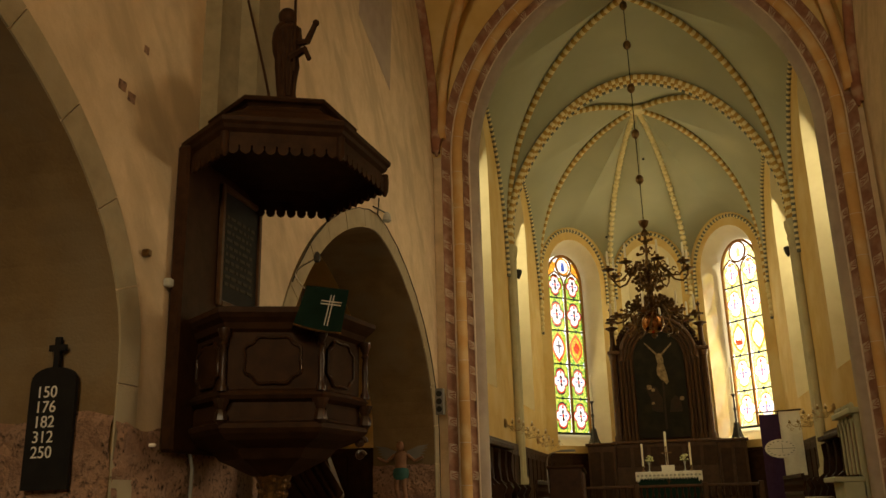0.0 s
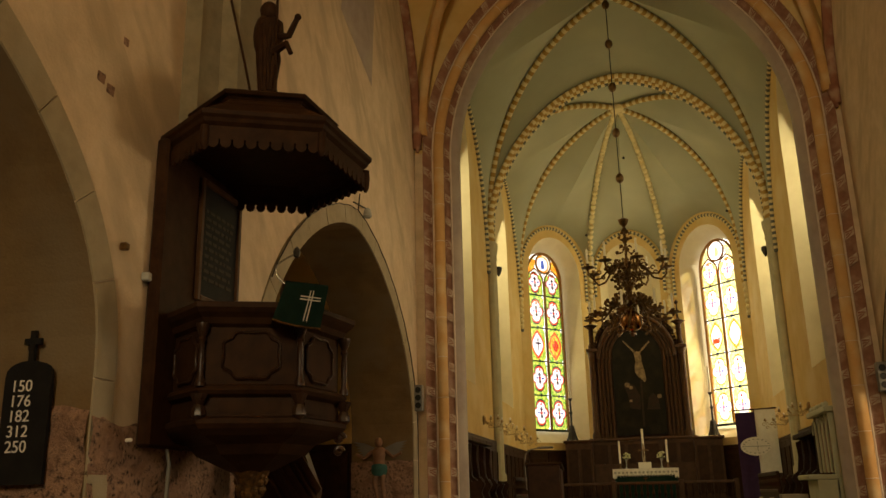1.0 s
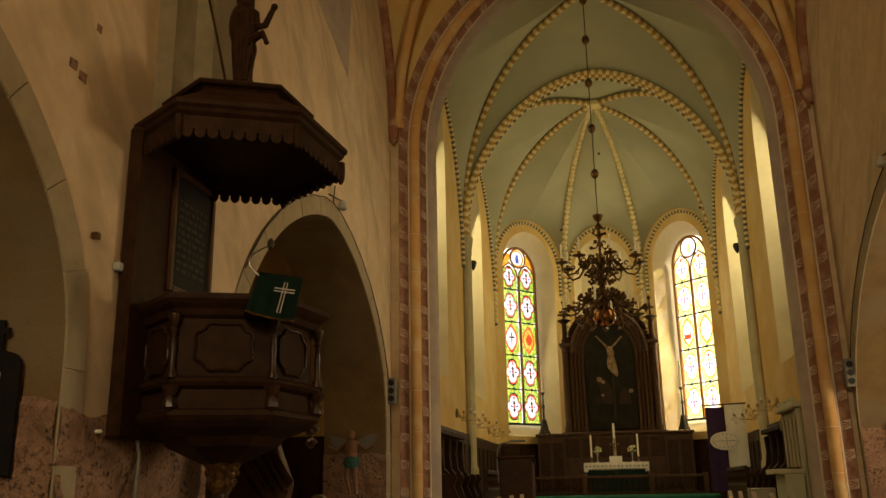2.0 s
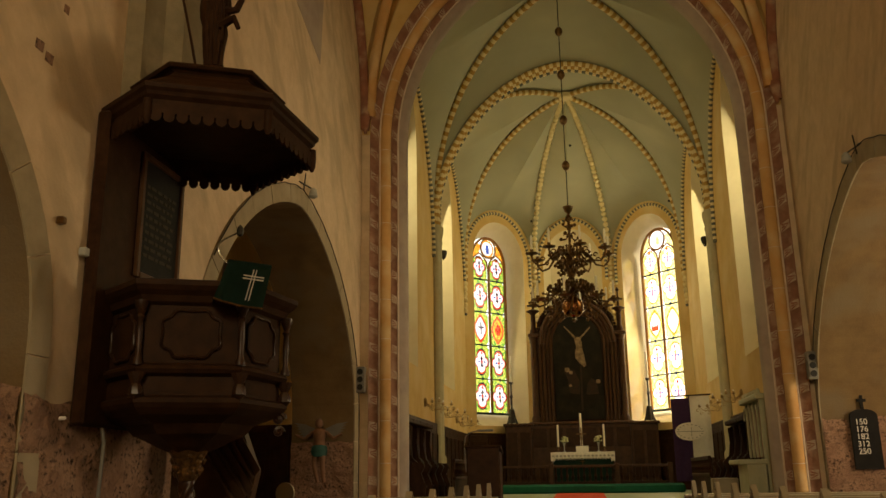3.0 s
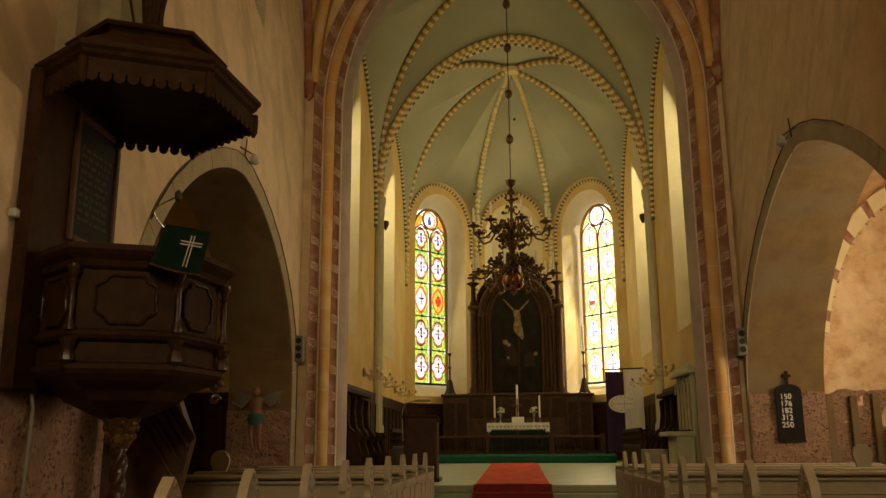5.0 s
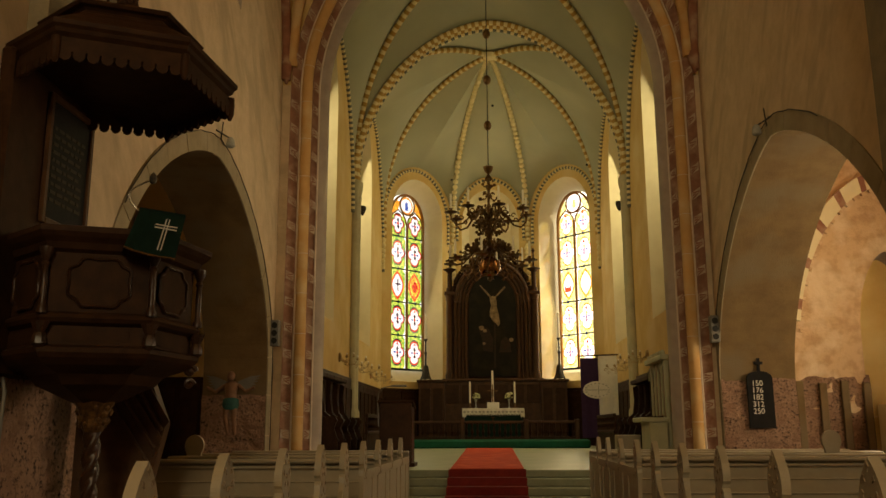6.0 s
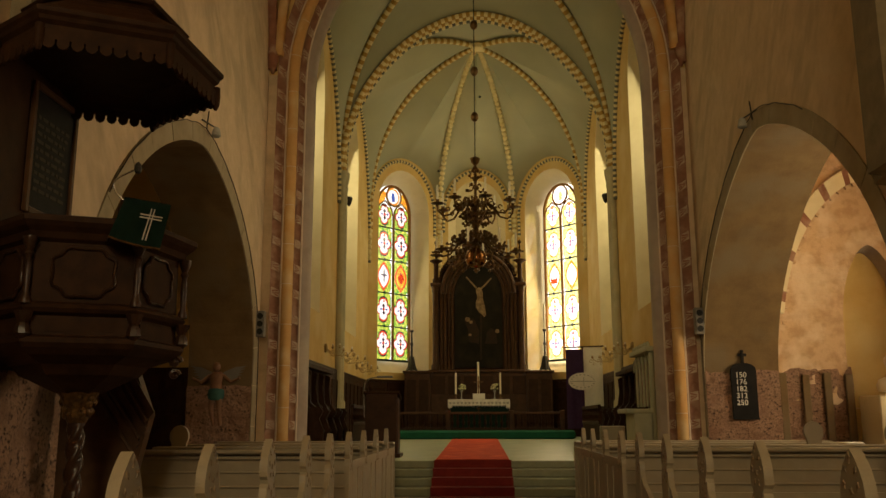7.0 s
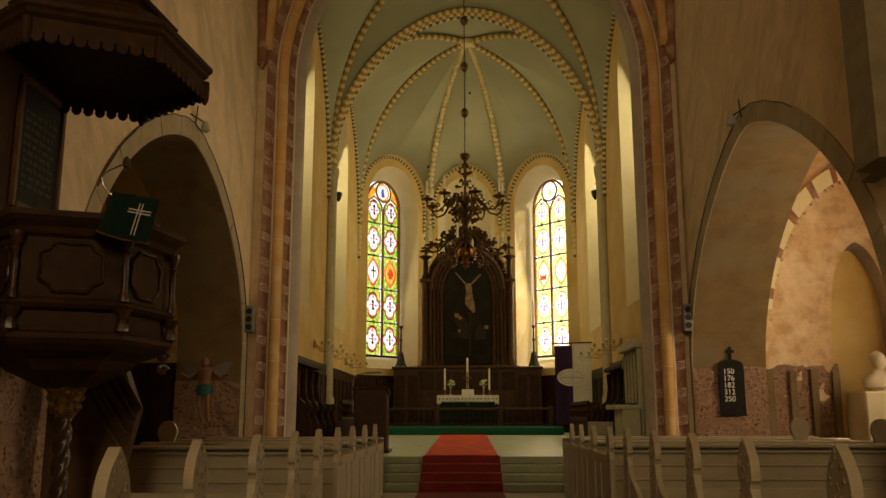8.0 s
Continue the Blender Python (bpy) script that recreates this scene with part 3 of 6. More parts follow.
pts = [Vector((o, BY - 0.03, z)) for o, z in arch_path(1.0, 7.1, 1.4, 0.5, 24, 6.6)]
scallop("arch_border", pts, 0.045, ribs)

# wall shafts with capitals
for sx in (-1, 1):
    shaft = thing("wall_shaft", (sx * CX, TRANS, 0.6), "cluster of pale stone wall shafts with small capitals", "column", "chancel wall shafts", "structure")
    for dy, r in ((-0.17, 0.075), (0.0, 0.09), (0.17, 0.075)):
        bm = bmesh.new()
        lathe(bm, [(r * 1.5, 1.3), (r * 1.5, 1.42), (r, 1.48), (r, 6.05), (r * 1.25, 6.1), (r, 6.14), (r * 1.55, 6.36), (r * 1.55, 6.42)], sx * (CX - 0.06), TRANS + dy, 0, 14)
        smooth(part("shaft", bm, PALESTONE, shaft), 50)
    bm = bmesh.new()
    lathe(bm, [(0.01, -0.12), (0.05, -0.06), (0.08, 0.04), (0.07, 0.09), (0.02, 0.11)], sx * (CX - 0.16), TRANS + 0.24, 5.85, 10)
    smooth(part("bracket_stone", bm, IRON, shaft, "small dark stone knob"))
    for c in ((sx * AX, AY), (sx * BX, BY)):
        bm = bmesh.new()
        for i, z in enumerate((6.35, 6.2, 6.05, 5.9, 5.75, 5.6, 5.45)):
            ball(bm, c[0] - sx * 0.02, c[1] - 0.05, z, 0.1 - 0.004 * i, 8, 6)
        tagged(smooth(part("rib_corbel", bm, RIBB), 60), "hanging beaded rib end in the apse corner", "corbel", "apse rib corbels", "structure")

# stone base course and cornices
bm = bmesh.new()
for sx in (-1, 1):
    x = sx * CX
    box(bm, min(x, x - sx * 0.05), max(x, x - sx * 0.05), EASTB, AY, 2.02, 2.1)
setting("trim", bm, STALLWOOD, "dark wooden top rail of the chancel panelling", "trim")

# ---- floors ----
bm = bmesh.new()
box(bm, -8.5, 8.5, -7.6, 12.9, -0.3, 0.0)
setting("floor", bm, FLAGS, "worn brownish flagstone floor of the nave", "floor")
STEP_Y = (12.55, 12.9, 13.25, 13.6)
CH0, CH1 = 0.44, 0.60
steps = thing("chancel_steps", (0, 13.1, 0), "broad pale stone steps up to the chancel", "steps", kind="structure")
for i, y in enumerate(STEP_Y):
    bm = bmesh.new()
    box(bm, -3.25, 3.25, y, 13.9, CH0 * i / 4, CH0 * (i + 1) / 4, bevel=0.012)
    part("step", bm, STEPPAINT, steps)
bm = bmesh.new()
vs = [bm.verts.new(p) for p in ((-3.3, 13.62, CH0 + 0.004), (3.3, 13.62, CH0 + 0.004), (3.3, 27, CH1 + 0.07), (-3.3, 27, CH1 + 0.07), (-3.3, 13.62, 0), (3.3, 13.62, 0), (3.3, 27, 0), (-3.3, 27, 0))]
for q in ((0, 1, 2, 3), (7, 6, 5, 4), (0, 4, 5, 1), (1, 5, 6, 2), (2, 6, 7, 3), (3, 7, 4, 0)):
    bm.faces.new([vs[i] for i in q])
setting("floor_chancel", bm, FLOOR, "pale green-grey painted chancel floor", "floor")

# ---- closing walls ----
# Unseen west wall; its opening is cut for the added lamp
bm = bmesh.new()
arch_wall(bm, plane_frame((-7.5, -7.4, 0), (1, 0), (0, -1)), 0, 15, 0, 11.8, 0.6, [(7.3, 1.1, 7.4, 1.0, 0.55, 4.5, 1.05, 4.6)])
setting("wall_west", bm, [PLASTER, REVEAL], "plain plaster west wall, unseen, with an opening for the added lamp", "wall")
# Unseen aisle walls: openings south for added lamps, north closed to stay dark
for sx, nm in ((-1, "wall_aisle_north"), (1, "wall_aisle_south")):
    bm = bmesh.new()
    arch_wall(bm, plane_frame((sx * 7.2, 0, 0), (0, 1), (sx, 0)), -7.4, EAST, 0, 6.5, 0.6, [(9.4, 0.85, 3.3, 1.1, 0.55, 1.6, 0.8, 1.7), (3.6, 0.85, 3.5, 1.1, 0.55, 1.6, 0.8, 1.7)] if sx > 0 else [])
    setting(nm, bm, [PLASTER, REVEAL], "plain plaster aisle wall", "wall")
    bm = bmesh.new()
    box(bm, min(sx * 4.2, sx * 7.9), max(sx * 4.2, sx * 7.9), -7.4, EASTB, 5.6, 5.8)
    setting("ceiling_aisle", bm, PLASTER, "plain plaster aisle ceiling", "ceiling")
# nave vault
bm = bmesh.new()
for y0, y1 in ((EAST, 6.2), (6.2, -0.6), (-0.6, -7.4)):
    b = (0, (y0 + y1) / 2, 11.0)
    c = [(-NX, y0, 6.9), (NX, y0, 6.9), (-NX, y1, 6.9), (NX, y1, 6.9)]
    for i, j, crown in ((0, 1, (0, y0, 10.9)), (2, 3, (0, y1, 10.9)), (0, 2, (-NX, b[1], 10.2)), (1, 3, (NX, b[1], 10.2))):
        web(bm, c[i], c[j], b, crown)
bmesh.ops.remove_doubles(bm, verts=bm.verts, dist=0.002)
smooth(setting("ceiling_nave", bm, OCHRE, "ochre limewashed nave vault", "vault"), 25)
nribs = thing("nave_ribs", (0, 9.6, 6.9), "brown painted ribs of the nave vault", "vault rib", kind="structure")
for sx in (-1, 1):
    for q, dx, r, m in (((sx * NX, 9.6, 10.2), 0.0, 0.085, BROWNBAND), ((0, 9.6, 11.0), 0.10, 0.085, ROLL)):
        bm = bmesh.new()
        pts = [p + Vector((-sx * (0.05 + dx), -0.04, -0.05)) for p in rib_curve((sx * NX, EAST, 6.62 if dx == 0 else 6.85), q, 30)]
        tube(bm, pts, r, 8)
        smooth(part("rib", bm, m, nribs), 60)
    bm = bmesh.new()
    lathe(bm, [(0.02, -0.25), (0.07, -0.1), (0.1, 0.05), (0.08, 0.12)], sx * (NX - 0.07), EAST - 0.07, 6.75, 10)
    smooth(part("rib_foot", bm, BROWNBAND, nribs, "tapered stone foot of a rib"))


# ---- arcade stonework ----
def voussoirs(parent, x, sx, c, shape):
    """Stone blocks round an arcade arch on the nave face; alike blocks are parts of the arch."""
    w, zs, h, q = shape
    path = arch_path(w, zs, h, q, 40, 0.0)
    lens = [0.0]
    for a, b in zip(path, path[1:]):
        lens.append(lens[-1] + math.dist(a, b))

    def at(s):
        for i in range(len(path) - 1):
            if lens[i + 1] >= s:
                f = (s - lens[i]) / max(lens[i + 1] - lens[i], 1e-6)
                p = Vector(path[i]).lerp(Vector(path[i + 1]), f)
                d = (Vector(path[i + 1]) - Vector(path[i])).normalized()
                return p, Vector((-d.y, d.x))
        return Vector(path[-1]), Vector((1, 0))

    total, s = lens[-1], 0.0
    while s < total - 0.05:
        length = random.uniform(0.50, 0.66)
        e = min(s + length, total)
        if total - e < 0.2:
            e = total
        bm = bmesh.new()
        k = 4
        ins, outs = [], []
        for i in range(k + 1):
            p, nrm = at(s + 0.006 + (e - s - 0.012) * i / k)
            ins.append(p)
            outs.append(p + nrm * 0.22)
        outline = [(v.x, v.y) for v in ins + outs[::-1]]
        prism(bm, outline, upright((x, c, 0), (0, 1), (-sx, 0)), 0.012 + random.uniform(0, 0.006))
        part("voussoir", bm, STONE, parent)
        s = e


for sx, shapes in ((-1, (ARC_NE, ARC_NW)), (1, (ARC_SE, ARC_SW))):
    for shape in shapes:
        a = thing("arcade_arch", (sx * NX, shape[0], 0), "pointed arcade arch of grey-brown stone blocks", "arch", "arcade arches", "structure")
        voussoirs(a, sx * NX, sx, shape[0], shape[1:])

# nave pilasters
for sx, yc in ((-1, 6.15), (1, 6.35)):
    bm = bmesh.new()
    m = plane_frame((sx * NX, yc, 0), (0, 1), (-sx, 0))
    outline = [(-0.55, 0), (-0.5, 0.12), (-0.25, 0.16), (-0.2, 0.3), (0.2, 0.3), (0.25, 0.16), (0.5, 0.12), (0.55, 0)]
    lo = [bm.verts.new(m @ Vector((u, w, 3.6 if sx < 0 else 2.9))) for u, w in outline]
    hi = [bm.verts.new(m @ Vector((u, w, 11))) for u, w in outline]
    bm.faces.new(lo), bm.faces.new(hi)
    for i in range(8):
        bm.faces.new((lo[i], lo[(i + 1) % 8], hi[(i + 1) % 8], hi[i]))
    setting("pilaster", bm, DARKSTONE, "moulded grey stone wall pilaster", "pilaster")


def rubble_face(m, u0, u1, z0, z1, seed, holes=True):
    """Stripped masonry: an uneven skin with a ragged upper edge."""
    rnd = random.Random(seed)
    bm = bmesh.new()
    nu, nz = max(4, int((u1 - u0) / 0.06)), max(4, int((z1 - z0) / 0.06))
    top = [z1 + 0.10 * noise.noise(Vector((u0 + i * 0.11, seed, 0))) + 0.03 * noise.noise(Vector((u0 + i * 0.33, seed, 5))) for i in range(nu + 1)]
    grid = []
    for i in range(nu + 1):
        u = u0 + (u1 - u0) * i / nu
        col = []
        for j in range(nz + 1):
            z = z0 + (top[i] - z0) * j / nz
            d = 0.022 + 0.03 * noise.noise(Vector((u * 3.1, z * 3.7, seed))) + 0.022 * noise.noise(Vector((u * 9, z * 11, seed)))
            if j == nz:
                d = 0.0
            col.append(bm.verts.new(m @ Vector((u, max(d, 0.003), z))))
        grid.append(col)
    for a, b in zip(grid, grid[1:]):
        for j in range(nz):
            bm.faces.new((a[j], b[j], b[j + 1], a[j + 1]))
    return bm


# stripped masonry at the foot of the north and south walls
NJ, SJ, WJ = ARC_NE[0] + ARC_NE[1], ARC_SE[0] + ARC_SE[1], ARC_NW[0] + ARC_NW[1]  # jambs that face the camera
AISLE_X = NX + THICK[1]
setting("rubble_facing", rubble_face(plane_frame((-NX, 0, 0), (0, 1), (1, 0)), WJ, ARC_NE[0] - ARC_NE[1], 0, 1.58, 3), RUBBLE, "stripped pinkish rubble masonry below the plaster", "wall facing")
setting("rubble_facing", rubble_face(plane_frame((-NX, WJ, 0), (-1, 0), (0, -1)), 0, THICK[-1], 0, 1.6, 5), RUBBLE, "stripped rubble masonry on the arch jamb", "wall facing")
setting("rubble_facing", rubble_face(plane_frame((-NX, NJ, 0), (-1, 0), (0, -1)), 0.0, THICK[-1], 0, 1.55, 7), RUBBLE, "stripped rubble masonry on the arch jamb", "wall facing")
setting("rubble_facing", rubble_face(plane_frame((NX, SJ, 0), (1, 0), (0, -1)), 0.0, THICK[1], 0, 1.76, 9), RUBBLE, "stripped pinkish brick masonry on the arch jamb", "wall facing")
setting("rubble_facing", rubble_face(plane_frame((AISLE_X, EAST, 0), (1, 0), (0, -1)), 0, 1.08, 0, 1.80, 11), RUBBLE, "stripped rubble masonry on the aisle wall", "wall facing")
# upright channels cut in the aisle wall's masonry
for i, u in enumerate((4.43, 4.76, 5.07, 5.38)):
    bm = bmesh.new()
    box(bm, u - 0.05, u + 0.06, EAST - 0.075, EAST - 0.02, 0.1 + 0.03 * i, 1.72 - 0.03 * (i % 2), bevel=0.012)
    tagged(part("wall_post", bm, JAMB), "weathered upright stone strip set in rubble masonry", "wall post", "aisle wall strips", "structure")

# aisle: painted vault rib with red blocks, pointed niche, plinth
aisle_rib = thing("aisle_rib", (4.35, 12.7, 1.8), "pale plaster vault rib with painted red blocks", "vault rib", kind="structure")
inner_arc, outer_arc = arch_path(1.36, 2.1, 2.5, 0.6, 48), arch_path(1.58, 2.1, 2.74, 0.6, 48)
for i in range(6, 90, 2):
    bm = bmesh.new()
    ring = inner_arc[i:i + 3] + outer_arc[i:i + 3][::-1]
    prism(bm, ring, upright((5.85, EAST - 0.012, 0), (1, 0), (0, -1)), 0.09)
    part("rib_block", bm, BROWNBAND if i % 8 == 0 else REVEAL, aisle_rib)
for i in range(4, 92, 3):
    (xa, za), (xb, zb) = inner_arc[i], inner_arc[i + 1]
    d = Vector((xb - xa, zb - za)).normalized()
    bm = bmesh.new()
    prism(bm, [(xa, za), (xa + d.x * 0.05, za + d.y * 0.05), (xa + d.x * 0.05 + d.y * 0.05, za + d.y * 0.05 - d.x * 0.05), (xa + d.y * 0.05, za - d.x * 0.05)], upright((5.85, EAST - 0.014, 0), (1, 0), (0, -1)), 0.05)
    part("brick_stub", bm, PEELING, aisle_rib, "broken brick end below the rib")
bm = bmesh.new()
arch_wall(bm, plane_frame((AISLE_X - 0.01, EAST - 0.012, 0), (1, 0), (0, 1)), 0, 7.19 - AISLE_X, 1.2, 5.6, 0.011, [(NICHE[0] - AISLE_X + 0.01, *NICHE[1:], 1.21, NICHE[1], 1.21)])
setting("plaster_facing", bm, PEELING, "peeling pinkish plaster on the aisle's east wall", "wall facing")
bm = bmesh.new()
box(bm, NICHE[0] - 0.5, NICHE[0] + 0.5, EASTB - 0.16, EASTB - 0.12, 1.1, 3.8)
setting("niche", bm, OCHRE, "pointed ochre wall recess in the aisle", "niche")
bm = bmesh.new()
box(bm, 5.50, 6.9, 12.3, 12.95, 0, 1.38, bevel=0.02)
tagged(part("plinth", bm, REVEAL), "pale plastered plinth against the aisle wall", "plinth")


# dark boards added to carry the shade of the unlit north aisle
aisle_shade_boards = thing("aisle_shade_boards", (-4.72, EAST - 0.03, 0), "dark panelled boards added for the shade of the north aisle", "door", kind="structure")
bm = bmesh.new()
box(bm, -5.12, -4.33, EAST - 0.05, EAST - 0.004, 0.0, 1.84, bevel=0.012)
shade_board = part("leaf", bm, DARKWOOD, aisle_shade_boards)
for x0, x1 in ((-5.05, -4.76), (-4.69, -4.40)):
    for z0, z1 in ((0.12, 0.80), (0.92, 1.72)):
        bm = bmesh.new()
        box(bm, x0, x1, EAST - 0.066, EAST - 0.05, z0, z1, bevel=0.012)
        part("shade_panel", bm, DARKWOOD, shade_board)


# ---- stained glass windows of the apse ----
def quatrefoil(r, n=6):
    pts = []
    for k, (cx, cy, rr) in enumerate(((1, 0, 0.62), (0, 1.25, 0.7), (-1, 0, 0.62), (0, -1.25, 0.7))):
        a0 = k * math.pi / 2
        for i in range(n + 1):
            a = a0 - math.pi / 2.2 + math.pi / 1.1 * i / n
            pts.append((r * (0.55 * cx + rr * math.cos(a)), r * (0.62 * cy + rr * math.sin(a))))
    return pts


def mandorla(rx, rz, n=8):
    right = [(rx * math.cos(math.pi / 2 * t) ** 0.9, rz * t) for t in [-1 + 2 * i / n for i in range(n + 1)]]
    return [(max(a, 0), b) for a, b in right] + [(-a, b) for a, b in right[-2:0:-1]]


def stained_window(sx, fr, u, w, bright, label):
    C, HW, Z0, DZ, D = 1.36, 0.68, 2.72, 0.962, 0.5
    o = fr @ Vector((C, D, 0))
    win = thing("window_1" if sx < 0 else "window_2", (o.x, o.y, Z0), label, "window", kind="structure")
    inward = (-w.x, -w.y)
    uu = (u.x, u.y)

    def sheet(name, outline, cu, cz, depth, material, parent=win, thick=0.006):
        bm = bmesh.new()
        q = fr @ Vector((C + cu, D - depth, cz))
        prism(bm, outline, upright(q, uu, inward), thick)
        return part(name, bm, material, parent)

    def bar(name, cu0, cu1, z0, z1, depth, material, t=0.03, parent=win):
        bm = bmesh.new()
        box(bm, C + cu0, C + cu1, D - depth - t, D - depth, z0, z1, fr)
        return part(name, bm, material, parent)

    # outer frame following the arch, and the mullion
    frame_path = arch_path(HW - 0.02, 7.05, 0.80, 0.5, 14, Z0)
    bm = bmesh.new()
    tube(bm, [fr @ Vector((C + a, D - 0.03, z)) for a, z in frame_path], 0.035, 6)
    part("window_frame", bm, FRAMEOCHRE, win, "ochre painted window frame")
    bar("mullion", -0.03, 0.03, Z0, 6.95, 0.01, FRAMEOCHRE, 0.05)
    bar("bottom_bar", -HW, HW, Z0 - 0.03, Z0 + 0.03, 0.01, LEAD, 0.05)
    field = "yellow" if bright else "green"

    def box_edge(outline, hw, z0, z1):
        """Each point of an outline pushed out to the edge of a rectangle, corners kept."""
        pts = []
        for a, b in outline:
            f = min(hw / abs(a) if abs(a) > 1e-6 else 99, (z1 / b if b > 0 else z0 / b) if abs(b) > 1e-6 else 99)
            pts.append((a * f, b * f))
        return pts

    def ring(name, outer, inner, cu, cz, material, parent):
        bm = bmesh.new()
        q = upright(fr @ Vector((C + cu, D, cz)), uu, inward)
        va = [bm.verts.new(q @ Vector((a, b, 0))) for a, b in outer]
        vb = [bm.verts.new(q @ Vector((a, b, 0.0))) for a, b in inner]
        n = len(va)
        for i in range(n):
            bm.faces.new((va[i], va[(i + 1) % n], vb[(i + 1) % n], vb[i]))
        return part(name, bm, material, parent)

    def flat(name, outline, cu, cz, depth, material, parent):
        bm = bmesh.new()
        q = upright(fr @ Vector((C + cu, D - depth, cz)), uu, inward)
        bm.faces.new([bm.verts.new(q @ Vector((a, b, 0))) for a, b in outline])
        return part(name, bm, material, parent)

    for side in (-1, 1):
        cu = side * 0.335
        for row in range(5):
            zc = Z0 + DZ * (row + 0.5)
            top, sc = row == 4, 1.0
            lo, hi = -DZ / 2 + 0.012, DZ / 2 - 0.012
            if row == 2:
                shape = lambda k: [(a, b) for a, b in mandorla(0.245 * k, 0.43 * k, 12)]
            else:
                sc = 0.86 if top else 1.0
                shape = lambda k: quatrefoil(0.262 * k * sc)
            if top:
                zc -= 0.1
                lo, hi = -DZ / 2 + 0.112, 0.24
            a = shape(1.0)
            edge = box_edge(a, 0.30, lo, hi)
            if top:
                edge = [(p, q if q < 0.1 else min(q, 0.40 - 0.75 * max(abs(p) - 0.02, 0) ** 1.2)) if abs(p) < 0.299 or q < 0.1 else (p, min(q, 0.16)) for p, q in edge]
            pane = ring("pane", edge, a, cu, zc, GLASS[field], win)
            if row == 2:
                ring("medallion_ring", a, shape(0.78), cu, zc, GLASS["red" if not bright else "orange"], pane)
                flat("medallion", shape(0.78), cu, zc, 0.0, GLASS["white" if side < 0 or bright else "orange"], pane)
                if side < 0 and not bright:
                    flat("cross", [(-0.02, -0.17), (0.02, -0.17), (0.02, 0.01), (0.11, 0.01), (0.11, 0.05), (0.02, 0.05), (0.02, 0.19), (-0.02, 0.19), (-0.02, 0.05), (-0.11, 0.05), (-0.11, 0.01), (-0.02, 0.01)], cu, zc, 0.02, GLASS["dark"], pane)
                elif side > 0 and not bright:
                    flat("emblem", quatrefoil(0.11), cu, zc, 0.02, GLASS["red"], pane)
                elif side > 0:
                    flat("emblem", [(-0.12, -0.14), (0.12, -0.14), (0.13, 0.08), (0.06, -0.02), (0.0, 0.0), (-0.06, -0.02), (-0.13, 0.08)], cu, zc - 0.05, 0.02, GLASS["red"], pane)
            else:
                ring("medallion_ring", a, shape(0.88), cu, zc, GLASS["orange" if bright else "dark"], pane)
                ring("medallion_line", shape(0.88), shape(0.77), cu, zc, GLASS["red" if not bright else "white"], pane)
                flat("medallion", shape(0.77), cu, zc, 0.0, GLASS["white"], pane)
                for du in (-0.09, 0.09):
                    flat("blue_gem", [(-0.05, 0), (0, -0.035), (0.05, 0), (0, 0.035)], cu + du * 1.15, zc, 0.02, GLASS["blue"], pane)
                flat("flower", quatrefoil(0.042), cu, zc - 0.10, 0.02, GLASS["mauve" if bright else "dark"], pane)
                flat("heart_motif", quatrefoil(0.042), cu, zc + 0.10, 0.012, GLASS["yellow" if bright else "dark"], pane)
                flat("centre_gem", quatrefoil(0.04), cu, zc, 0.016, GLASS["mauve" if bright else "red"], pane)
                flat("top_gem", [(-0.05, -0.03), (0.05, -0.03), (0.0, 0.07)], cu, zc + 0.24, 0.02, GLASS["red"], pane)
            if row:
                zb = Z0 + DZ * row
                bar("lead_bar", cu - 0.31, cu + 0.31, zb - 0.016, zb + 0.016, 0.0, LEAD, 0.04)
                flat("blue_boss", [(0.05 * math.cos(k * math.pi / 4), 0.05 * math.sin(k * math.pi / 4)) for k in range(8)], cu, zb, 0.045, GLASS["blue"], pane)
        bm = bmesh.new()
        tube(bm, [fr @ Vector((C + cu + a, D - 0.02, 7.05 + b)) for a, b in ((-0.31, -0.1), (-0.29, 0.05), (-0.2, 0.17), (0, 0.31), (0.2, 0.17), (0.29, 0.05), (0.31, -0.1))], 0.024, 6)
        part("lancet_head", bm, FRAMEOCHRE, win)
    # oculus and spandrels
    circ = [(math.cos(2 * math.pi * k / 20), math.sin(2 * math.pi * k / 20)) for k in range(20)]
    OZ = 7.53
    oc = ring("oculus", [(0.27 * a, 0.27 * b) for a, b in circ], [(0.21 * a, 0.21 * b) for a, b in circ], 0, OZ, GLASS["orange" if not bright else "white"], win)
    flat("oculus_field", [(0.21 * a, 0.21 * b) for a, b in circ], 0, OZ, 0.0, GLASS["white"], oc)
    flat("oculus_figure", [(-0.06, -0.15), (0.07, -0.15), (0.05, 0.0), (0.03, 0.11), (-0.05, 0.10), (-0.08, -0.02)], 0, OZ, 0.02, GLASS["blue" if not bright else "yellow"], oc)
    bm = bmesh.new()
    tube(bm, [fr @ Vector((C + 0.29 * a, D - 0.04, OZ + 0.29 * b)) for a, b in circ + circ[:1]], 0.028, 6)
    part("oculus_ring", bm, FRAMEOCHRE, win)
    for side in (-1, 1):
        flat("spandrel", [(side * a, b) for a, b in ((0.66, 6.98), (0.67, 7.15), (0.60, 7.42), (0.42, 7.68), (0.28, 7.62), (0.29, 7.48), (0.335, 7.36), (0.52, 7.23))], 0, 0, 0.0, GLASS["orange" if not bright else "yellow"], win)
    flat("heart_light", [(-0.11, 7.24), (0.0, 7.1), (0.11, 7.24), (0.0, 7.23)], 0, 0, 0.0, GLASS["white"], win)
    # the sky outside
    bm = bmesh.new()
    box(bm, C - 3.5, C + 3.5, D + 2.4, D + 2.44, 0, 12, fr)
    sk = setting("backdrop", bm, SKYSUN if bright else SKYGLOW, "bright open sky outside the window", "sky")
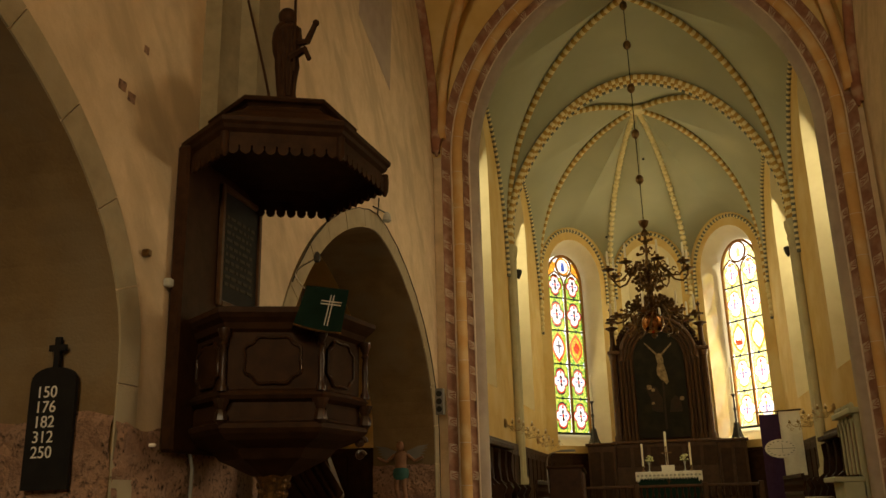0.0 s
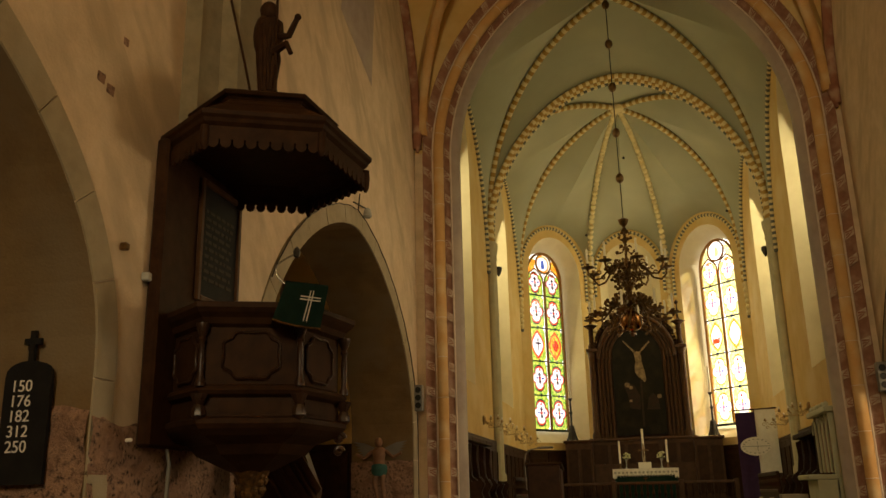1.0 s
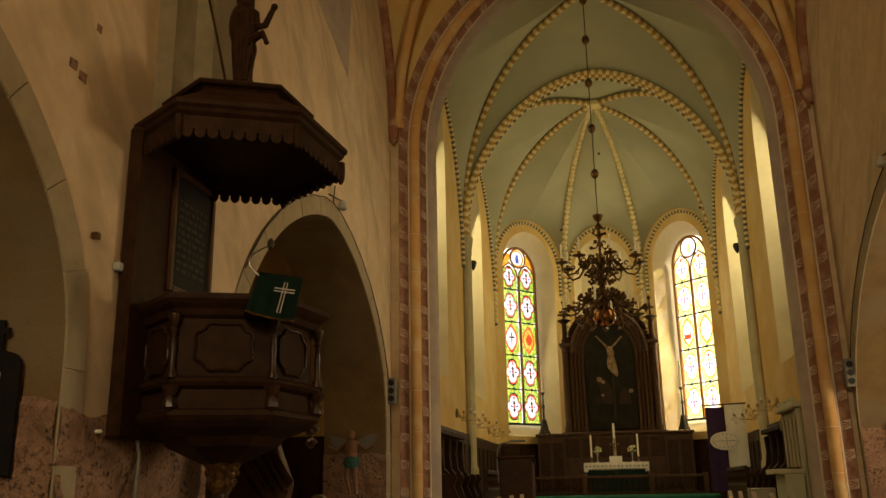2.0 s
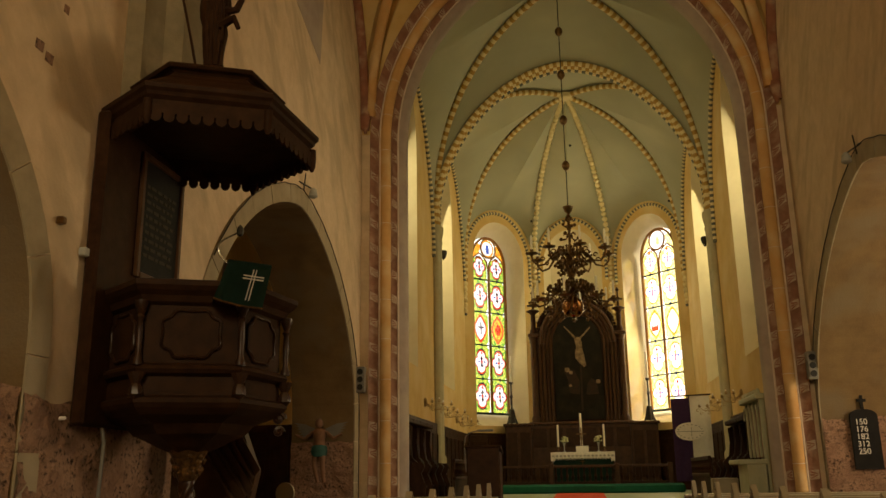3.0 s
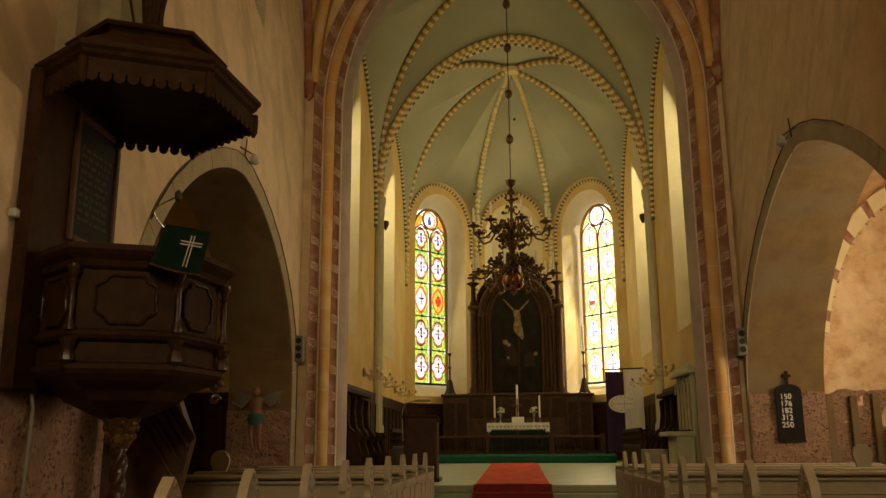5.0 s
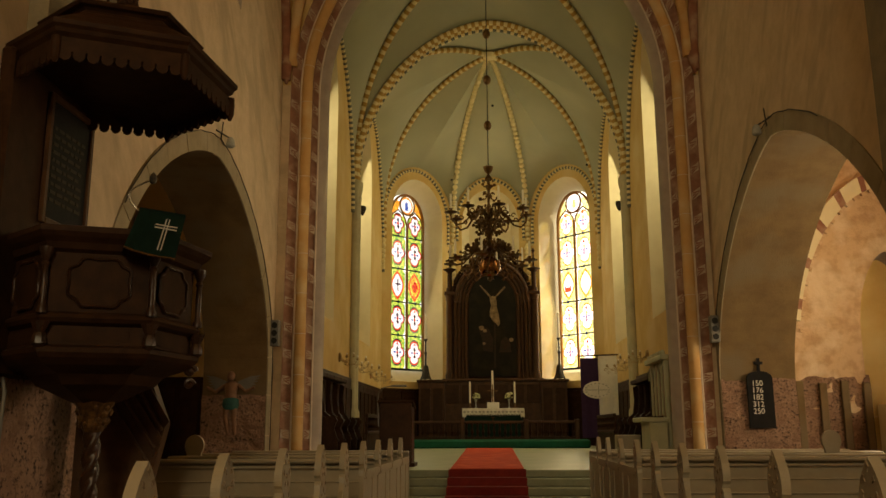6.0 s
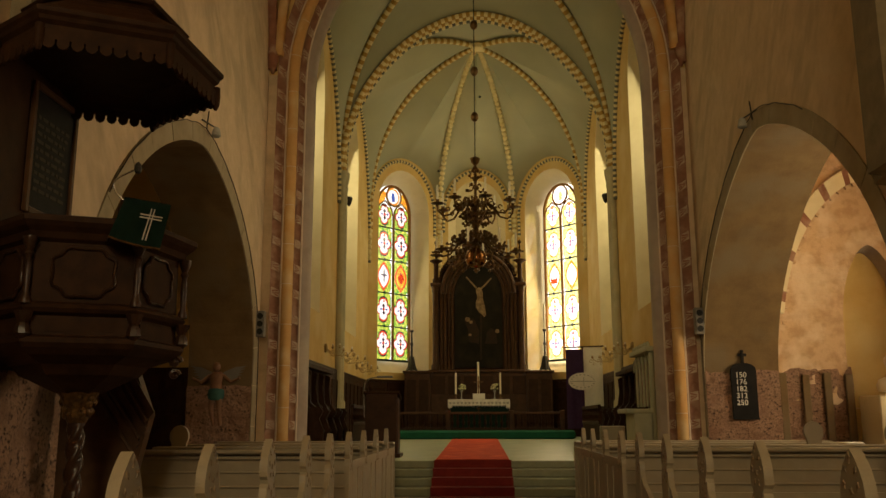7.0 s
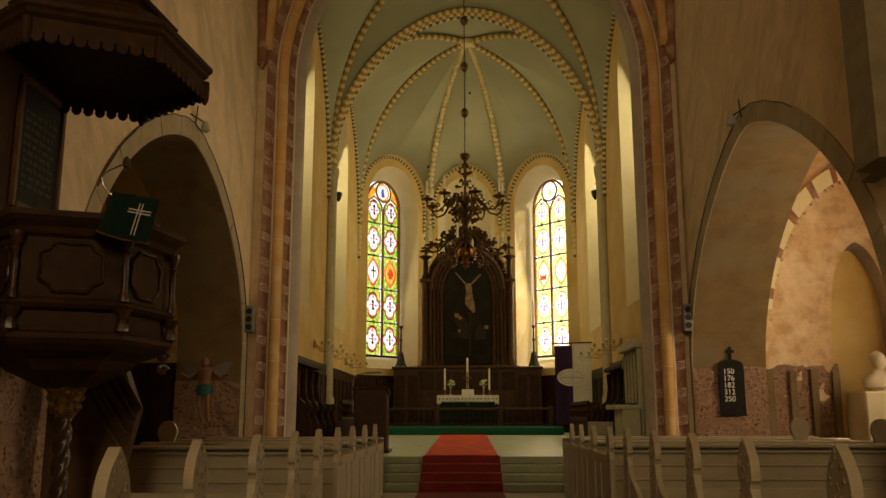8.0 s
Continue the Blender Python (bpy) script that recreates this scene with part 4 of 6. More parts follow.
    sk.visible_shadow = False


for sx, fr, u, w in APSE:
    stained_window(sx, fr, u, w, sx > 0, "tall stained glass window with %s panes and red medallions" % ("pale yellow sunlit" if sx > 0 else "green and yellow"))


# ---- altar ----
def carpet_strip(name, label, material, x0, x1, pts):
    c = thing(name, ((x0 + x1) / 2, pts[0][0], pts[0][1]), label, "carpet")
    bm = bmesh.new()
    row = []
    for y, z in pts:
        row.append([bm.verts.new((x0, y, z + 0.012)), bm.verts.new((x1, y, z + 0.012)), bm.verts.new((x1, y + 0.009, z + 0.004)), bm.verts.new((x0, y + 0.009, z + 0.004))])
    for a, b in zip(row, row[1:]):
        for k in range(4):
            bm.faces.new((a[k], a[(k + 1) % 4], b[(k + 1) % 4], b[k]))
    bm.faces.new(row[0]), bm.faces.new(row[-1])
    part("runner", bm, material, c)


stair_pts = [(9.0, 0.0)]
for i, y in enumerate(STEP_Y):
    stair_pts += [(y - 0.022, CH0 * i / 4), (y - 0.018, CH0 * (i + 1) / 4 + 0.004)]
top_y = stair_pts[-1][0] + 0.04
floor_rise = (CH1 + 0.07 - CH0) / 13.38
carpet_strip("stair_carpet", "wine-red carpet runner laid over the stone steps, its red darkened for shade", SHADEDWINE, -0.69, 0.49, stair_pts + [(top_y, stair_pts[-1][1])])
carpet_strip("carpet", "bright red carpet runner along the chancel floor", REDCARPET, -0.66, 0.46, [(top_y - 0.02, stair_pts[-1][1] + 0.008), (22.0, CH0 + (22.0 - 13.62) * floor_rise)])

bm = bmesh.new()
box(bm, -2.42, 2.40, 22.02, 22.42, 0.57, 0.80, bevel=0.05)
kn = thing("kneeler", (0, 22.2, 0.57), "long green cloth-covered kneeling step at the altar rail", "kneeler")
part("cushion", bm, GREENPAD, kn)
rail = thing("altar_rail", (0, 22.6, 0.57), "dark carved wooden altar rail with pierced panels", "altar rail")
for x0, x1 in ((-2.05, -0.82), (-0.75, 0.80), (0.87, 2.10)):
    bm = bmesh.new()
    box(bm, x0, x1, 22.55, 22.66, 1.19, 1.26, bevel=0.012)
    part("top_rail", bm, ALTARWOOD, rail)
    bm = bmesh.new()
    box(bm, x0, x1, 22.57, 22.63, 0.6, 0.86, bevel=0.01)
    part("bottom_rail", bm, STALLWOOD, rail)
    n = max(3, int((x1 - x0) / 0.14))
    for i in range(n):
        cx = x0 + (x1 - x0) * (i + 0.5) / n
        bm = bmesh.new()
        lathe(bm, [(0.03, 0.0), (0.018, 0.05), (0.04, 0.12), (0.018, 0.22), (0.03, 0.33)], cx, 22.6, 0.86, 8)
        part("baluster", bm, STALLWOOD, rail)
for x in (-2.08, -0.78, 0.84, 2.13):
    bm = bmesh.new()
    box(bm, x - 0.06, x + 0.06, 22.53, 22.68, 0.57, 1.30, bevel=0.015)
    part("post", bm, ALTARWOOD, rail)
bm = bmesh.new()
box(bm, -1.6, 1.6, 22.75, 25.0, 0.57, 0.8, bevel=0.01)
setting("altar_platform", bm, STALLWOOD, "dark wooden altar platform", "platform")

table = thing("altar_table", (0, 23.3, 0.8), "altar table with a green cloth frontal", "altar")
bm = bmesh.new()
box(bm, -0.76, 0.78, 23.02, 23.62, 0.8, 1.56, bevel=0.01)
part("frontal", bm, GREENCLOTH, table)
bm = bmesh.new()
box(bm, -0.008, 0.012, 23.0, 23.02, 1.22, 1.44)
box(bm, -0.05, 0.054, 23.0, 23.02, 1.34, 1.36)
part("embroidered_cross", bm, GOLDWORN, table, "small embroidered gold cross")
cloth = thing("altar_cloth", (0, 23.3, 1.56), "white linen altar cloth with a lace edge", "altar cloth")
bm = bmesh.new()
box(bm, -0.80, 0.82, 22.985, 23.66, 1.565, 1.585, bevel=0.004)
part("top_linen", bm, LINEN, cloth)
bm = bmesh.new()
n = 46
for i in range(n):
    a, b = -0.80 + 1.62 * i / n, -0.80 + 1.62 * (i + 1) / n
    dz = 0.03 if i % 2 else 0.0
    drop = 0.16 if 2 < i < n - 3 else 0.22
    w0, w1 = 0.010 * math.sin(i * 1.1), 0.010 * math.sin((i + 1) * 1.1)
    vs = [bm.verts.new(p) for p in ((a, 22.975 + w0, 1.57), (b, 22.975 + w1, 1.57), (b, 22.965 + w1, 1.57 - drop + 0.03), ((a + b) / 2, 22.963 + w0, 1.57 - drop - dz), (a, 22.965 + w0, 1.57 - drop + 0.03))]
    bm.faces.new(vs)
part("lace_edge", bm, LINEN, cloth, "scalloped lace edge")
bm = bmesh.new()
for i in range(16):
    cx = -0.74 + 1.5 * i / 15
    prism(bm, [(0.035 * math.cos(k * math.pi / 3), 0.028 * math.sin(k * math.pi / 3)) for k in range(6)], upright((cx, 22.957, 1.49), (1, 0), (0, -1)), 0.004)
part("lace_pattern", bm, LACE, cloth, "dark woven lace motifs")


def candle(x, y, z, h, r, label, holder=True):
    c = thing("altar_candle", (x, y, z), label, "candle", "altar candles")
    if holder:
        bm = bmesh.new()
        lathe(bm, [(r * 2.2, 0), (r * 2.0, 0.02), (r * 0.8, 0.05), (r * 0.7, 0.10), (r * 1.7, 0.13), (r * 1.7, 0.145)], x, y, z, 12)
        smooth(part("candlestick", bm, BRONZE, c, "dark bronze candlestick"))
    bm = bmesh.new()
    lathe(bm, [(r, 0.14), (r, 0.14 + h), (r * 0.4, 0.15 + h)], x, y, z, 12)
    smooth(part("wax", bm, WAX, c, "tall white wax candle"), 50)
    bm = bmesh.new()
    tube(bm, [(x, y, z + 0.15 + h), (x + 0.003, y, z + 0.18 + h)], 0.003, 5)
    part("wick", bm, IRON, c, "black wick")


candle(-0.60, 23.25, 1.585, 0.56, 0.024, "tall white candle on the altar cloth")
candle(0.58, 23.25, 1.585, 0.56, 0.024, "tall white candle on the altar cloth")
cr = thing("altar_crucifix", (0.0, 23.45, 1.585), "small dark standing cross on the altar", "cross")
bm = bmesh.new()
lathe(bm, [(0.09, 0), (0.08, 0.03), (0.03, 0.07), (0.02, 0.12)], 0, 23.45, 1.585, 10)
box(bm, -0.016, 0.016, 23.435, 23.465, 1.68, 2.22)
box(bm, -0.13, 0.13, 23.438, 23.462, 2.04, 2.07)
tube(bm, [(0, 23.425, 1.88), (0, 23.425, 2.06)], 0.025, 6)
part("cross_body", bm, BRONZE, cr)
candle(0.0, 23.56, 1.585, 0.86, 0.028, "tallest white candle behind the altar cross")
book = thing("open_book", (0.02, 23.2, 1.585), "pale open book on a small stand", "book")
bm = bmesh.new()
box(bm, -0.15, 0.17, 23.16, 23.18, 1.59, 1.74, Matrix.Identity(4), 0.004)
part("pages", bm, LINEN, book)
bm = bmesh.new()
box(bm, -0.12, 0.14, 23.18, 23.30, 1.586, 1.62)
part("stand", bm, ALTARWOOD, book)
for x in (-0.45, 0.43):
    vase = thing("flower_vase", (x, 23.3, 1.585), "glass vase with cream flowers on the altar", "flower vase", "altar vases")
    bm = bmesh.new()
    lathe(bm, [(0.05, 0), (0.04, 0.015), (0.012, 0.04), (0.014, 0.16), (0.035, 0.24), (0.03, 0.245)], x, 23.3, 1.585, 10)
    smooth(part("vase", bm, LACE, vase))
    bm = bmesh.new()
    rnd = random.Random(int(x * 100) + 90)
    for i in range(26):
        a, rr, hh = rnd.uniform(0, 6.28), rnd.uniform(0, 0.11), rnd.uniform(0.0, 0.13)
        ball(bm, x + rr * math.cos(a), 23.3 + rr * math.sin(a), 1.86 + hh, rnd.uniform(0.014, 0.03), 6, 4)
    part("blooms", bm, FLOWER, vase, "cream flower heads")
    bm = bmesh.new()
    for i in range(30):
        a, rr = rnd.uniform(0, 6.28), rnd.uniform(0.06, 0.15)
        p = Vector((x, 23.3, 1.82))
        q = p + Vector((rr * math.cos(a), rr * math.sin(a), rnd.uniform(-0.03, 0.16)))
        d = (q - p).cross(Vector((0, 0, 1))).normalized() * 0.014
        mid = p.lerp(q, 0.6)
        bm.faces.new([bm.verts.new(v) for v in (p, mid + d, q, mid - d)])
    part("leaves", bm, LEAF, vase, "narrow green leaves")

# retable: base with side pedestals, columns, arched painting, crest
ret = thing("altarpiece", (0, 24.6, 0.8), "tall dark carved wooden altarpiece with an arched painting", "altarpiece")


def rbox(name, x0, x1, y0, y1, z0, z1, material=ALTARWOOD, bevel=0.015, label=""):
    bm = bmesh.new()
    box(bm, x0, x1, y0, y1, z0, z1, bevel=bevel)
    return part(name, bm, material, ret, label)


rbox("base", -1.32, 1.36, 24.1, 24.9, 0.8, 2.34)
for sx in (-1, 1):
    x = sx * 1.67
    rbox("pedestal", x - 0.36, x + 0.36, 24.0, 24.7, 0.62, 2.32)
    rbox("pedestal_cap", x - 0.41, x + 0.41, 23.95, 24.74, 2.32, 2.39)
    for dx in (-0.17, 0.17):
        rbox("panel", x + dx - 0.13, x + dx + 0.13, 23.98, 24.01, 0.95, 2.15, STALLWOOD, 0.008)
rbox("base_cornice", -1.38, 1.42, 24.05, 24.9, 2.34, 2.42)
for i in range(6):
    cx = -1.1 + 0.445 * i
    rbox("panel", cx - 0.18, cx + 0.18, 24.075, 24.105, 1.75, 2.25, STALLWOOD, 0.008)
rbox("back_board", -1.22, 1.26, 24.62, 24.9, 2.4, 5.0, STALLWOOD)
for sx in (-1, 1):
    for i, (cx, r) in enumerate(((1.22, 0.085), (1.05, 0.04), (0.95, 0.045), (0.84, 0.03), (0.74, 0.04))):
        bm = bmesh.new()
        lathe(bm, [(r * 1.4, 2.42), (r * 1.4, 2.55), (r, 2.62), (r, 4.62), (r * 1.3, 4.66), (r * 1.15, 4.7), (r * 1.6, 4.82)], 0.02 + sx * cx, 24.5, 0, 12)
        smooth(part("column", bm, ALTARWOOD, ret), 45)
    rbox("capital_block", 0.02 + sx * 1.2 - 0.16, 0.02 + sx * 1.2 + 0.16, 24.36, 24.7, 4.80, 4.90)
    bm = bmesh.new()
    x = 0.02 + sx * 1.2
    lathe(bm, [(0.11, 4.9), (0.10, 5.0), (0.07, 5.05), (0.065, 5.45), (0.12, 5.5), (0.2, 5.55), (0.12, 5.58), (0.03, 5.62), (0.025, 5.8), (0.06, 5.84), (0.025, 5.88), (0.02, 6.02), (0.06, 6.08), (0.005, 6.16)], x, 24.5, 0, 10)
    box(bm, x - 0.12, x + 0.12, 24.48, 24.52, 5.78, 5.83)
    smooth(part("pinnacle", bm, DARKWOOD, ret, "turned pinnacle with a cross-shaped finial"), 45)
for r, y, th in ((1.02, 24.42, 0.06), (0.92, 24.46, 0.045), (0.82, 24.49, 0.035), (0.72, 24.51, 0.04)):
    bm = bmesh.new()
    tube(bm, [(0.02 + a, y, z) for a, z in arch_path(r, 4.6, r * 1.05 + 0.08, 0.5, 16)], th, 8)
    smooth(part("arch_moulding", bm, ALTARWOOD, ret), 60)
bm = bmesh.new()
prism(bm, arch_path(1.12, 4.6, 1.35, 0.5, 16, 4.5), upright((0.02, 24.8, 0), (1, 0), (0, -1)), 0.25)
part("gable", bm, STALLWOOD, ret, "carved arched gable board")
bm = bmesh.new()
rnd = random.Random(4)
for k in range(46):
    a = math.pi * (k + 0.5) / 46
    p = (0.02 + 1.14 * math.cos(a), 24.5, 4.62 + 1.38 * math.sin(a))
    ball(bm, p[0], p[1] + rnd.uniform(-0.04, 0.04), p[2], rnd.uniform(0.035, 0.075), 6, 5)
part("crest_carving", bm, DARKWOOD, ret, "leafy carved crest along the gable")
bm = bmesh.new()
prism(bm, arch_path(0.67, 4.6, 0.78, 0.5, 14, 2.5), upright((0.02, 24.56, 0), (1, 0), (0, -1)), 0.03)
painting = part("painting", bm, CANVAS, ret, "dark arched oil painting with a pale figure on a cross")
# plain shapes of the painting
bm = bmesh.new()
fig = upright((0.05, 24.526, 0.42), (1, 0), (0, -1))
prism(bm, [(-0.10, 3.78), (0.00, 3.62), (0.13, 3.66), (0.16, 3.80), (0.10, 4.06), (0.10, 4.22), (0.05, 4.34), (-0.02, 4.36), (-0.10, 4.30), (-0.06, 4.08), (-0.10, 3.92)], fig, 0.004)
prism(bm, [(0.02, 3.62), (0.14, 3.50), (0.19, 3.56), (0.16, 3.80), (0.04, 3.82)], fig, 0.003)
prism(bm, [(-0.08, 4.30), (-0.06, 4.36), (-0.36, 4.68), (-0.38, 4.65)], fig, 0.003)
prism(bm, [(0.05, 4.34), (0.06, 4.28), (0.36, 4.60), (0.34, 4.64)], fig, 0.003)
part("painted_figure", bm, FLESH, painting, "pale painted figure")
for cx, cz, r in ((-0.34, 3.44, 0.07), (-0.24, 3.36, 0.05), (0.50, 3.10, 0.06), (-0.27, 3.0, 0.04)):
    bm = bmesh.new()
    prism(bm, [(cx + r * math.cos(k * 0.785) * (1 + 0.2 * (k % 2)), cz + r * math.sin(k * 0.785)) for k in range(8)], fig, 0.004)
    part("painted_patch", bm, FLESH, painting)
bm = bmesh.new()
prism(bm, [(-0.30, 2.8), (-0.02, 2.75), (0.0, 3.1), (-0.14, 3.42), (-0.30, 3.5), (-0.42, 3.38), (-0.33, 3.15)], fig, 0.003)
prism(bm, [(0.0, 2.3), (0.06, 2.3), (0.07, 3.55), (0.02, 3.6)], fig, 0.002)
prism(bm, [(0.15, 2.75), (0.5, 2.75), (0.46, 3.1), (0.32, 3.2), (0.2, 3.05)], fig, 0.003)
part("painted_shape", bm, DIMRED, painting, "dim red painted shapes")
for sx in (-1, 1):
    x = sx * 1.86
    cs = thing("candelabrum", (x, 24.3, 2.39), "tall dark iron candlestick with an unlit white candle", "candlestick", "altar side candlesticks")
    bm = bmesh.new()
    for k in range(3):
        a = 2 * math.pi * k / 3 + 0.5
        tube(bm, [(x + 0.16 * math.cos(a), 24.3 + 0.16 * math.sin(a), 2.4), (x + 0.1 * math.cos(a), 24.3 + 0.1 * math.sin(a), 2.52), (x + 0.04 * math.cos(a), 24.3 + 0.04 * math.sin(a), 2.8)], 0.03, 6)
    lathe(bm, [(0.12, 2.42), (0.1, 2.5), (0.05, 2.62), (0.07, 2.7), (0.03, 2.8), (0.028, 3.1), (0.05, 3.14), (0.025, 3.2), (0.022, 3.46), (0.05, 3.5), (0.06, 3.54)], x, 24.3, 0, 10)
    smooth(part("stand", bm, IRON, cs), 45)
    bm = bmesh.new()
    lathe(bm, [(0.03, 3.54), (0.03, 4.25), (0.008, 4.27)], x, 24.3, 0, 10)
    smooth(part("wax", bm, WAX, cs, "white wax candle"), 45)


# ---- pulpit ----
PX, PY, TURN = -2.71, 5.85, radians(-98)


def hexring(r, z, turn=TURN, cx=PX, cy=PY):
    return [(cx + r * math.cos(turn + k * math.pi / 3), cy + r * math.sin(turn + k * math.pi / 3), z) for k in range(6)]


def hexbody(bm, profile, turn=TURN):
    lathe(bm, profile, PX, PY, 0, 6, turn)


pulpit = thing("pulpit", (PX, PY, 0.0), "dark carved hexagonal wooden pulpit with canopy on a twisted column", "pulpit")
bm = bmesh.new()
hexbody(bm, [(0.13, 1.23), (0.20, 1.26), (0.30, 1.31), (0.38, 1.345), (0.44, 1.41), (0.58, 1.46), (0.64, 1.50), (0.665, 1.53), (0.665, 1.56), (0.61, 1.58), (0.60, 1.70), (0.65, 1.72), (0.67, 1.745), (0.65, 1.77), (0.60, 1.79), (0.60, 2.17),
             (0.64, 2.19), (0.66, 2.23), (0.70, 2.26), (0.725, 2.29), (0.725, 2.325), (0.66, 2.34), (0.55, 2.34), (0.55, 2.0), (0.50, 1.6)])
body = part("body", bm, DARKWOOD, pulpit, "dark brown panelled body")
# raised shaped panels with a moulded edge on each side
for k in range(6):
    a, b = Vector(hexring(0.60, 0)[k]), Vector(hexring(0.60, 0)[(k + 1) % 6])
    mid, u = (a + b) / 2, (b - a).normalized()
    outn = (mid - Vector((PX, PY, 0))).normalized()
    bm = bmesh.new()
    shape = []
    for i in range(48):
        t = 2 * math.pi * i / 48
        f = 1 - 0.05 * math.cos(8 * t) + 0.03 * math.cos(4 * t)
        ct, st = math.cos(t), math.sin(t)
        shape.append((0.185 * f * math.copysign(abs(ct) ** 0.72, ct), 0.155 * f * math.copysign(abs(st) ** 0.72, st)))
    tube(bm, [mid + u * p + Vector((0, 0, 1.98 + q)) + outn * 0.012 for p, q in shape + shape[:1]], 0.012, 6)
    smooth(part("panel_moulding", bm, POLISHED, body), 60)
    bm = bmesh.new()
    prism(bm, [(p * 0.95, q * 0.95) for p, q in shape], upright((mid.x, mid.y, 1.98), (u.x, u.y), (outn.x, outn.y)), 0.010)
    part("panel_field", bm, DARKWOOD, body)
    bm = bmesh.new()
    shape = [(-0.2, -0.035), (-0.05, -0.045), (0.05, -0.045), (0.2, -0.035), (0.2, 0.035), (-0.2, 0.035)]
    prism(bm, shape, upright((mid.x, mid.y, 1.64), (u.x, u.y), (outn.x, outn.y)), 0.012)
    part("lower_panel", bm, DARKWOOD, body)
# corner columns
for k, p in enumerate(hexring(0.645, 0)):
    bm = bmesh.new()
    lathe(bm, [(0.035, 1.77), (0.035, 1.80), (0.024, 1.82), (0.02, 1.85), (0.024, 1.98), (0.018, 2.06), (0.03, 2.08), (0.02, 2.1), (0.045, 2.16), (0.045, 2.19)], p[0], p[1], 0, 10)
    smooth(part("corner_column", bm, POLISHED, body), 40)
    bm = bmesh.new()
    lathe(bm, [(0.02, 1.55), (0.05, 1.58), (0.045, 1.62), (0.03, 1.65), (0.05, 1.69), (0.06, 1.72)], p[0], p[1], 0, 8)
    smooth(part("bracket", bm, POLISHED, body, "carved corner bracket"), 40)
    if k != 2:
        continue
    bm = bmesh.new()
    q = Vector((p[0], p[1], 1.5)).lerp(Vector((PX, PY, 1.5)), 0.05)
    rv = (Vector((p[0], p[1], 0)) - Vector((PX, PY, 0))).normalized()
    for rr, cz in ((0.045, 1.46), (0.032, 1.37)):
        tube(bm, [q + rv * (rr * (1 - i * 0.07) * math.cos(i * 0.62)) + Vector((0, 0, cz - 1.5 + rr * (1 - i * 0.07) * math.sin(i * 0.62))) for i in range(12)], 0.018, 6)
    ball(bm, q.x, q.y, 1.46, 0.026, 8, 6)
    part("scroll_drop", bm, POLISHED, body, "carved scroll drop below the corner")
# twisted column with a gilded capital
bm = bmesh.new()
lathe(bm, [(0.06, 1.04), (0.075, 1.07), (0.085, 1.13), (0.105, 1.19), (0.13, 1.23), (0.14, 1.245)], PX, PY, 0, 16)
rnd = random.Random(8)
for i in range(34):
    t = rnd.uniform(0, 6.28)
    z = rnd.uniform(1.08, 1.22)
    r = 0.07 + (z - 1.07) * 0.30
    ball(bm, PX + r * math.cos(t), PY + r * math.sin(t), z, rnd.uniform(0.015, 0.032), 6, 4)
part("capital", bm, GOLDWORN, pulpit, "worn gilded leafy capital")
bm = bmesh.new()
rings = []
for i in range(61):
    z = i / 60 * 1.06
    rings.append([bm.verts.new((PX + (0.050 + 0.012 * math.cos(3 * (t - z * 14))) * math.cos(t), PY + (0.050 + 0.012 * math.cos(3 * (t - z * 14))) * math.sin(t), z)) for t in [2 * math.pi * k / 18 for k in range(18)]])
for a, b in zip(rings, rings[1:]):
    for k in range(18):
        bm.faces.new((a[k], a[(k + 1) % 18], b[(k + 1) % 18], b[k]))
bm.faces.new(rings[0]), bm.faces.new(rings[-1])
smooth(part("twisted_column", bm, POLISHED, pulpit, "dark twisted support column"), 60)
# canopy
CT = radians(-95)
bm = bmesh.new()
lathe(bm, [(0.55, 3.56), (0.76, 3.52), (0.79, 3.48), (0.79, 3.56), (0.82, 3.585), (0.83, 3.61), (0.852, 3.63), (0.856, 3.66), (0.84, 3.672), (0.80, 3.69), (0.71, 3.745), (0.60, 3.81), (0.525, 3.865), (0.51, 3.885), (0.53, 3.90),
           (0.57, 3.91), (0.585, 3.928), (0.58, 3.94), (0.52, 3.946), (0.49, 3.965), (0.46, 3.985), (0.39, 4.005), (0.32, 4.012), (0.31, 4.024), (0.28, 4.028), (0.25, 4.045), (0.20, 4.05)], PX, PY, 0, 6, CT)
canopy = part("canopy", bm, DARKWOOD, pulpit, "dark stepped hexagonal sounding board")
for k in range(6):
    a = Vector((PX + 0.775 * math.cos(CT + k * math.pi / 3), PY + 0.775 * math.sin(CT + k * math.pi / 3), 3.5))
    b = Vector((PX + 0.775 * math.cos(CT + (k + 1) * math.pi / 3), PY + 0.775 * math.sin(CT + (k + 1) * math.pi / 3), 3.5))
    n, u = 9, (b - a).normalized()
    outn = ((a + b) / 2 - Vector((PX, PY, 3.5))).normalized()
    bm = bmesh.new()
    step = (b - a).length / n
    outline = [(0, 0.02)]
    for i in range(n):
        outline += [(step * (i + 0.08), -0.045), (step * (i + 0.06), -0.075), (step * (i + 0.22), -0.098), (step * (i + 0.5), -0.108), (step * (i + 0.78), -0.098), (step * (i + 0.94), -0.075), (step * (i + 0.92), -0.045)]
    outline.append(((b - a).length, 0.02))
    prism(bm, outline, upright((a.x, a.y, 3.5), (u.x, u.y), (outn.x, outn.y)), 0.03)
    part("fringe", bm, DARKWOOD, canopy, "scalloped carved fringe")
    p = a + (a - Vector((PX, PY, 3.5))).normalized() * 0.03
    bm = bmesh.new()
    lathe(bm, [(0.012, -0.13), (0.03, -0.09), (0.034, -0.02), (0.03, 0.05)], p.x, p.y, 3.5, 8)
    smooth(part("corner_pendant", bm, DARKWOOD, canopy), 45)
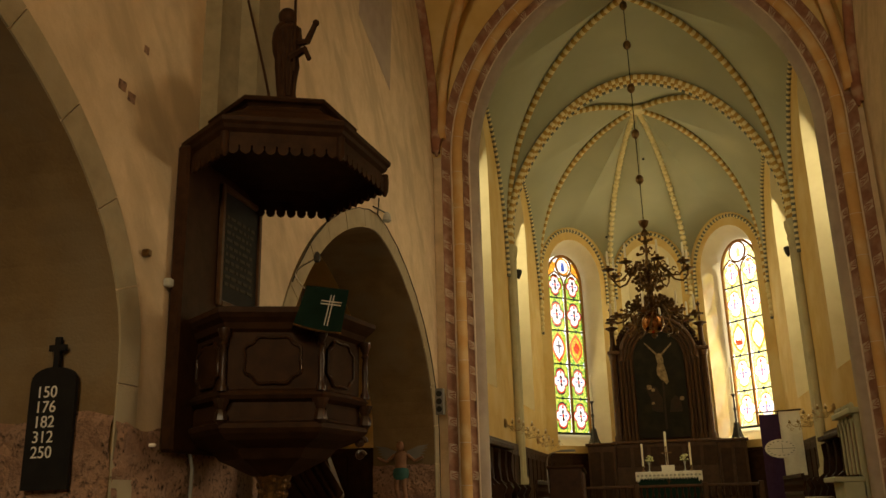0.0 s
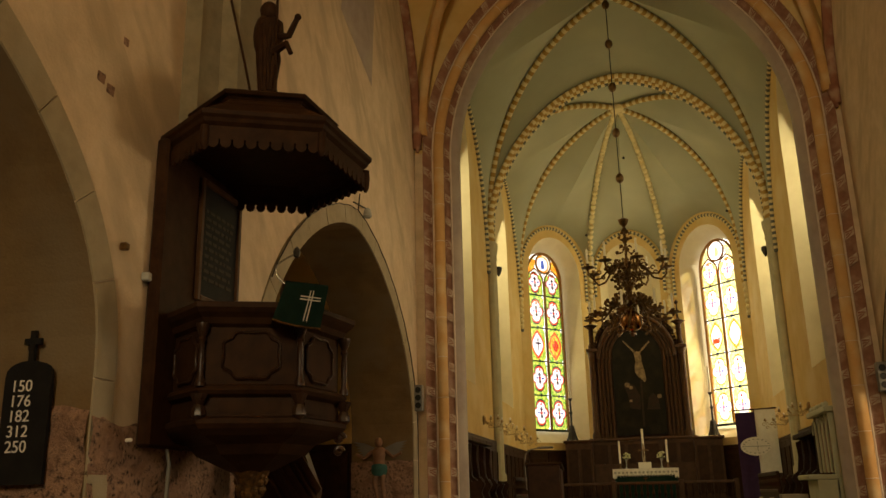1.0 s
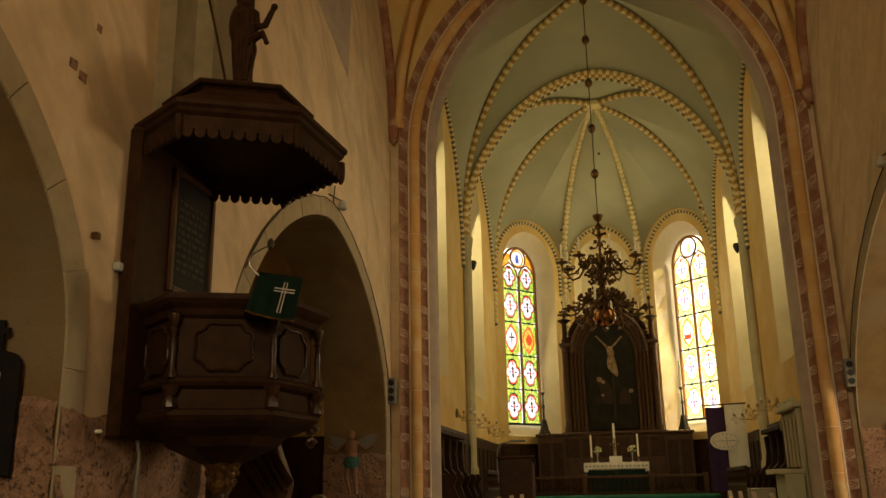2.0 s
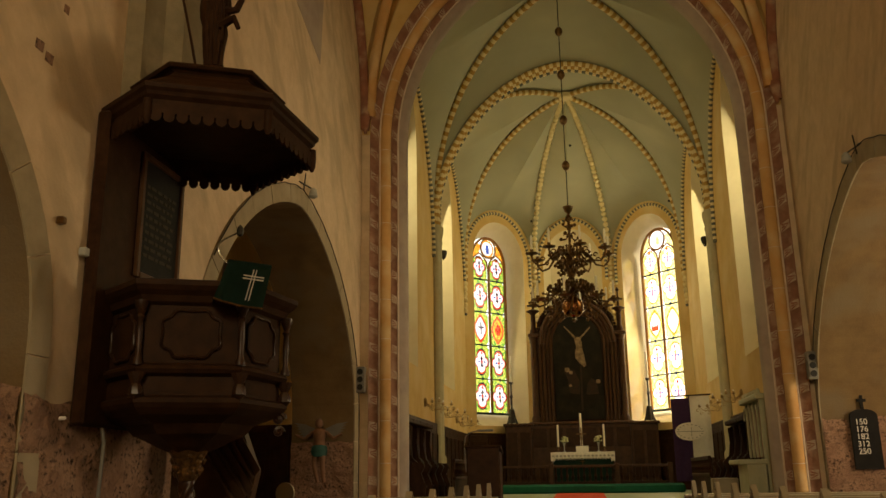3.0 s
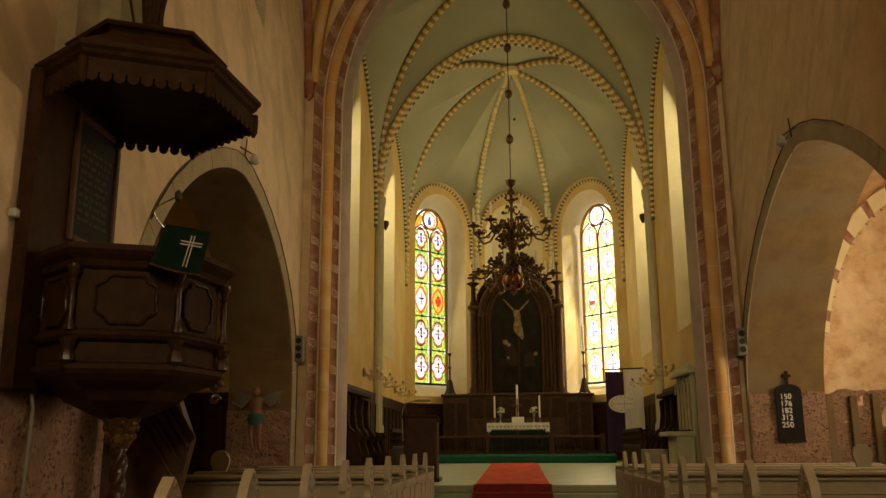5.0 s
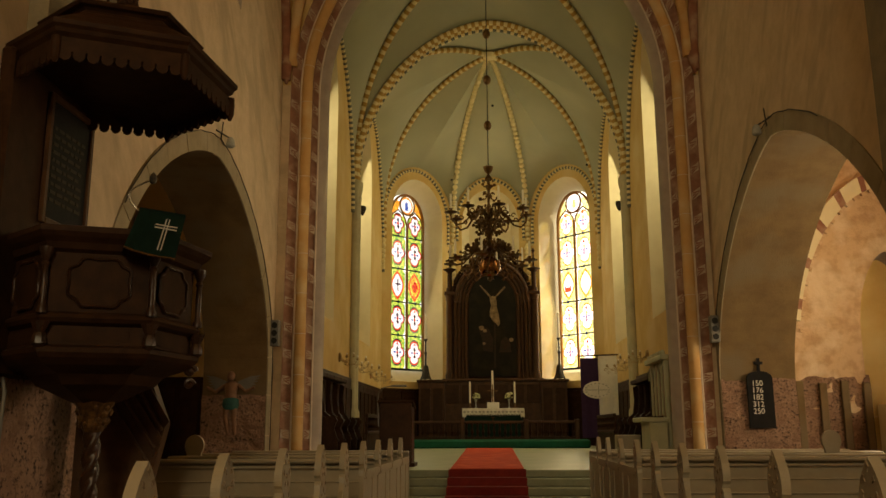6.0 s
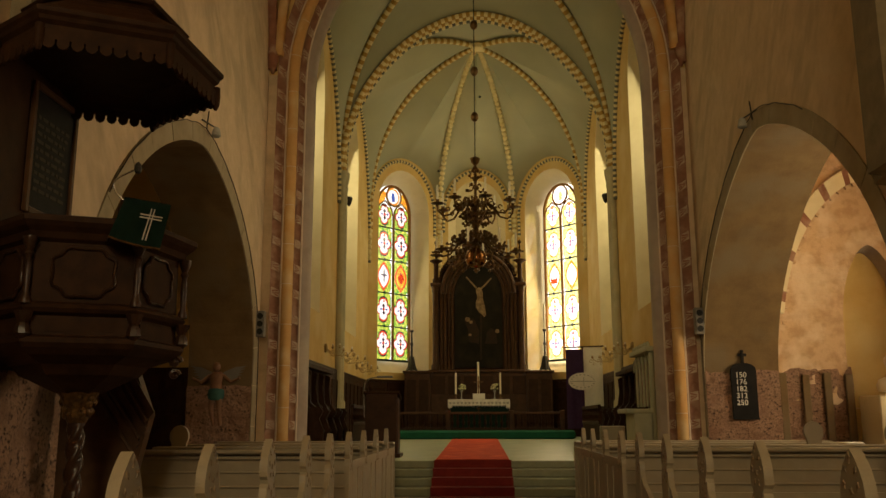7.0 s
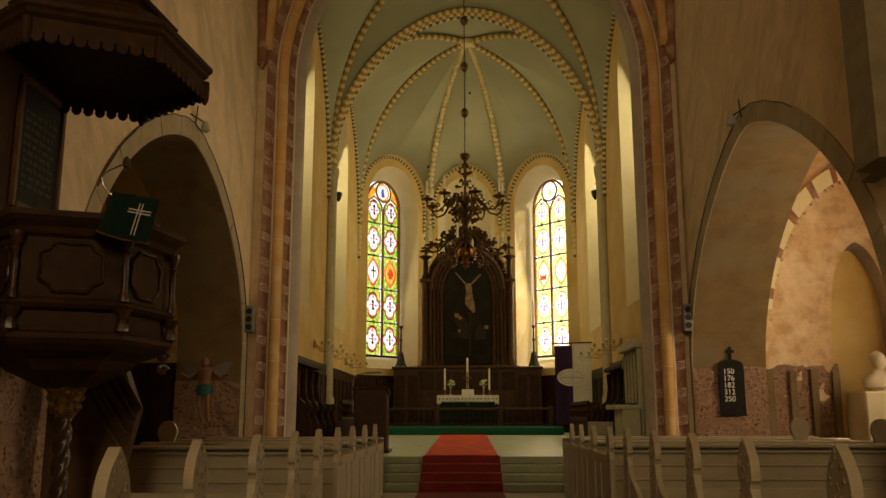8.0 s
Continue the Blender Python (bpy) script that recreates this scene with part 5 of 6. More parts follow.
# back board with an inscription tablet
bm = bmesh.new()
box(bm, -3.30, -3.20, 5.3, 6.55, 1.4, 3.62, bevel=0.02)
back = part("back_board", bm, DARKWOOD, pulpit, "dark panelled back board")
bm = bmesh.new()
for y0, y1, z0, z1 in ((5.78, 5.83, 2.5, 3.48), (6.42, 6.47, 2.5, 3.48), (5.83, 6.42, 2.5, 2.55), (5.83, 6.42, 3.43, 3.48)):
    box(bm, -3.2, -3.165, y0, y1, z0, z1, bevel=0.008)
part("tablet_frame", bm, ALTARWOOD, back)
bm = bmesh.new()
box(bm, -3.2, -3.185, 5.83, 6.42, 2.55, 3.43)
part("tablet", bm, BLACKBOARD, back, "dark slate inscription tablet")
rnd = random.Random(21)
bm = bmesh.new()
for i in range(10):
    y = 5.88
    while y < 6.30:
        l = rnd.uniform(0.03, 0.10)
        z = 3.22 - i * 0.06
        box(bm, -3.185, -3.181, y, min(y + l, 6.36), z, z + 0.026)
        y += l + 0.022
tagged(part("inscription", bm, FADED, back, "faded illegible lettering"), kind="stuff")
# stair up to the pulpit, seen from below
bm = bmesh.new()
prism(bm, [(-3.2, 0.0), (-2.75, 0.0), (-2.55, 0.87), (-2.50, 1.10), (-2.64, 1.45), (-3.2, 1.45)], upright((0, 6.72, 0), (1, 0), (0, -1)), 0.10)
stair = part("stair_side", bm, STAIRWOOD, pulpit, "brown panelled stair side")
for i, (xa, za, xb, zb) in enumerate(((-2.95, 1.28, -2.62, 0.82), (-2.86, 1.34, -2.57, 0.92), (-2.74, 1.40, -2.52, 1.05))):
    bm = bmesh.new()
    tube(bm, [(xa, 6.60, za), (xb, 6.60, zb)], 0.016, 6)
    part("stair_moulding", bm, STAIRWOOD, stair)
    bm = bmesh.new()
    d = Vector((xb - xa, 0, zb - za)).normalized() * 0.02
    prism(bm, [(xa + 0.03, za + 0.015), (xb + 0.03, zb + 0.03), (xb + 0.055, zb + 0.07), (xa + 0.075, za + 0.03)], upright((0, 6.62, 0), (1, 0), (0, -1)), 0.02)
    part("stair_board", bm, STAIRWOOD, stair)

# desk cloth over the pulpit's edge
cl = thing("pulpit_cloth", (-2.2, 5.45, 2.24), "dark green pulpit cloth with a pale embroidered cross", "pulpit cloth")
cu, cw = Vector((0.90, 0.44, 0)), Vector((0.44, -0.90, 0))
o = Vector((-2.20, 5.36, 0))
TL, TR, BR, BL = (-0.075, 2.444), (0.208, 2.419), (0.152, 2.121), (-0.163, 2.178)


def cloth_point(a, b, d):
    """A place on the hanging front: a along the edge, b down from the desk, d proud of it."""
    s = (TL[0] * (1 - a) + TR[0] * a) * (1 - b) + (BL[0] * (1 - a) + BR[0] * a) * b
    z = (TL[1] * (1 - a) + TR[1] * a) * (1 - b) + (BL[1] * (1 - a) + BR[1] * a) * b - 0.012 * b * math.sin(math.pi * a)
    return o + cu * s + cw * d + Vector((0, 0, z))


bm = bmesh.new()
grid = []
for i in range(-3, 17):
    a = min(max(i / 14, 0), 1)
    fold = 0.007 * math.sin(i * 1.7) + 0.004 * math.sin(i * 3.1)
    turn_back = -0.075 * max(0, -i) - 0.075 * max(0, i - 14)
    col = [cloth_point(a, 0, -0.26 + (0.06 if turn_back else 0)) + Vector((0, 0, 0.05 + turn_back * 0.6)), cloth_point(a, 0, 0.02 + turn_back) + Vector((0, 0, 0.022 + turn_back * 0.1))]
    for b in (0, 0.12, 0.3, 0.5, 0.7, 0.86, 1.0):
        col.append(cloth_point(a, b, 0.06 + 0.03 * b ** 0.5 + fold * b + turn_back))
    grid.append([bm.verts.new(v) for v in col])
for a, b in zip(grid, grid[1:]):
    for j in range(len(a) - 1):
        bm.faces.new((a[j], b[j], b[j + 1], a[j + 1]))
bmesh.ops.solidify(bm, geom=bm.faces[:], thickness=0.010)
smooth(part("cloth", bm, GREENCLOTH, cl), 50)
bm = bmesh.new()
for a in (0.60, 0.665):
    ring = [cloth_point(a, 0.16, 0.105), cloth_point(a + 0.025, 0.16, 0.105), cloth_point(a + 0.025, 0.86, 0.112), cloth_point(a, 0.86, 0.112)]
    bm.faces.new([bm.verts.new(v) for v in ring])
for b in (0.30, 0.365):
    ring = [cloth_point(0.42, b, 0.107), cloth_point(0.88, b, 0.107), cloth_point(0.88, b + 0.028, 0.107), cloth_point(0.42, b + 0.028, 0.107)]
    bm.faces.new([bm.verts.new(v) for v in ring])
bmesh.ops.solidify(bm, geom=bm.faces[:], thickness=-0.004)
part("embroidered_cross", bm, LINEN, cl, "pale double-line cross")
bm = bmesh.new()
tube(bm, [cloth_point(i / 10, 0.99, 0.103 + 0.007 * math.sin(i * 1.4 * 1.7)) for i in range(11)], 0.007, 6)
part("fringe", bm, GOLDWORN, cl, "gold fringe along the hem")
bm = bmesh.new()
box(bm, -0.10, 0.16, -0.03, 0.2, 2.20, 2.44, Matrix.Translation(o) @ Matrix.Rotation(math.atan2(cu.y, cu.x), 4, "Z"))
part("desk", bm, DARKWOOD, cl, "dark wooden reading desk below the cloth")
mic = thing("desk_microphone", (-2.32, 5.4, 2.45), "thin chrome gooseneck microphone on the pulpit desk", "microphone")
bm = bmesh.new()
tube(bm, [(-2.29, 5.41, 2.45), (-2.3175, 5.4, 2.478), (-2.36, 5.4, 2.52), (-2.379, 5.4, 2.571), (-2.368, 5.4, 2.605), (-2.335, 5.4, 2.629), (-2.28, 5.4, 2.655), (-2.228, 5.4, 2.677)], 0.0055, 7)
smooth(part("gooseneck", bm, CHROME, mic), 60)
bm = bmesh.new()
lathe(bm, [(0.008, -0.01), (0.022, 0.0), (0.026, 0.03), (0.018, 0.055), (0.004, 0.07)], -2.222, 5.4, 2.655, 10)
part("head", bm, IRON, mic)


def robed_figure(bm, x, y, z, h):
    """A plain draped statue: body, head, raised arm, staff; no features."""
    lathe(bm, [(0.10 * h, 0), (0.13 * h, 0.02 * h), (0.13 * h, 0.06 * h), (0.085 * h, 0.09 * h), (0.07 * h, 0.18 * h), (0.085 * h, 0.3 * h), (0.105 * h, 0.42 * h), (0.09 * h, 0.52 * h), (0.125 * h, 0.68 * h), (0.115 * h, 0.78 * h), (0.05 * h, 0.84 * h)], x, y, z, 12, 0, 1.0, 0.8)
    ball(bm, x - 0.01 * h, y, z + 0.91 * h, 0.075 * h, 10, 8, 1.2)
    tube(bm, [(x + 0.1 * h, y - 0.03 * h, z + 0.62 * h), (x + 0.2 * h, y - 0.06 * h, z + 0.6 * h), (x + 0.28 * h, y - 0.08 * h, z + 0.74 * h)], 0.04 * h, 7, taper=0.6)
    tube(bm, [(x + 0.06 * h, y - 0.08 * h, z + 0.45 * h), (x + 0.2 * h, y - 0.1 * h, z + 0.5 * h), (x + 0.24 * h, y - 0.1 * h, z + 0.4 * h)], 0.045 * h, 7, taper=0.5)
    for k in range(7):
        a = math.pi * (0.15 + 0.25 * k)
        tube(bm, [(x + 0.115 * h * math.cos(a), y - 0.09 * h * abs(math.sin(a)), z + 0.74 * h), (x + 0.10 * h * math.cos(a + 0.2), y - 0.075 * h * abs(math.sin(a)), z + 0.4 * h), (x + 0.075 * h * math.cos(a), y - 0.06 * h * abs(math.sin(a)), z + 0.1 * h)], 0.02 * h, 6)
    tube(bm, [(x - 0.13 * h, y - 0.05 * h, z + 0.02 * h), (x - 0.215 * h, y - 0.05 * h, z + 0.4 * h), (x - 0.40 * h, y - 0.05 * h, z + 1.15 * h)], 0.012 * h, 6)
    ball(bm, x - 0.055 * h, y + 0.02 * h, z + 0.66 * h, 0.115 * h, 10, 8, 2.1)
    ball(bm, x - 0.03 * h, y + 0.02 * h, z + 0.92 * h, 0.085 * h, 10, 8, 1.15)
    ball(bm, x + 0.29 * h, y - 0.08 * h, z + 0.76 * h, 0.032 * h, 8, 6)
    tube(bm, [(x + 0.1 * h, y - 0.1 * h, z + 0.3 * h), (x + 0.1 * h, y - 0.1 * h, z + 1.15 * h)], 0.012 * h, 6)


bm = bmesh.new()
robed_figure(bm, PX + 0.05, PY - 0.05, 4.045, 0.90)
tagged(smooth(part("canopy_statue", bm, DARKWOOD), 50), "dark carved draped statue with a staff on the canopy", "statue")

# ---- chandelier ----
QX0, QY0 = -0.02, 15.6
ch = thing("chandelier", (QX0, QY0, 3.78), "large dark bronze two-tier chandelier with a polished ball", "chandelier")
bm = bmesh.new()
lathe(bm, [(0.02, 3.70), (0.045, 3.74), (0.02, 3.78)], QX0, QY0, 0, 12)
part("pendant", bm, BRONZE, ch)
bm = bmesh.new()
ball(bm, QX0, QY0, 3.96, 0.2, 24, 16, 0.96)
smooth(part("ball", bm, BRASS, ch, "polished brass ball"), 80)
bm = bmesh.new()
lathe(bm, [(0.06, 4.12), (0.10, 4.18), (0.05, 4.24), (0.12, 4.32), (0.09, 4.4), (0.04, 4.48), (0.08, 4.58), (0.10, 4.66), (0.045, 4.74), (0.08, 4.84), (0.035, 4.92), (0.06, 5.05), (0.025, 5.15), (0.025, 5.4), (0.05, 5.45), (0.02, 5.5), (0.03, 5.62), (0.06, 5.66), (0.02, 5.72), (0.075, 5.78), (0.10, 5.86), (0.02, 5.9)], QX0, QY0, 0, 14)
smooth(part("stem", bm, BRONZE, ch), 45)


def arm_tier(n, r, z_hub, z_dish, phase, flame):
    for k in range(n):
        a = phase + 2 * math.pi * k / n
        ca, sa = math.cos(a), math.sin(a)
        curve = [(0.06, z_hub), (0.18 * r / 0.7, z_hub + 0.08), (0.34 * r / 0.7, z_hub - 0.02), (0.46 * r / 0.7, z_hub - 0.17), (0.60 * r / 0.7, z_hub - 0.20), (0.69 * r / 0.7, z_hub - 0.10), (r, z_dish)]
        bm = bmesh.new()
        tube(bm, [(QX0 + q * ca, QY0 + q * sa, z) for q, z in curve], 0.019, 6)
        # scroll curl on the arm
        for s, cz, rr in ((0.30, z_hub + 0.07, 0.055), (0.5, z_hub - 0.07, 0.045)):
            pts = []
            for i in range(11):
                t = i / 10 * 5.2
                pts.append((QX0 + (s * r / 0.7 + rr * math.cos(t) * (1 - i * 0.05)) * ca, QY0 + (s * r / 0.7 + rr * math.cos(t) * (1 - i * 0.05)) * sa, cz + rr * math.sin(t) * (1 - i * 0.05)))
            tube(bm, pts, 0.012, 5)
        arm = part("arm", bm, BRONZE, ch)
        bm = bmesh.new()
        lathe(bm, [(0.015, z_dish - 0.04), (0.03, z_dish), (0.115, z_dish + 0.02), (0.12, z_dish + 0.035), (0.03, z_dish + 0.03), (0.03, z_dish + 0.09), (0.036, z_dish + 0.10)], QX0 + r * ca, QY0 + r * sa, 0, 12)
        part("drip_pan", bm, BRONZE, arm)
        bm = bmesh.new()
        lathe(bm, [(0.02, z_dish + 0.09), (0.02, z_dish + 0.36), (0.006, z_dish + 0.38)], QX0 + r * ca, QY0 + r * sa, 0, 8)
        part("candle", bm, WAX, arm, "unlit cream candle")


arm_tier(8, 0.72, 4.93, 4.93, 0.25, True)
arm_tier(8, 0.74, 4.22, 4.02, 0.6, False)
# hanging loops round the ball and small knots on the stem
for k in range(10):
    a = 0.3 + 2 * math.pi * k / 10
    bm = bmesh.new()
    pts = []
    for i in range(15):
        t = i / 14 * 2 * math.pi
        q = 0.42 + 0.12 * math.cos(t)
        pts.append((QX0 + q * math.cos(a + 0.12 * math.sin(t)), QY0 + q * math.sin(a + 0.12 * math.sin(t)), 3.99 + 0.19 * math.sin(t)))
    tube(bm, pts, 0.010, 5)
    ball(bm, QX0 + 0.42 * math.cos(a), QY0 + 0.42 * math.sin(a), 3.78, 0.03, 8, 6)
    part("hanging_loop", bm, BRONZE, ch)
# leafy ornaments round the stem
rnd = random.Random(12)
for zc, rr, n in ((4.98, 0.36, 14), (4.36, 0.42, 22), (4.24, 0.55, 14), (4.66, 0.2, 10), (4.80, 0.26, 10), (5.3, 0.12, 4), (5.56, 0.07, 4)):
    for k in range(n):
        a = 2 * math.pi * k / n + rnd.uniform(-0.1, 0.1)
        pts = []
        for i in range(12):
            t = i / 11 * 5.6
            q = rr * 0.45 + rr * 0.5 * (i / 11) + 0.05 * math.cos(t)
            pts.append((QX0 + q * math.cos(a), QY0 + q * math.sin(a), zc + rnd.uniform(-0.02, 0.02) + 0.075 * math.sin(t)))
        bm = bmesh.new()
        tube(bm, pts, 0.013, 5)
        for i in (3, 6, 9, 11):
            ball(bm, *pts[i], rnd.uniform(0.02, 0.038), 6, 4)
        part("leaf_scroll", bm, BRONZE, ch)
bm = bmesh.new()
tube(bm, [(QX0, QY0, 5.88), (QX0, QY0, 10.72)], 0.010, 6)
rod = part("chain_rod", bm, IRON, ch, "thin iron suspension rod")
for z in (6.68, 7.60, 8.55, 9.48, 10.35):
    bm = bmesh.new()
    lathe(bm, [(0.012, -0.10), (0.05, -0.075), (0.075, -0.03), (0.075, 0.03), (0.05, 0.075), (0.012, 0.10)], QX0, QY0, z, 12)
    smooth(part("rod_ball", bm, BRONZE, rod, "dark bronze ball"), 60)

# ---- pews ----
HEAD = [(0.105 + 0.102 * (1 - (k / 10) ** 2.1), 0.785 + 0.168 * k / 10) for k in range(11)]
HEAD += [(0.21 - a, z) for a, z in HEAD[-2::-1]]
POST = [(0.0, 0.0), (0.21, 0.0), (0.21, 0.60), (0.205, 0.66), (0.195, 0.70), (0.178, 0.722), (0.185, 0.742), (0.205, 0.76)] + HEAD + [(0.005, 0.76), (0.025, 0.742), (0.032, 0.722), (0.015, 0.70), (0.005, 0.66)]
# the low curved shoulder that runs from a post to the seat before it
SHOULDER = [(0.0, 0.0), (0.0, 0.66), (-0.03, 0.60), (-0.08, 0.555), (-0.16, 0.525), (-0.25, 0.50), (-0.33, 0.46), (-0.37, 0.40), (-0.38, 0.0)]


def carved_end(parent, x, y, s, carved=True, shoulder=True):
    """A pew end: pointed post, shoulder and incised carving; s: the side the bench lies on."""
    bm = bmesh.new()
    prism(bm, POST, upright((x, y, 0), (0, 1), (s, 0)), 0.042)
    e = part("end_panel", bm, PEW, parent)
    if shoulder:
        bm = bmesh.new()
        prism(bm, SHOULDER, upright((x + s * 0.004, y, 0), (0, 1), (s, 0)), 0.034)
        part("shoulder", bm, PEW, e, "curved low shoulder of the pew end")
    if carved:
        bm = bmesh.new()
        m = upright((x - s * 0.001, y + 0.105, 0.835), (0, 1), (-s, 0))

        def leaf(cu, cz, turn, size):
            out = [(1.0, 0.0), (0.35, 0.28), (0.1, 0.75), (-0.15, 0.22), (-0.9, 0.1), (-0.35, -0.2), (0.0, -0.55), (0.3, -0.2)]
            prism(bm, [(cu + size * (a * math.cos(turn) - b * math.sin(turn)), cz + size * (a * math.sin(turn) + b * math.cos(turn))) for a, b in out], m, 0.004)

        for cu, cz, turn, size in ((0.0, 0.085, 1.6, 0.020), (0.04, 0.045, 0.9, 0.018), (-0.04, 0.045, 2.2, 0.018), (0.055, -0.01, 1.3, 0.017), (-0.055, -0.01, 1.8, 0.017),
                                   (0.0, -0.03, 0.4, 0.022), (0.03, -0.07, 2.0, 0.016), (-0.03, -0.07, 1.0, 0.016), (0.06, -0.13, 1.2, 0.018), (-0.06, -0.13, 1.9, 0.018), (0.0, -0.17, 1.6, 0.020), (0.05, -0.2, 0.8, 0.014), (-0.05, -0.2, 2.4, 0.014)):
            leaf(cu, cz, turn, size)
        tagged(part("carving", bm, PEWCARVE, e, "incised brown leaf carving"), kind="stuff")
    return e


def pew_board(parent, name, x0, x1, y0, y1, z0, z1, bevel=0.0):
    bm = bmesh.new()
    box(bm, x0, x1, y0, y1, z0, z1, bevel=bevel)
    return part(name, bm, PEW, parent)


def open_bench(xa, xb, y):
    """A low bench: carved aisle end, seat and a low back board."""
    s = 1 if xb > xa else -1
    p = thing("bench", ((xa + xb) / 2, y, 0), "cream painted low wooden bench with a pointed carved end", "bench", "nave benches")
    carved_end(p, xa, y, s)
    x0, x1 = sorted((xa + s * 0.045, xb))
    pew_board(p, "seat", x0, x1, y - 0.36, y + 0.02, 0.37, 0.405, 0.008)
    pew_board(p, "backrest", x0, x1, y + 0.06, y + 0.09, 0.30, 0.48)
    pew_board(p, "foot", x1 - 0.05 if s > 0 else x0, x1 if s > 0 else x0 + 0.05, y - 0.34, y, 0.0, 0.37)


def box_pew(xa, xb, y, pitch, tall):
    """A pew with a high panelled back and a low door to the aisle."""
    s = 1 if xb > xa else -1
    p = thing("pew", ((xa + xb) / 2, y, 0), "cream painted pew with a panelled back and low aisle door" if tall else "cream painted wooden pew with a carved pointed end", "pew", "nave pews")
    carved_end(p, xa, y, s, shoulder=False)
    x0, x1 = sorted((xa + s * 0.045, xb))
    pew_board(p, "backrest", x0, x1, y + 0.06, y + 0.09, 0.0, 0.765)
    pew_board(p, "top_rail", x0, x1, y - 0.02, y + 0.16, 0.765, 0.80, 0.012)
    pew_board(p, "moulding", x0, x1, y + 0.025, y + 0.06, 0.715, 0.745, 0.010)
    pew_board(p, "moulding", x0, x1, y + 0.042, y + 0.06, 0.475, 0.495, 0.006)
    pew_board(p, "moulding", x0, x1, y + 0.045, y + 0.06, 0.60, 0.615, 0.005)
    pew_board(p, "seat", x0, x1, y + 0.16, y + 0.50, 0.38, 0.42, 0.008)
    a, b = sorted((xa + s * 0.008, xa + s * 0.030))
    door = pew_board(p, "door", a, b, y + 0.215, y + pitch - 0.006, 0.02, 0.695)
    a, b = sorted((xa, xa + s * 0.008))
    mid = y + 0.21 + (pitch - 0.21) / 2
    for y0, y1, z0, z1, nm in ((y + 0.215, y + pitch - 0.006, 0.62, 0.70, "door_rail"), (y + 0.215, y + pitch - 0.006, 0.02, 0.10, "door_rail"), (y + 0.215, y + 0.265, 0.10, 0.655, "door_stile"), (y + pitch - 0.056, y + pitch - 0.006, 0.10, 0.655, "door_stile"), (mid - 0.03, mid + 0.03, 0.10, 0.655, "door_stile")):
        pew_board(door, nm, a, b, y0, y1, z0, z1)


for xa, xwall, xarch, rows, tall_from, lo, hi in (
        (-1.12, -3.22, -3.22, (2.735, 3.61, 4.67, 5.72, 6.65, 7.64, 8.64, 9.68, 10.77), 5, 7.3, 12.4),
        (1.28, 3.22, 4.30, (3.03, 4.07, 5.08, 6.12, 7.16, 8.06, 9.08, 10.08, 10.98), 5, 7.4, 12.6)):
    for i, y in enumerate(rows):
        xb = xarch if lo < y < hi else xwall
        if i < tall_from:
            open_bench(xa, xwall, y)
        else:
            box_pew(xa, xb, y, (rows[i + 1] if i + 1 < len(rows) else y + 1.0) - y, i == tall_from)
for sx, xa, y in ((-1, -1.12, 11.75), (1, 1.28, 12.0)):
    fp = thing("pew_screen", (sx * 2.3, y, 0), "cream painted panelled front of the pew block", "pew front", "pew block fronts")
    x0, x1 = sorted((xa, sx * 3.2))
    pew_board(fp, "front_board", x0, x1, y, y + 0.04, 0, 0.74)
    pew_board(fp, "top_rail", x0, x1, y - 0.10, y + 0.06, 0.74, 0.77, 0.008)


def side_bench(x, y, top, length):
    """A bench along the side wall, its round-headed end towards the west door."""
    b = thing("side_bench", (x, y, 0), "cream painted bench along the wall with a round-headed end", "bench", "side benches")
    r = 0.098
    out = [(0.16, 0.0), (0.16, 0.42), (0.13, 0.60), (0.085, top - 0.27), (0.07, top - 0.235)] + [(r * math.cos(t), top - r * 1.12 + r * 1.12 * math.sin(t)) for t in [-0.7 + (math.pi + 1.4) * k / 16 for k in range(17)]] + [(-0.07, top - 0.235), (-0.085, top - 0.27), (-0.13, 0.60), (-0.16, 0.42), (-0.16, 0.0)]
    bm = bmesh.new()
    prism(bm, out, upright((x, y, 0), (1, 0), (0, 1)), 0.04)
    part("end_panel", bm, PEW, b)
    pew_board(b, "seat", x - 0.15, x + 0.15, y + 0.04, y + length, 0.38, 0.42, 0.008)
    pew_board(b, "backrest", x - 0.03, x + 0.03, y + 0.04, y + length, 0.42, 0.72, 0.008)
    pew_board(b, "foot", x - 0.14, x + 0.14, y + length - 0.05, y + length, 0.0, 0.38)


side_bench(-3.05, 8.90, 1.005, 0.66)
side_bench(3.50, 9.40, 1.03, 0.58)
side_bench(3.95, 8.55, 1.02, 0.45)


# ---- glazing of the side windows: unseen opaque panes that stop the sun ----
FROST = mat("opaque_pale_glazing", (0.75, 0.74, 0.62), (0.66, 0.66, 0.55), 0.3, 9, 0.05)
for sx in (-1, 1):
    for i, yc in enumerate((15.1, 20.1)):
        wd = thing("window_%d" % (3 + i + (2 if sx > 0 else 0)), (sx * 3.62, yc, 3.2), "tall side window with unseen opaque pale panes", "window", kind="structure")
        bm = bmesh.new()
        prism(bm, arch_path(0.74, 7.1, 1.0, 0.55, 8, 3.3), upright((sx * 3.64, yc, 0), (0, 1), (sx, 0)), 0.012)
        part("pane", bm, FROST, wd)
        bm = bmesh.new()
        tube(bm, [(sx * 3.63, yc + a, z) for a, z in arch_path(0.73, 7.1, 0.99, 0.55, 8, 3.3)], 0.03, 6)
        part("window_frame", bm, FRAMEOCHRE, wd)
        bm = bmesh.new()
        box(bm, min(sx * 3.6, sx * 3.65), max(sx * 3.6, sx * 3.65), yc - 0.025, yc + 0.025, 3.2, 7.8)
        part("mullion", bm, FRAMEOCHRE, wd)

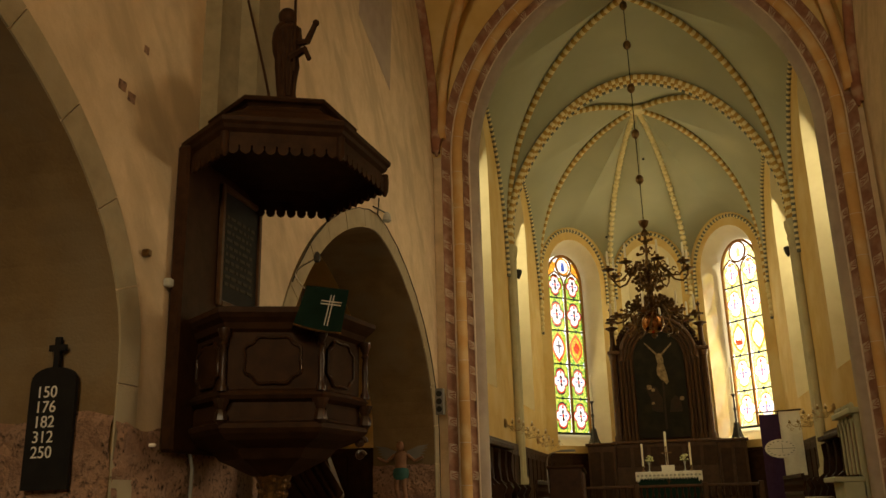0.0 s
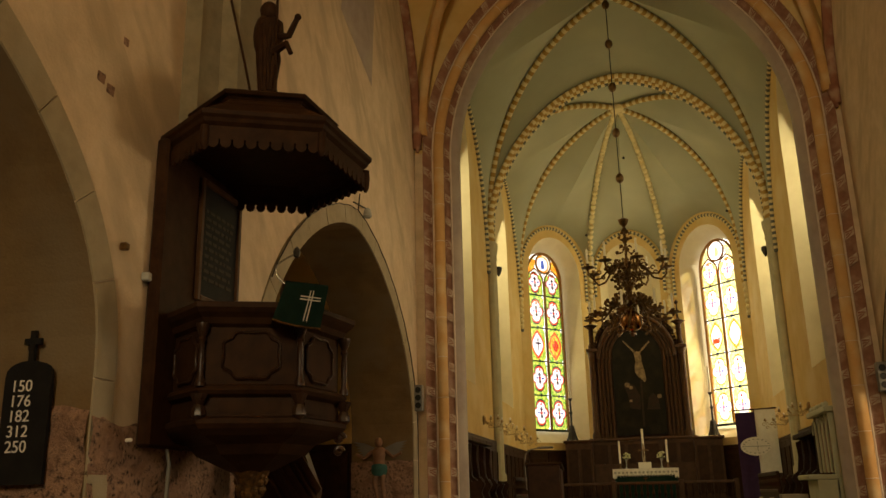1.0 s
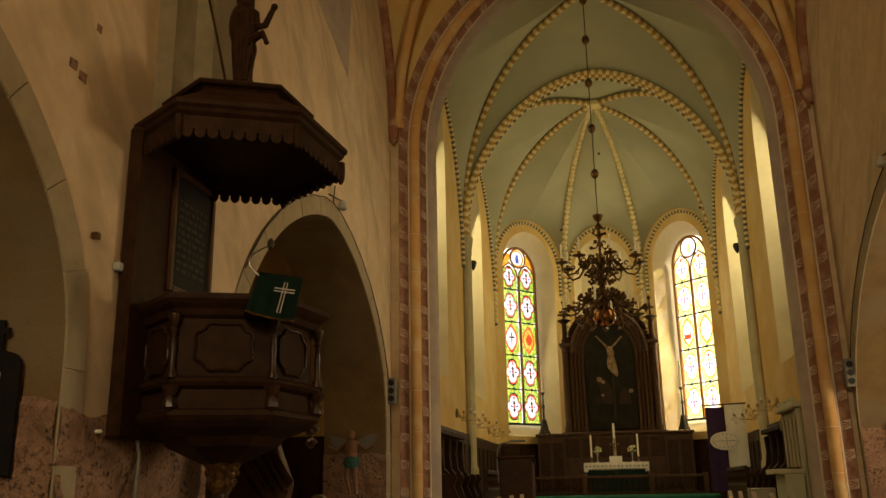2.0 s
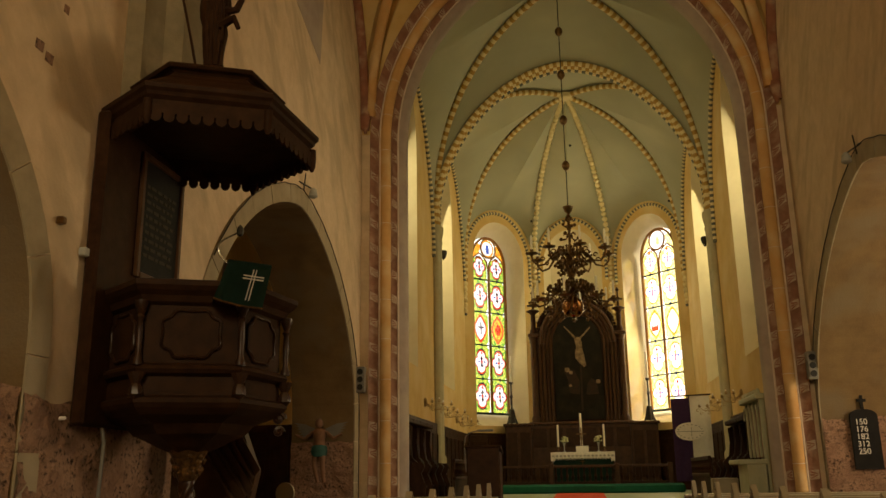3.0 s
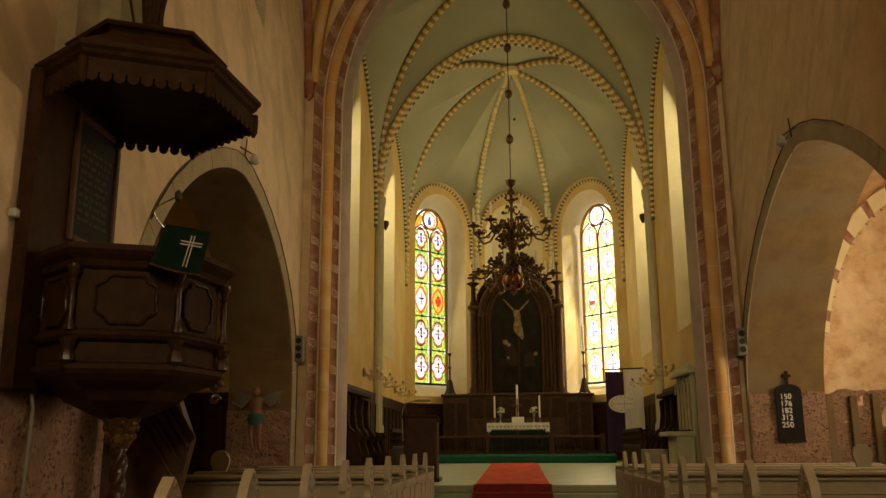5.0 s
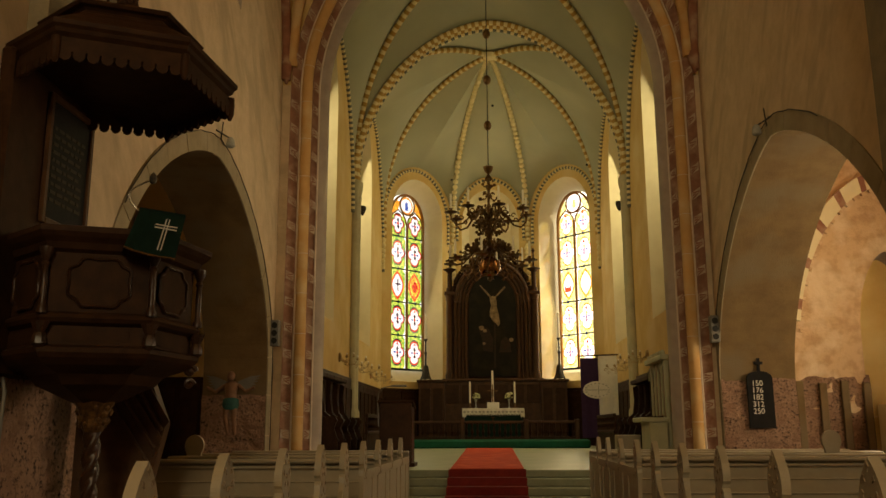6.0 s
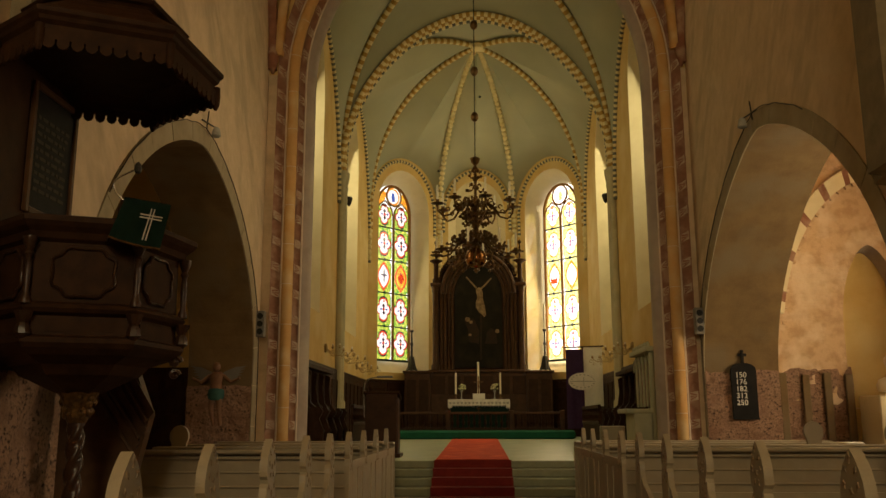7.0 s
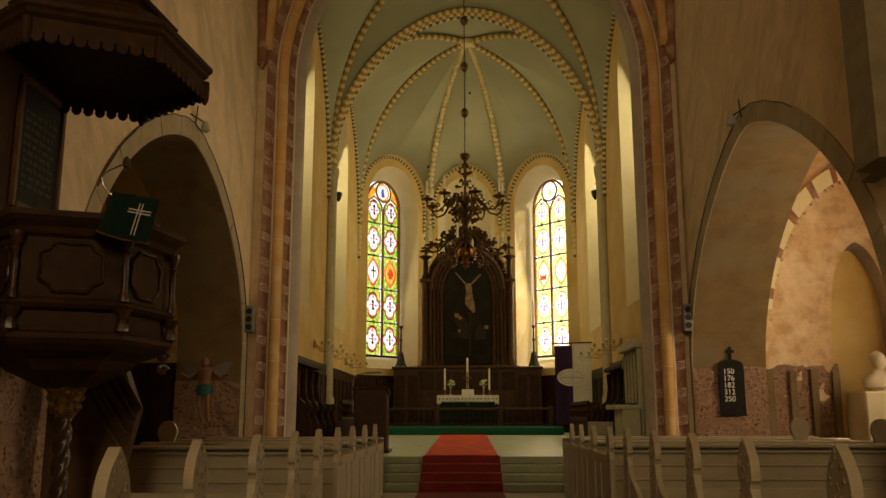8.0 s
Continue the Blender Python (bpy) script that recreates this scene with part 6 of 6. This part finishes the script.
# ---- chancel panelling, stalls ----
for sx in (-1, 1):
    wsc = thing("wainscot", (sx * 2.97, 18.5, 0.5), "dark oak wall panelling of the chancel", "panelling", kind="structure")
    y = 13.62
    while y < 23.2:
        bm = bmesh.new()
        x0, x1 = sorted((sx * 2.995, sx * 2.95))
        box(bm, x0, x1, y, y + 0.62, 0.45, 2.02, bevel=0.006)
        part("board", bm, STALLWOOD, wsc)
        bm = bmesh.new()
        x0, x1 = sorted((sx * 2.95, sx * 2.93))
        box(bm, x0, x1, y + 0.08, y + 0.54, 0.65, 1.88, bevel=0.008)
        part("panel", bm, DARKWOOD, wsc)
        y += 0.63
for sx, fr, u, w in APSE:
    wsc = thing("wainscot", fr @ Vector((1.4, 0, 0.5)), "dark oak wall panelling round the apse", "panelling", kind="structure")
    for i in range(4):
        bm = bmesh.new()
        box(bm, 0.02 + 0.69 * i, 0.69 + 0.69 * i, -0.06, -0.01, 0.5, 2.08, fr, 0.006)
        part("board", bm, STALLWOOD, wsc)
        bm = bmesh.new()
        box(bm, 0.1 + 0.69 * i, 0.61 + 0.69 * i, -0.085, -0.06, 0.8, 1.92, fr, 0.006)
        part("panel", bm, DARKWOOD, wsc)
    bm = bmesh.new()
    box(bm, 0.0, 2.78, -0.09, -0.01, 2.08, 2.15, fr, 0.008)
    part("top_rail", bm, STALLWOOD, wsc)


def stall(sx, y):
    """One choir stall: tall back, curved arms, seat, its back to the side wall."""
    x = sx * 2.9
    st = thing("choir_stall", (sx * 2.65, y, 0.46), "dark oak choir stall with a curved high arm", "choir stall", "chancel stalls")

    def sb(name, xa, xb, y0, y1, z0, z1):
        bm = bmesh.new()
        a, b = sorted((sx * xa, sx * xb))
        box(bm, a, b, y0, y1, z0, z1, bevel=0.01)
        return part(name, bm, DARKWOOD, st)

    sb("back", 2.93, 2.87, y, y + 0.62, 0.46, 1.92)
    sb("seat", 2.88, 2.5, y + 0.04, y + 0.58, 0.86, 0.9)
    sb("crest_rail", 2.95, 2.74, y - 0.02, y + 0.64, 1.9, 1.98)
    for yy in (y, y + 0.58):
        bm = bmesh.new()
        outline = [(0.0, 0.46), (0.45, 0.46), (0.47, 0.9), (0.40, 1.08), (0.46, 1.20), (0.40, 1.27), (0.26, 1.24), (0.14, 1.34), (0.10, 1.6), (0.12, 1.85), (0.0, 1.9)]
        prism(bm, outline, upright((x, yy, 0), (-sx, 0), (0, 1)), 0.04)
        part("arm", bm, DARKWOOD, st)


for i in range(4):
    stall(-1, 13.75 + 0.66 * i)
    stall(1, 15.0 + 0.66 * i)


def stall_front(sx, y0, y1, x, label):
    """Low grille of turned bars before the stalls."""
    g = thing("stall_desk", (sx * x, (y0 + y1) / 2, 0.46), label, "stall desk", "stall desks")
    a, b = sorted((sx * x, sx * (x + 0.05)))
    for nm, z0, z1 in (("top_rail", 1.25, 1.31), ("bottom_rail", 0.46, 0.56), ("middle_rail", 0.98, 1.03)):
        bm = bmesh.new()
        box(bm, a, b, y0, y1, z0, z1, bevel=0.008)
        part(nm, bm, STALLWOOD, g)
    bm = bmesh.new()
    box(bm, a + 0.015, b - 0.015, y0, y1, 0.52, 0.98)
    part("panel", bm, DARKWOOD, g)
    n = int((y1 - y0) / 0.12)
    for i in range(n + 1):
        yy = y0 + (y1 - y0) * i / n
        bm = bmesh.new()
        lathe(bm, [(0.022, 0), (0.014, 0.06), (0.026, 0.12), (0.014, 0.18), (0.02, 0.24)], (a + b) / 2, yy, 1.02, 8)
        part("baluster", bm, STALLWOOD, g)


stall_front(-1, 14.4, 16.2, 2.05, "dark turned-bar desk front before the stalls")
stall_front(1, 15.2, 17.6, 2.05, "brown turned-bar desk front before the stalls")
stall_front(-1, 16.9, 18.3, 1.95, "dark turned-bar desk front before the stalls")

# grey-green painted screen with tall slats
sc = thing("painted_screen", (2.75, 14.0, 0.45), "grey-green painted seat end with a tall slatted pointed screen", "screen")


def scb(name, x0, x1, y0, y1, z0, z1, m=SCREENGREEN, bevel=0.01):
    bm = bmesh.new()
    box(bm, x0, x1, y0, y1, z0, z1, bevel=bevel)
    return part(name, bm, m, sc)


scb("side_board", 2.66, 2.92, 13.72, 13.78, 0.46, 2.1)
scb("cornice", 2.60, 2.94, 13.64, 15.1, 2.1, 2.18)
scb("seat", 2.28, 2.7, 13.7, 14.6, 1.15, 1.22)
scb("lower_box", 2.40, 2.7, 13.72, 14.5, 0.45, 1.15)
scb("back_panel", 2.86, 2.92, 13.78, 15.05, 0.46, 2.1)
for i in range(5):
    y = 13.82 + 0.29 * i
    scb("slat", 2.68, 2.72, y, y + 0.045, 1.25, 2.1)
    bm = bmesh.new()
    tube(bm, [(2.70, y + 0.02 + a, z) for a, z in [(0.145 + o, zz) for o, zz in arch_path(0.13, 1.85, 0.2, 0.6, 5)]], 0.016, 5)
    part("pointed_head", bm, SCREENGREEN, sc)
scb("inner_panel", 2.76, 2.78, 13.82, 15.0, 1.25, 2.05, BROWNBAND)
for i in range(6):
    bm = bmesh.new()
    ball(bm, 2.66, 13.75 + 0.24 * i, 2.21, 0.035, 6, 5, 1.5)
    part("cresting", bm, SCREENGREEN, sc)

# lectern with a gooseneck lamp
lec = thing("lectern", (-1.6, 14.5, 0.45), "dark wooden lectern with a thin gooseneck lamp", "lectern")
for nm, q in (("front_panel", (-1.86, -1.34, 14.42, 14.47, 0.46, 1.48)), ("side_panel", (-1.38, -1.33, 14.47, 14.9, 0.46, 1.42)), ("side_panel", (-1.87, -1.82, 14.47, 14.9, 0.46, 1.42)), ("foot", (-1.92, -1.28, 14.36, 14.95, 0.455, 0.52))):
    bm = bmesh.new()
    box(bm, *q, bevel=0.01)
    part(nm, bm, STALLWOOD, lec)
bm = bmesh.new()
box(bm, -0.3, 0.3, -0.02, 0.45, -0.02, 0.02, Matrix.Translation((-1.6, 14.42, 1.5)) @ Matrix.Rotation(radians(-12), 4, "X"), 0.008)
part("book_rest", bm, DARKWOOD, lec)
bm = bmesh.new()
tube(bm, [(-1.88, 14.44, 1.1), (-1.9, 14.44, 1.5), (-1.88, 14.44, 1.66), (-1.8, 14.44, 1.73), (-1.66, 14.44, 1.76), (-1.5, 14.44, 1.76)], 0.010, 6)
part("gooseneck", bm, SPEAKERGREY, lec, "thin grey gooseneck")
bm = bmesh.new()
box(bm, -1.68, -1.42, 14.40, 14.48, 1.74, 1.775, bevel=0.008)
part("lamp_head", bm, SPEAKERGREY, lec, "slim grey lamp head")
box_bm = bmesh.new()
box(box_bm, 2.05, 2.45, 14.9, 15.15, 0.46, 0.95, bevel=0.01)
tagged(part("wooden_box", box_bm, PEW), "pale wooden box standing in the chancel", "box")

# banner on a stand
ban = thing("banner", (2.45, 20.5, 0.53), "purple and white cloth banner on a stand with an oval badge", "banner")


def hanging(name, x0, x1, z0, z1, y, material, label):
    bm = bmesh.new()
    n = 14
    cols = []
    for i in range(n + 1):
        f = i / n
        cols.append([bm.verts.new((x0 + (x1 - x0) * f, y + 0.02 * math.sin(f * 11 + z * 1.5) * (z1 - z) / (z1 - z0), z)) for z in (z1, z1 - 0.3, z0 + 0.5, z0)])
    for a, b in zip(cols, cols[1:]):
        for j in range(3):
            bm.faces.new((a[j], b[j], b[j + 1], a[j + 1]))
    bmesh.ops.solidify(bm, geom=bm.faces[:], thickness=0.01)
    smooth(part(name, bm, material, ban, label), 50)


hanging("purple_cloth", 2.05, 2.46, 0.85, 2.67, 20.5, PURPLE, "dark purple cloth half")
hanging("white_cloth", 2.46, 2.90, 1.36, 2.72, 20.48, LINEN, "white cloth half")
bm = bmesh.new()
prism(bm, [(0.33 * math.cos(k * math.pi / 12), 0.2 * math.sin(k * math.pi / 12)) for k in range(24)], upright((2.42, 20.44, 1.93), (1, 0), (0, -1)), 0.01)
badge = part("oval_badge", bm, WHITEPAINT, ban, "white oval badge")
bm = bmesh.new()
m = upright((2.42, 20.43, 1.93), (1, 0), (0, -1))
prism(bm, [(-0.24, -0.008), (0.24, -0.008), (0.24, 0.008), (-0.24, 0.008)], m, 0.003)
prism(bm, [(0.02, -0.1), (0.035, -0.1), (0.035, 0.1), (0.02, 0.1)], m, 0.004)
for k in range(18):
    a = math.pi * 2 * k / 18
    c, s = 0.27 * math.cos(a), 0.15 * math.sin(a)
    prism(bm, [(c - 0.02, s - 0.01), (c + 0.02, s - 0.01), (c + 0.02, s + 0.01), (c - 0.02, s + 0.01)], m, 0.003)
part("badge_marks", bm, LACE, badge, "illegible grey badge lettering")
bm = bmesh.new()
tube(bm, [(2.46, 20.53, 0.53), (2.46, 20.53, 2.75)], 0.02, 8)
tube(bm, [(2.02, 20.53, 2.72), (2.94, 20.53, 2.75)], 0.016, 8)
lathe(bm, [(0.2, 0.53), (0.2, 0.57), (0.03, 0.6)], 2.46, 20.53, 0, 12)
part("stand", bm, STALLWOOD, ban)


# small round vent holes in the chancel vault
for x, y, z in ((-2.833, 17.692, 8.42), (-2.858, 22.693, 8.347), (2.933, 17.528, 8.433), (2.68, 23.0, 8.15), (0.117, 22.376, 9.695), (-1.122, 24.803, 8.328)):
    bm = bmesh.new()
    ball(bm, x, y, z, 0.035, 10, 6)
    tagged(part("vent_hole", bm, SPEAKERBLACK), "small dark round hole in the vault plaster", "vent hole", "vault holes", "structure")

# gilded wall sconces
def sconce(sx, y, z, n):
    s = thing("wall_sconce", (sx * 2.98, y, z), "tarnished gilt branched wall sconce with curled arms", "wall sconce", "chancel wall sconces")
    bm = bmesh.new()
    lathe(bm, [(0.01, -0.09), (0.035, -0.06), (0.045, 0), (0.035, 0.06), (0.01, 0.09)], sx * 2.98, y, z, 8)
    part("wall_plate", bm, SILVERGILT, s)
    for k in range(n):
        dx, dy = 0.14 + 0.12 * k, 0.16 * math.sin(k * 2.4)
        x, zz = sx * (2.98 - dx), z - 0.035 * k + 0.05 * (k % 2)
        bm = bmesh.new()
        tube(bm, [(sx * 2.97, y, z), (sx * (2.98 - dx * 0.4), y + dy * 0.3, zz - 0.09), (sx * (2.98 - dx * 0.85), y + dy * 0.8, zz - 0.07), (x, y + dy, zz)], 0.007, 6)
        for ox, cz, rr in ((-0.03, -0.07, 0.045), (0.03, -0.13, 0.035)):
            tube(bm, [(x + sx * ox + rr * math.cos(t) * (1 - t * 0.1), y + dy, zz + cz + rr * math.sin(t) * (1 - t * 0.1)) for t in [i * 0.6 for i in range(10)]], 0.006, 5)
        arm = part("arm", bm, SILVERGILT, s)
        bm = bmesh.new()
        lathe(bm, [(0.008, -0.01), (0.034, 0.012), (0.036, 0.02), (0.014, 0.025), (0.016, 0.05)], x, y + dy, zz, 8)
        part("candle_cup", bm, SILVERGILT, arm)
        bm = bmesh.new()
        lathe(bm, [(0.012, 0.045), (0.012, 0.085), (0.004, 0.09)], x, y + dy, zz, 6)
        part("candle_stub", bm, WAX, arm, "short cream candle stub")


for sx in (-1, 1):
    for y, z in ((16.9, 2.44), (18.9, 2.42), (21.3, 2.36)):
        sconce(sx, y, z, 4)

# ---- hymn boards ----
def words(name, text, size, m, material, parent):
    cu = bpy.data.curves.new(name, "FONT")
    cu.body, cu.size, cu.extrude, cu.align_x, cu.align_y = text, size * K, 0.002, "CENTER", "CENTER"
    ob = new(name, cu)
    cu.materials.append(material)
    ob.parent = parent
    mm = m.copy()
    mm.translation = m.translation * K - parent.location
    ob.matrix_local = mm
    return ob


def hymn_board(x0, x1, y, z0, z1, label, size=0.104):
    xm = (x0 + x1) / 2
    w = (x1 - x0) / 2
    hb = thing("hymn_board", (xm, y, z0), label, "hymn board", "hymn boards")
    bm = bmesh.new()
    out = [(-w, 0), (w, 0)] + [(w * math.cos(t), (z1 - z0) * 0.88 + w * 0.62 * math.sin(t) ** 0.8) for t in [math.pi * k / 10 for k in range(11)]]
    prism(bm, [(a, b) for a, b in out], upright((xm, y, z0), (1, 0), (0, -1)), 0.03)
    part("board", bm, BLACKBOARD, hb)
    bm = bmesh.new()
    t = z1 + 0.015
    prism(bm, [(-0.02, -0.02), (0.02, -0.02), (0.02, 0.10), (0.06, 0.10), (0.06, 0.14), (0.02, 0.14), (0.02, 0.19), (-0.02, 0.19), (-0.02, 0.14), (-0.06, 0.14), (-0.06, 0.10), (-0.02, 0.10)], upright((xm, y, t), (1, 0), (0, -1)), 0.025)
    part("cross_finial", bm, BLACKBOARD, hb)
    for i, num in enumerate(("150", "176", "182", "312", "250")):
        z = z0 + (z1 - z0) * (0.80 - 0.125 * i)
        ob = words("number", num, size, upright((xm - w * 0.22, y - 0.034, z), (1, 0), (0, -1)), WHITEPAINT, hb)


hymn_board(-3.88, -3.55, WJ - 0.045, 1.164, 1.907, "black hymn board with white numbers on the north jamb", 0.103)
hymn_board(3.657, 4.024, SJ - 0.045, 1.05, 1.838, "black hymn board with white numbers on the south jamb", 0.109)

# ---- loudspeakers, lamps, cables ----
for sx in (-1, 1):
    sp = thing("loudspeaker", (sx * 3.25, 12.86, 2.28), "slim grey column loudspeaker with three round drivers", "loudspeaker", "column loudspeakers")
    bm = bmesh.new()
    x0, x1 = sorted((sx * 3.30, sx * 3.17))
    box(bm, x0, x1, 12.72, 12.84, 2.27, 2.66, bevel=0.01)
    part("case", bm, SPEAKERGREY, sp)
    for k in range(3):
        bm = bmesh.new()
        n = 14
        prism(bm, [(0.045 * math.cos(2 * math.pi * i / n), 0.045 * math.sin(2 * math.pi * i / n)) for i in range(n)], upright((sx * 3.235, 12.715, 2.35 + 0.115 * k), (1, 0), (0, -1)), 0.01)
        part("driver", bm, SPEAKERBLACK, sp)
    yc = 9.98 if sx < 0 else 9.95
    fl = thing("floodlight", (sx * 3.25, yc, 4.6 + (0 if sx < 0 else -0.04)), "small grey floodlight on a wall bracket over the arch", "floodlight", "arch floodlights")
    bm = bmesh.new()
    tube(bm, [(sx * 3.3, yc - 0.15, 4.62), (sx * 3.24, yc + 0.3, 4.65)], 0.010, 6)
    tube(bm, [(sx * 3.29, yc, 4.55), (sx * 3.27, yc, 4.78)], 0.008, 6)
    part("bracket", bm, IRON, fl)
    bm = bmesh.new()
    lathe(bm, [(0.02, 0.08), (0.045, 0.05), (0.06, -0.03), (0.04, -0.05)], sx * 3.2, yc + 0.1, 4.53, 10)
    smooth(part("lamp_head", bm, LACE, fl, "grey lamp head"), 45)
    cb = bmesh.new()
    cc, w, zs, h, q = ARC_NE if sx < 0 else ARC_SE
    path = [(o, z) for o, z in arch_path(w + 0.215, zs, h + 0.23, q, 24, 0.0)]
    tube(cb, [(sx * 3.285, cc + o, z + 0.008 * math.sin(i * 2.3)) for i, (o, z) in enumerate(path) if o > -1.6 or sx < 0 and o > -2.6], 0.0065, 5)
    tagged(part("cable", cb, IRON), "dark electric cable clipped along the arch", "cable", "wall cables")
cb = bmesh.new()
tube(cb, [(-3.27, 5.55, 1.62), (-3.24, 5.57, 1.5), (-3.22, 5.62, 1.3), (-3.23, 5.6, 0.6), (-3.25, 5.6, 0.0)], 0.013, 6)
tagged(part("conduit", cb, SPEAKERGREY), "grey conduit running down the rubble wall", "conduit")
for nm, y, z, s, m, lab in (("switch_box", 5.27, 2.56, 0.03, LACE, "small pale junction box by the pulpit board"), ("paper_tag", 5.2, 1.44, 0.012, WHITEPAINT, "small white tag on the rubble wall"), ("wall_lamp", 4.98, 2.70, 0.025, BRONZE, "small dark wall spotlight on the plaster")):
    bm = bmesh.new()
    box(bm, -3.31, -3.255, y - s, y + s, z - s, z + s, bevel=0.008)
    tagged(part(nm, bm, m), lab, nm.replace("_", " "))
for y, z, w, h in ((4.60, 3.77, 0.045, 0.035), (4.71, 3.73, 0.045, 0.035), (4.84, 4.16, 0.03, 0.03)):
    bm = bmesh.new()
    prism(bm, [(-w, -h), (w * 0.8, -h * 1.1), (w, h), (-w * 0.9, h * 0.9)], upright((-3.312, y, z), (0, 1), (1, 0)), 0.006)
    tagged(part("exposed_brick", bm, RUBBLE), "small patch of exposed brick in the plaster", "brick patch", "plaster test patches", "structure")
bm = bmesh.new()
prism(bm, [(-0.9, -0.3), (0.4, -0.75), (0.55, 0.9), (-0.7, 1.1)], upright((-3.313, 10.2, 7.35), (0, 1), (1, 0)), 0.006)
tagged(part("grey_wall_patch", bm, GREYPAINT), "grey patch on the wall plaster", "plaster patch", kind="structure")

# ---- carved cherub and bust ----
bm = bmesh.new()
X, Y, Z = -3.80, NJ - 0.10, 0.98
lathe(bm, [(0.07, 0.42), (0.10, 0.5), (0.085, 0.6), (0.115, 0.72), (0.06, 0.77)], X, Y, Z, 12, 0, 1, 0.7)
ball(bm, X - 0.01, Y, Z + 0.84, 0.062, 10, 8, 1.2)
for s in (-1, 1):
    tube(bm, [(X + s * 0.10, Y, Z + 0.71), (X + s * 0.22, Y - 0.03, Z + 0.62), (X + s * 0.35, Y - 0.04, Z + 0.68)], 0.032, 7, taper=0.6)
    tube(bm, [(X + s * 0.05, Y, Z + 0.45), (X + s * 0.06, Y - 0.03, Z + 0.25), (X + s * 0.045 + 0.03, Y, Z + 0.0)], 0.055, 8, taper=0.5)
lathe(bm, [(0.10, 0.36), (0.125, 0.42), (0.12, 0.50), (0.09, 0.53)], X, Y, Z, 12, 0, 1, 0.75, slot=1)
for s in (-1, 1):
    for k in range(6):
        a = Vector((X + s * 0.08, Y + 0.05, Z + 0.74))
        b = Vector((X + s * (0.42 - 0.02 * k), Y + 0.06, Z + 0.86 - 0.045 * k))
        d = Vector((0, 0, 0.028))
        f = bm.faces.new([bm.verts.new(v) for v in (a + d, (a + b) / 2 + d * 1.4, b, (a + b) / 2 - d, a - d)])
        f.material_index = 2
tagged(smooth(part("winged_statue", bm, [SKIN, TEAL, SPEAKERGREY]), 50), "painted wooden winged child statue with a teal loincloth", "statue")
bm = bmesh.new()
X, Y, Z = 5.86, 12.6, 1.38
lathe(bm, [(0.12, 0), (0.12, 0.04), (0.22, 0.06), (0.24, 0.14), (0.20, 0.22), (0.085, 0.27), (0.075, 0.32)], X, Y, Z, 16, 0, 1, 0.7)
ball(bm, X, Y - 0.02, Z + 0.43, 0.10, 12, 10, 1.25)
ball(bm, X, Y + 0.03, Z + 0.48, 0.10, 10, 8)
tagged(smooth(part("plaster_bust", bm, MARBLE), 60), "white plaster bust standing on the aisle plinth", "bust")
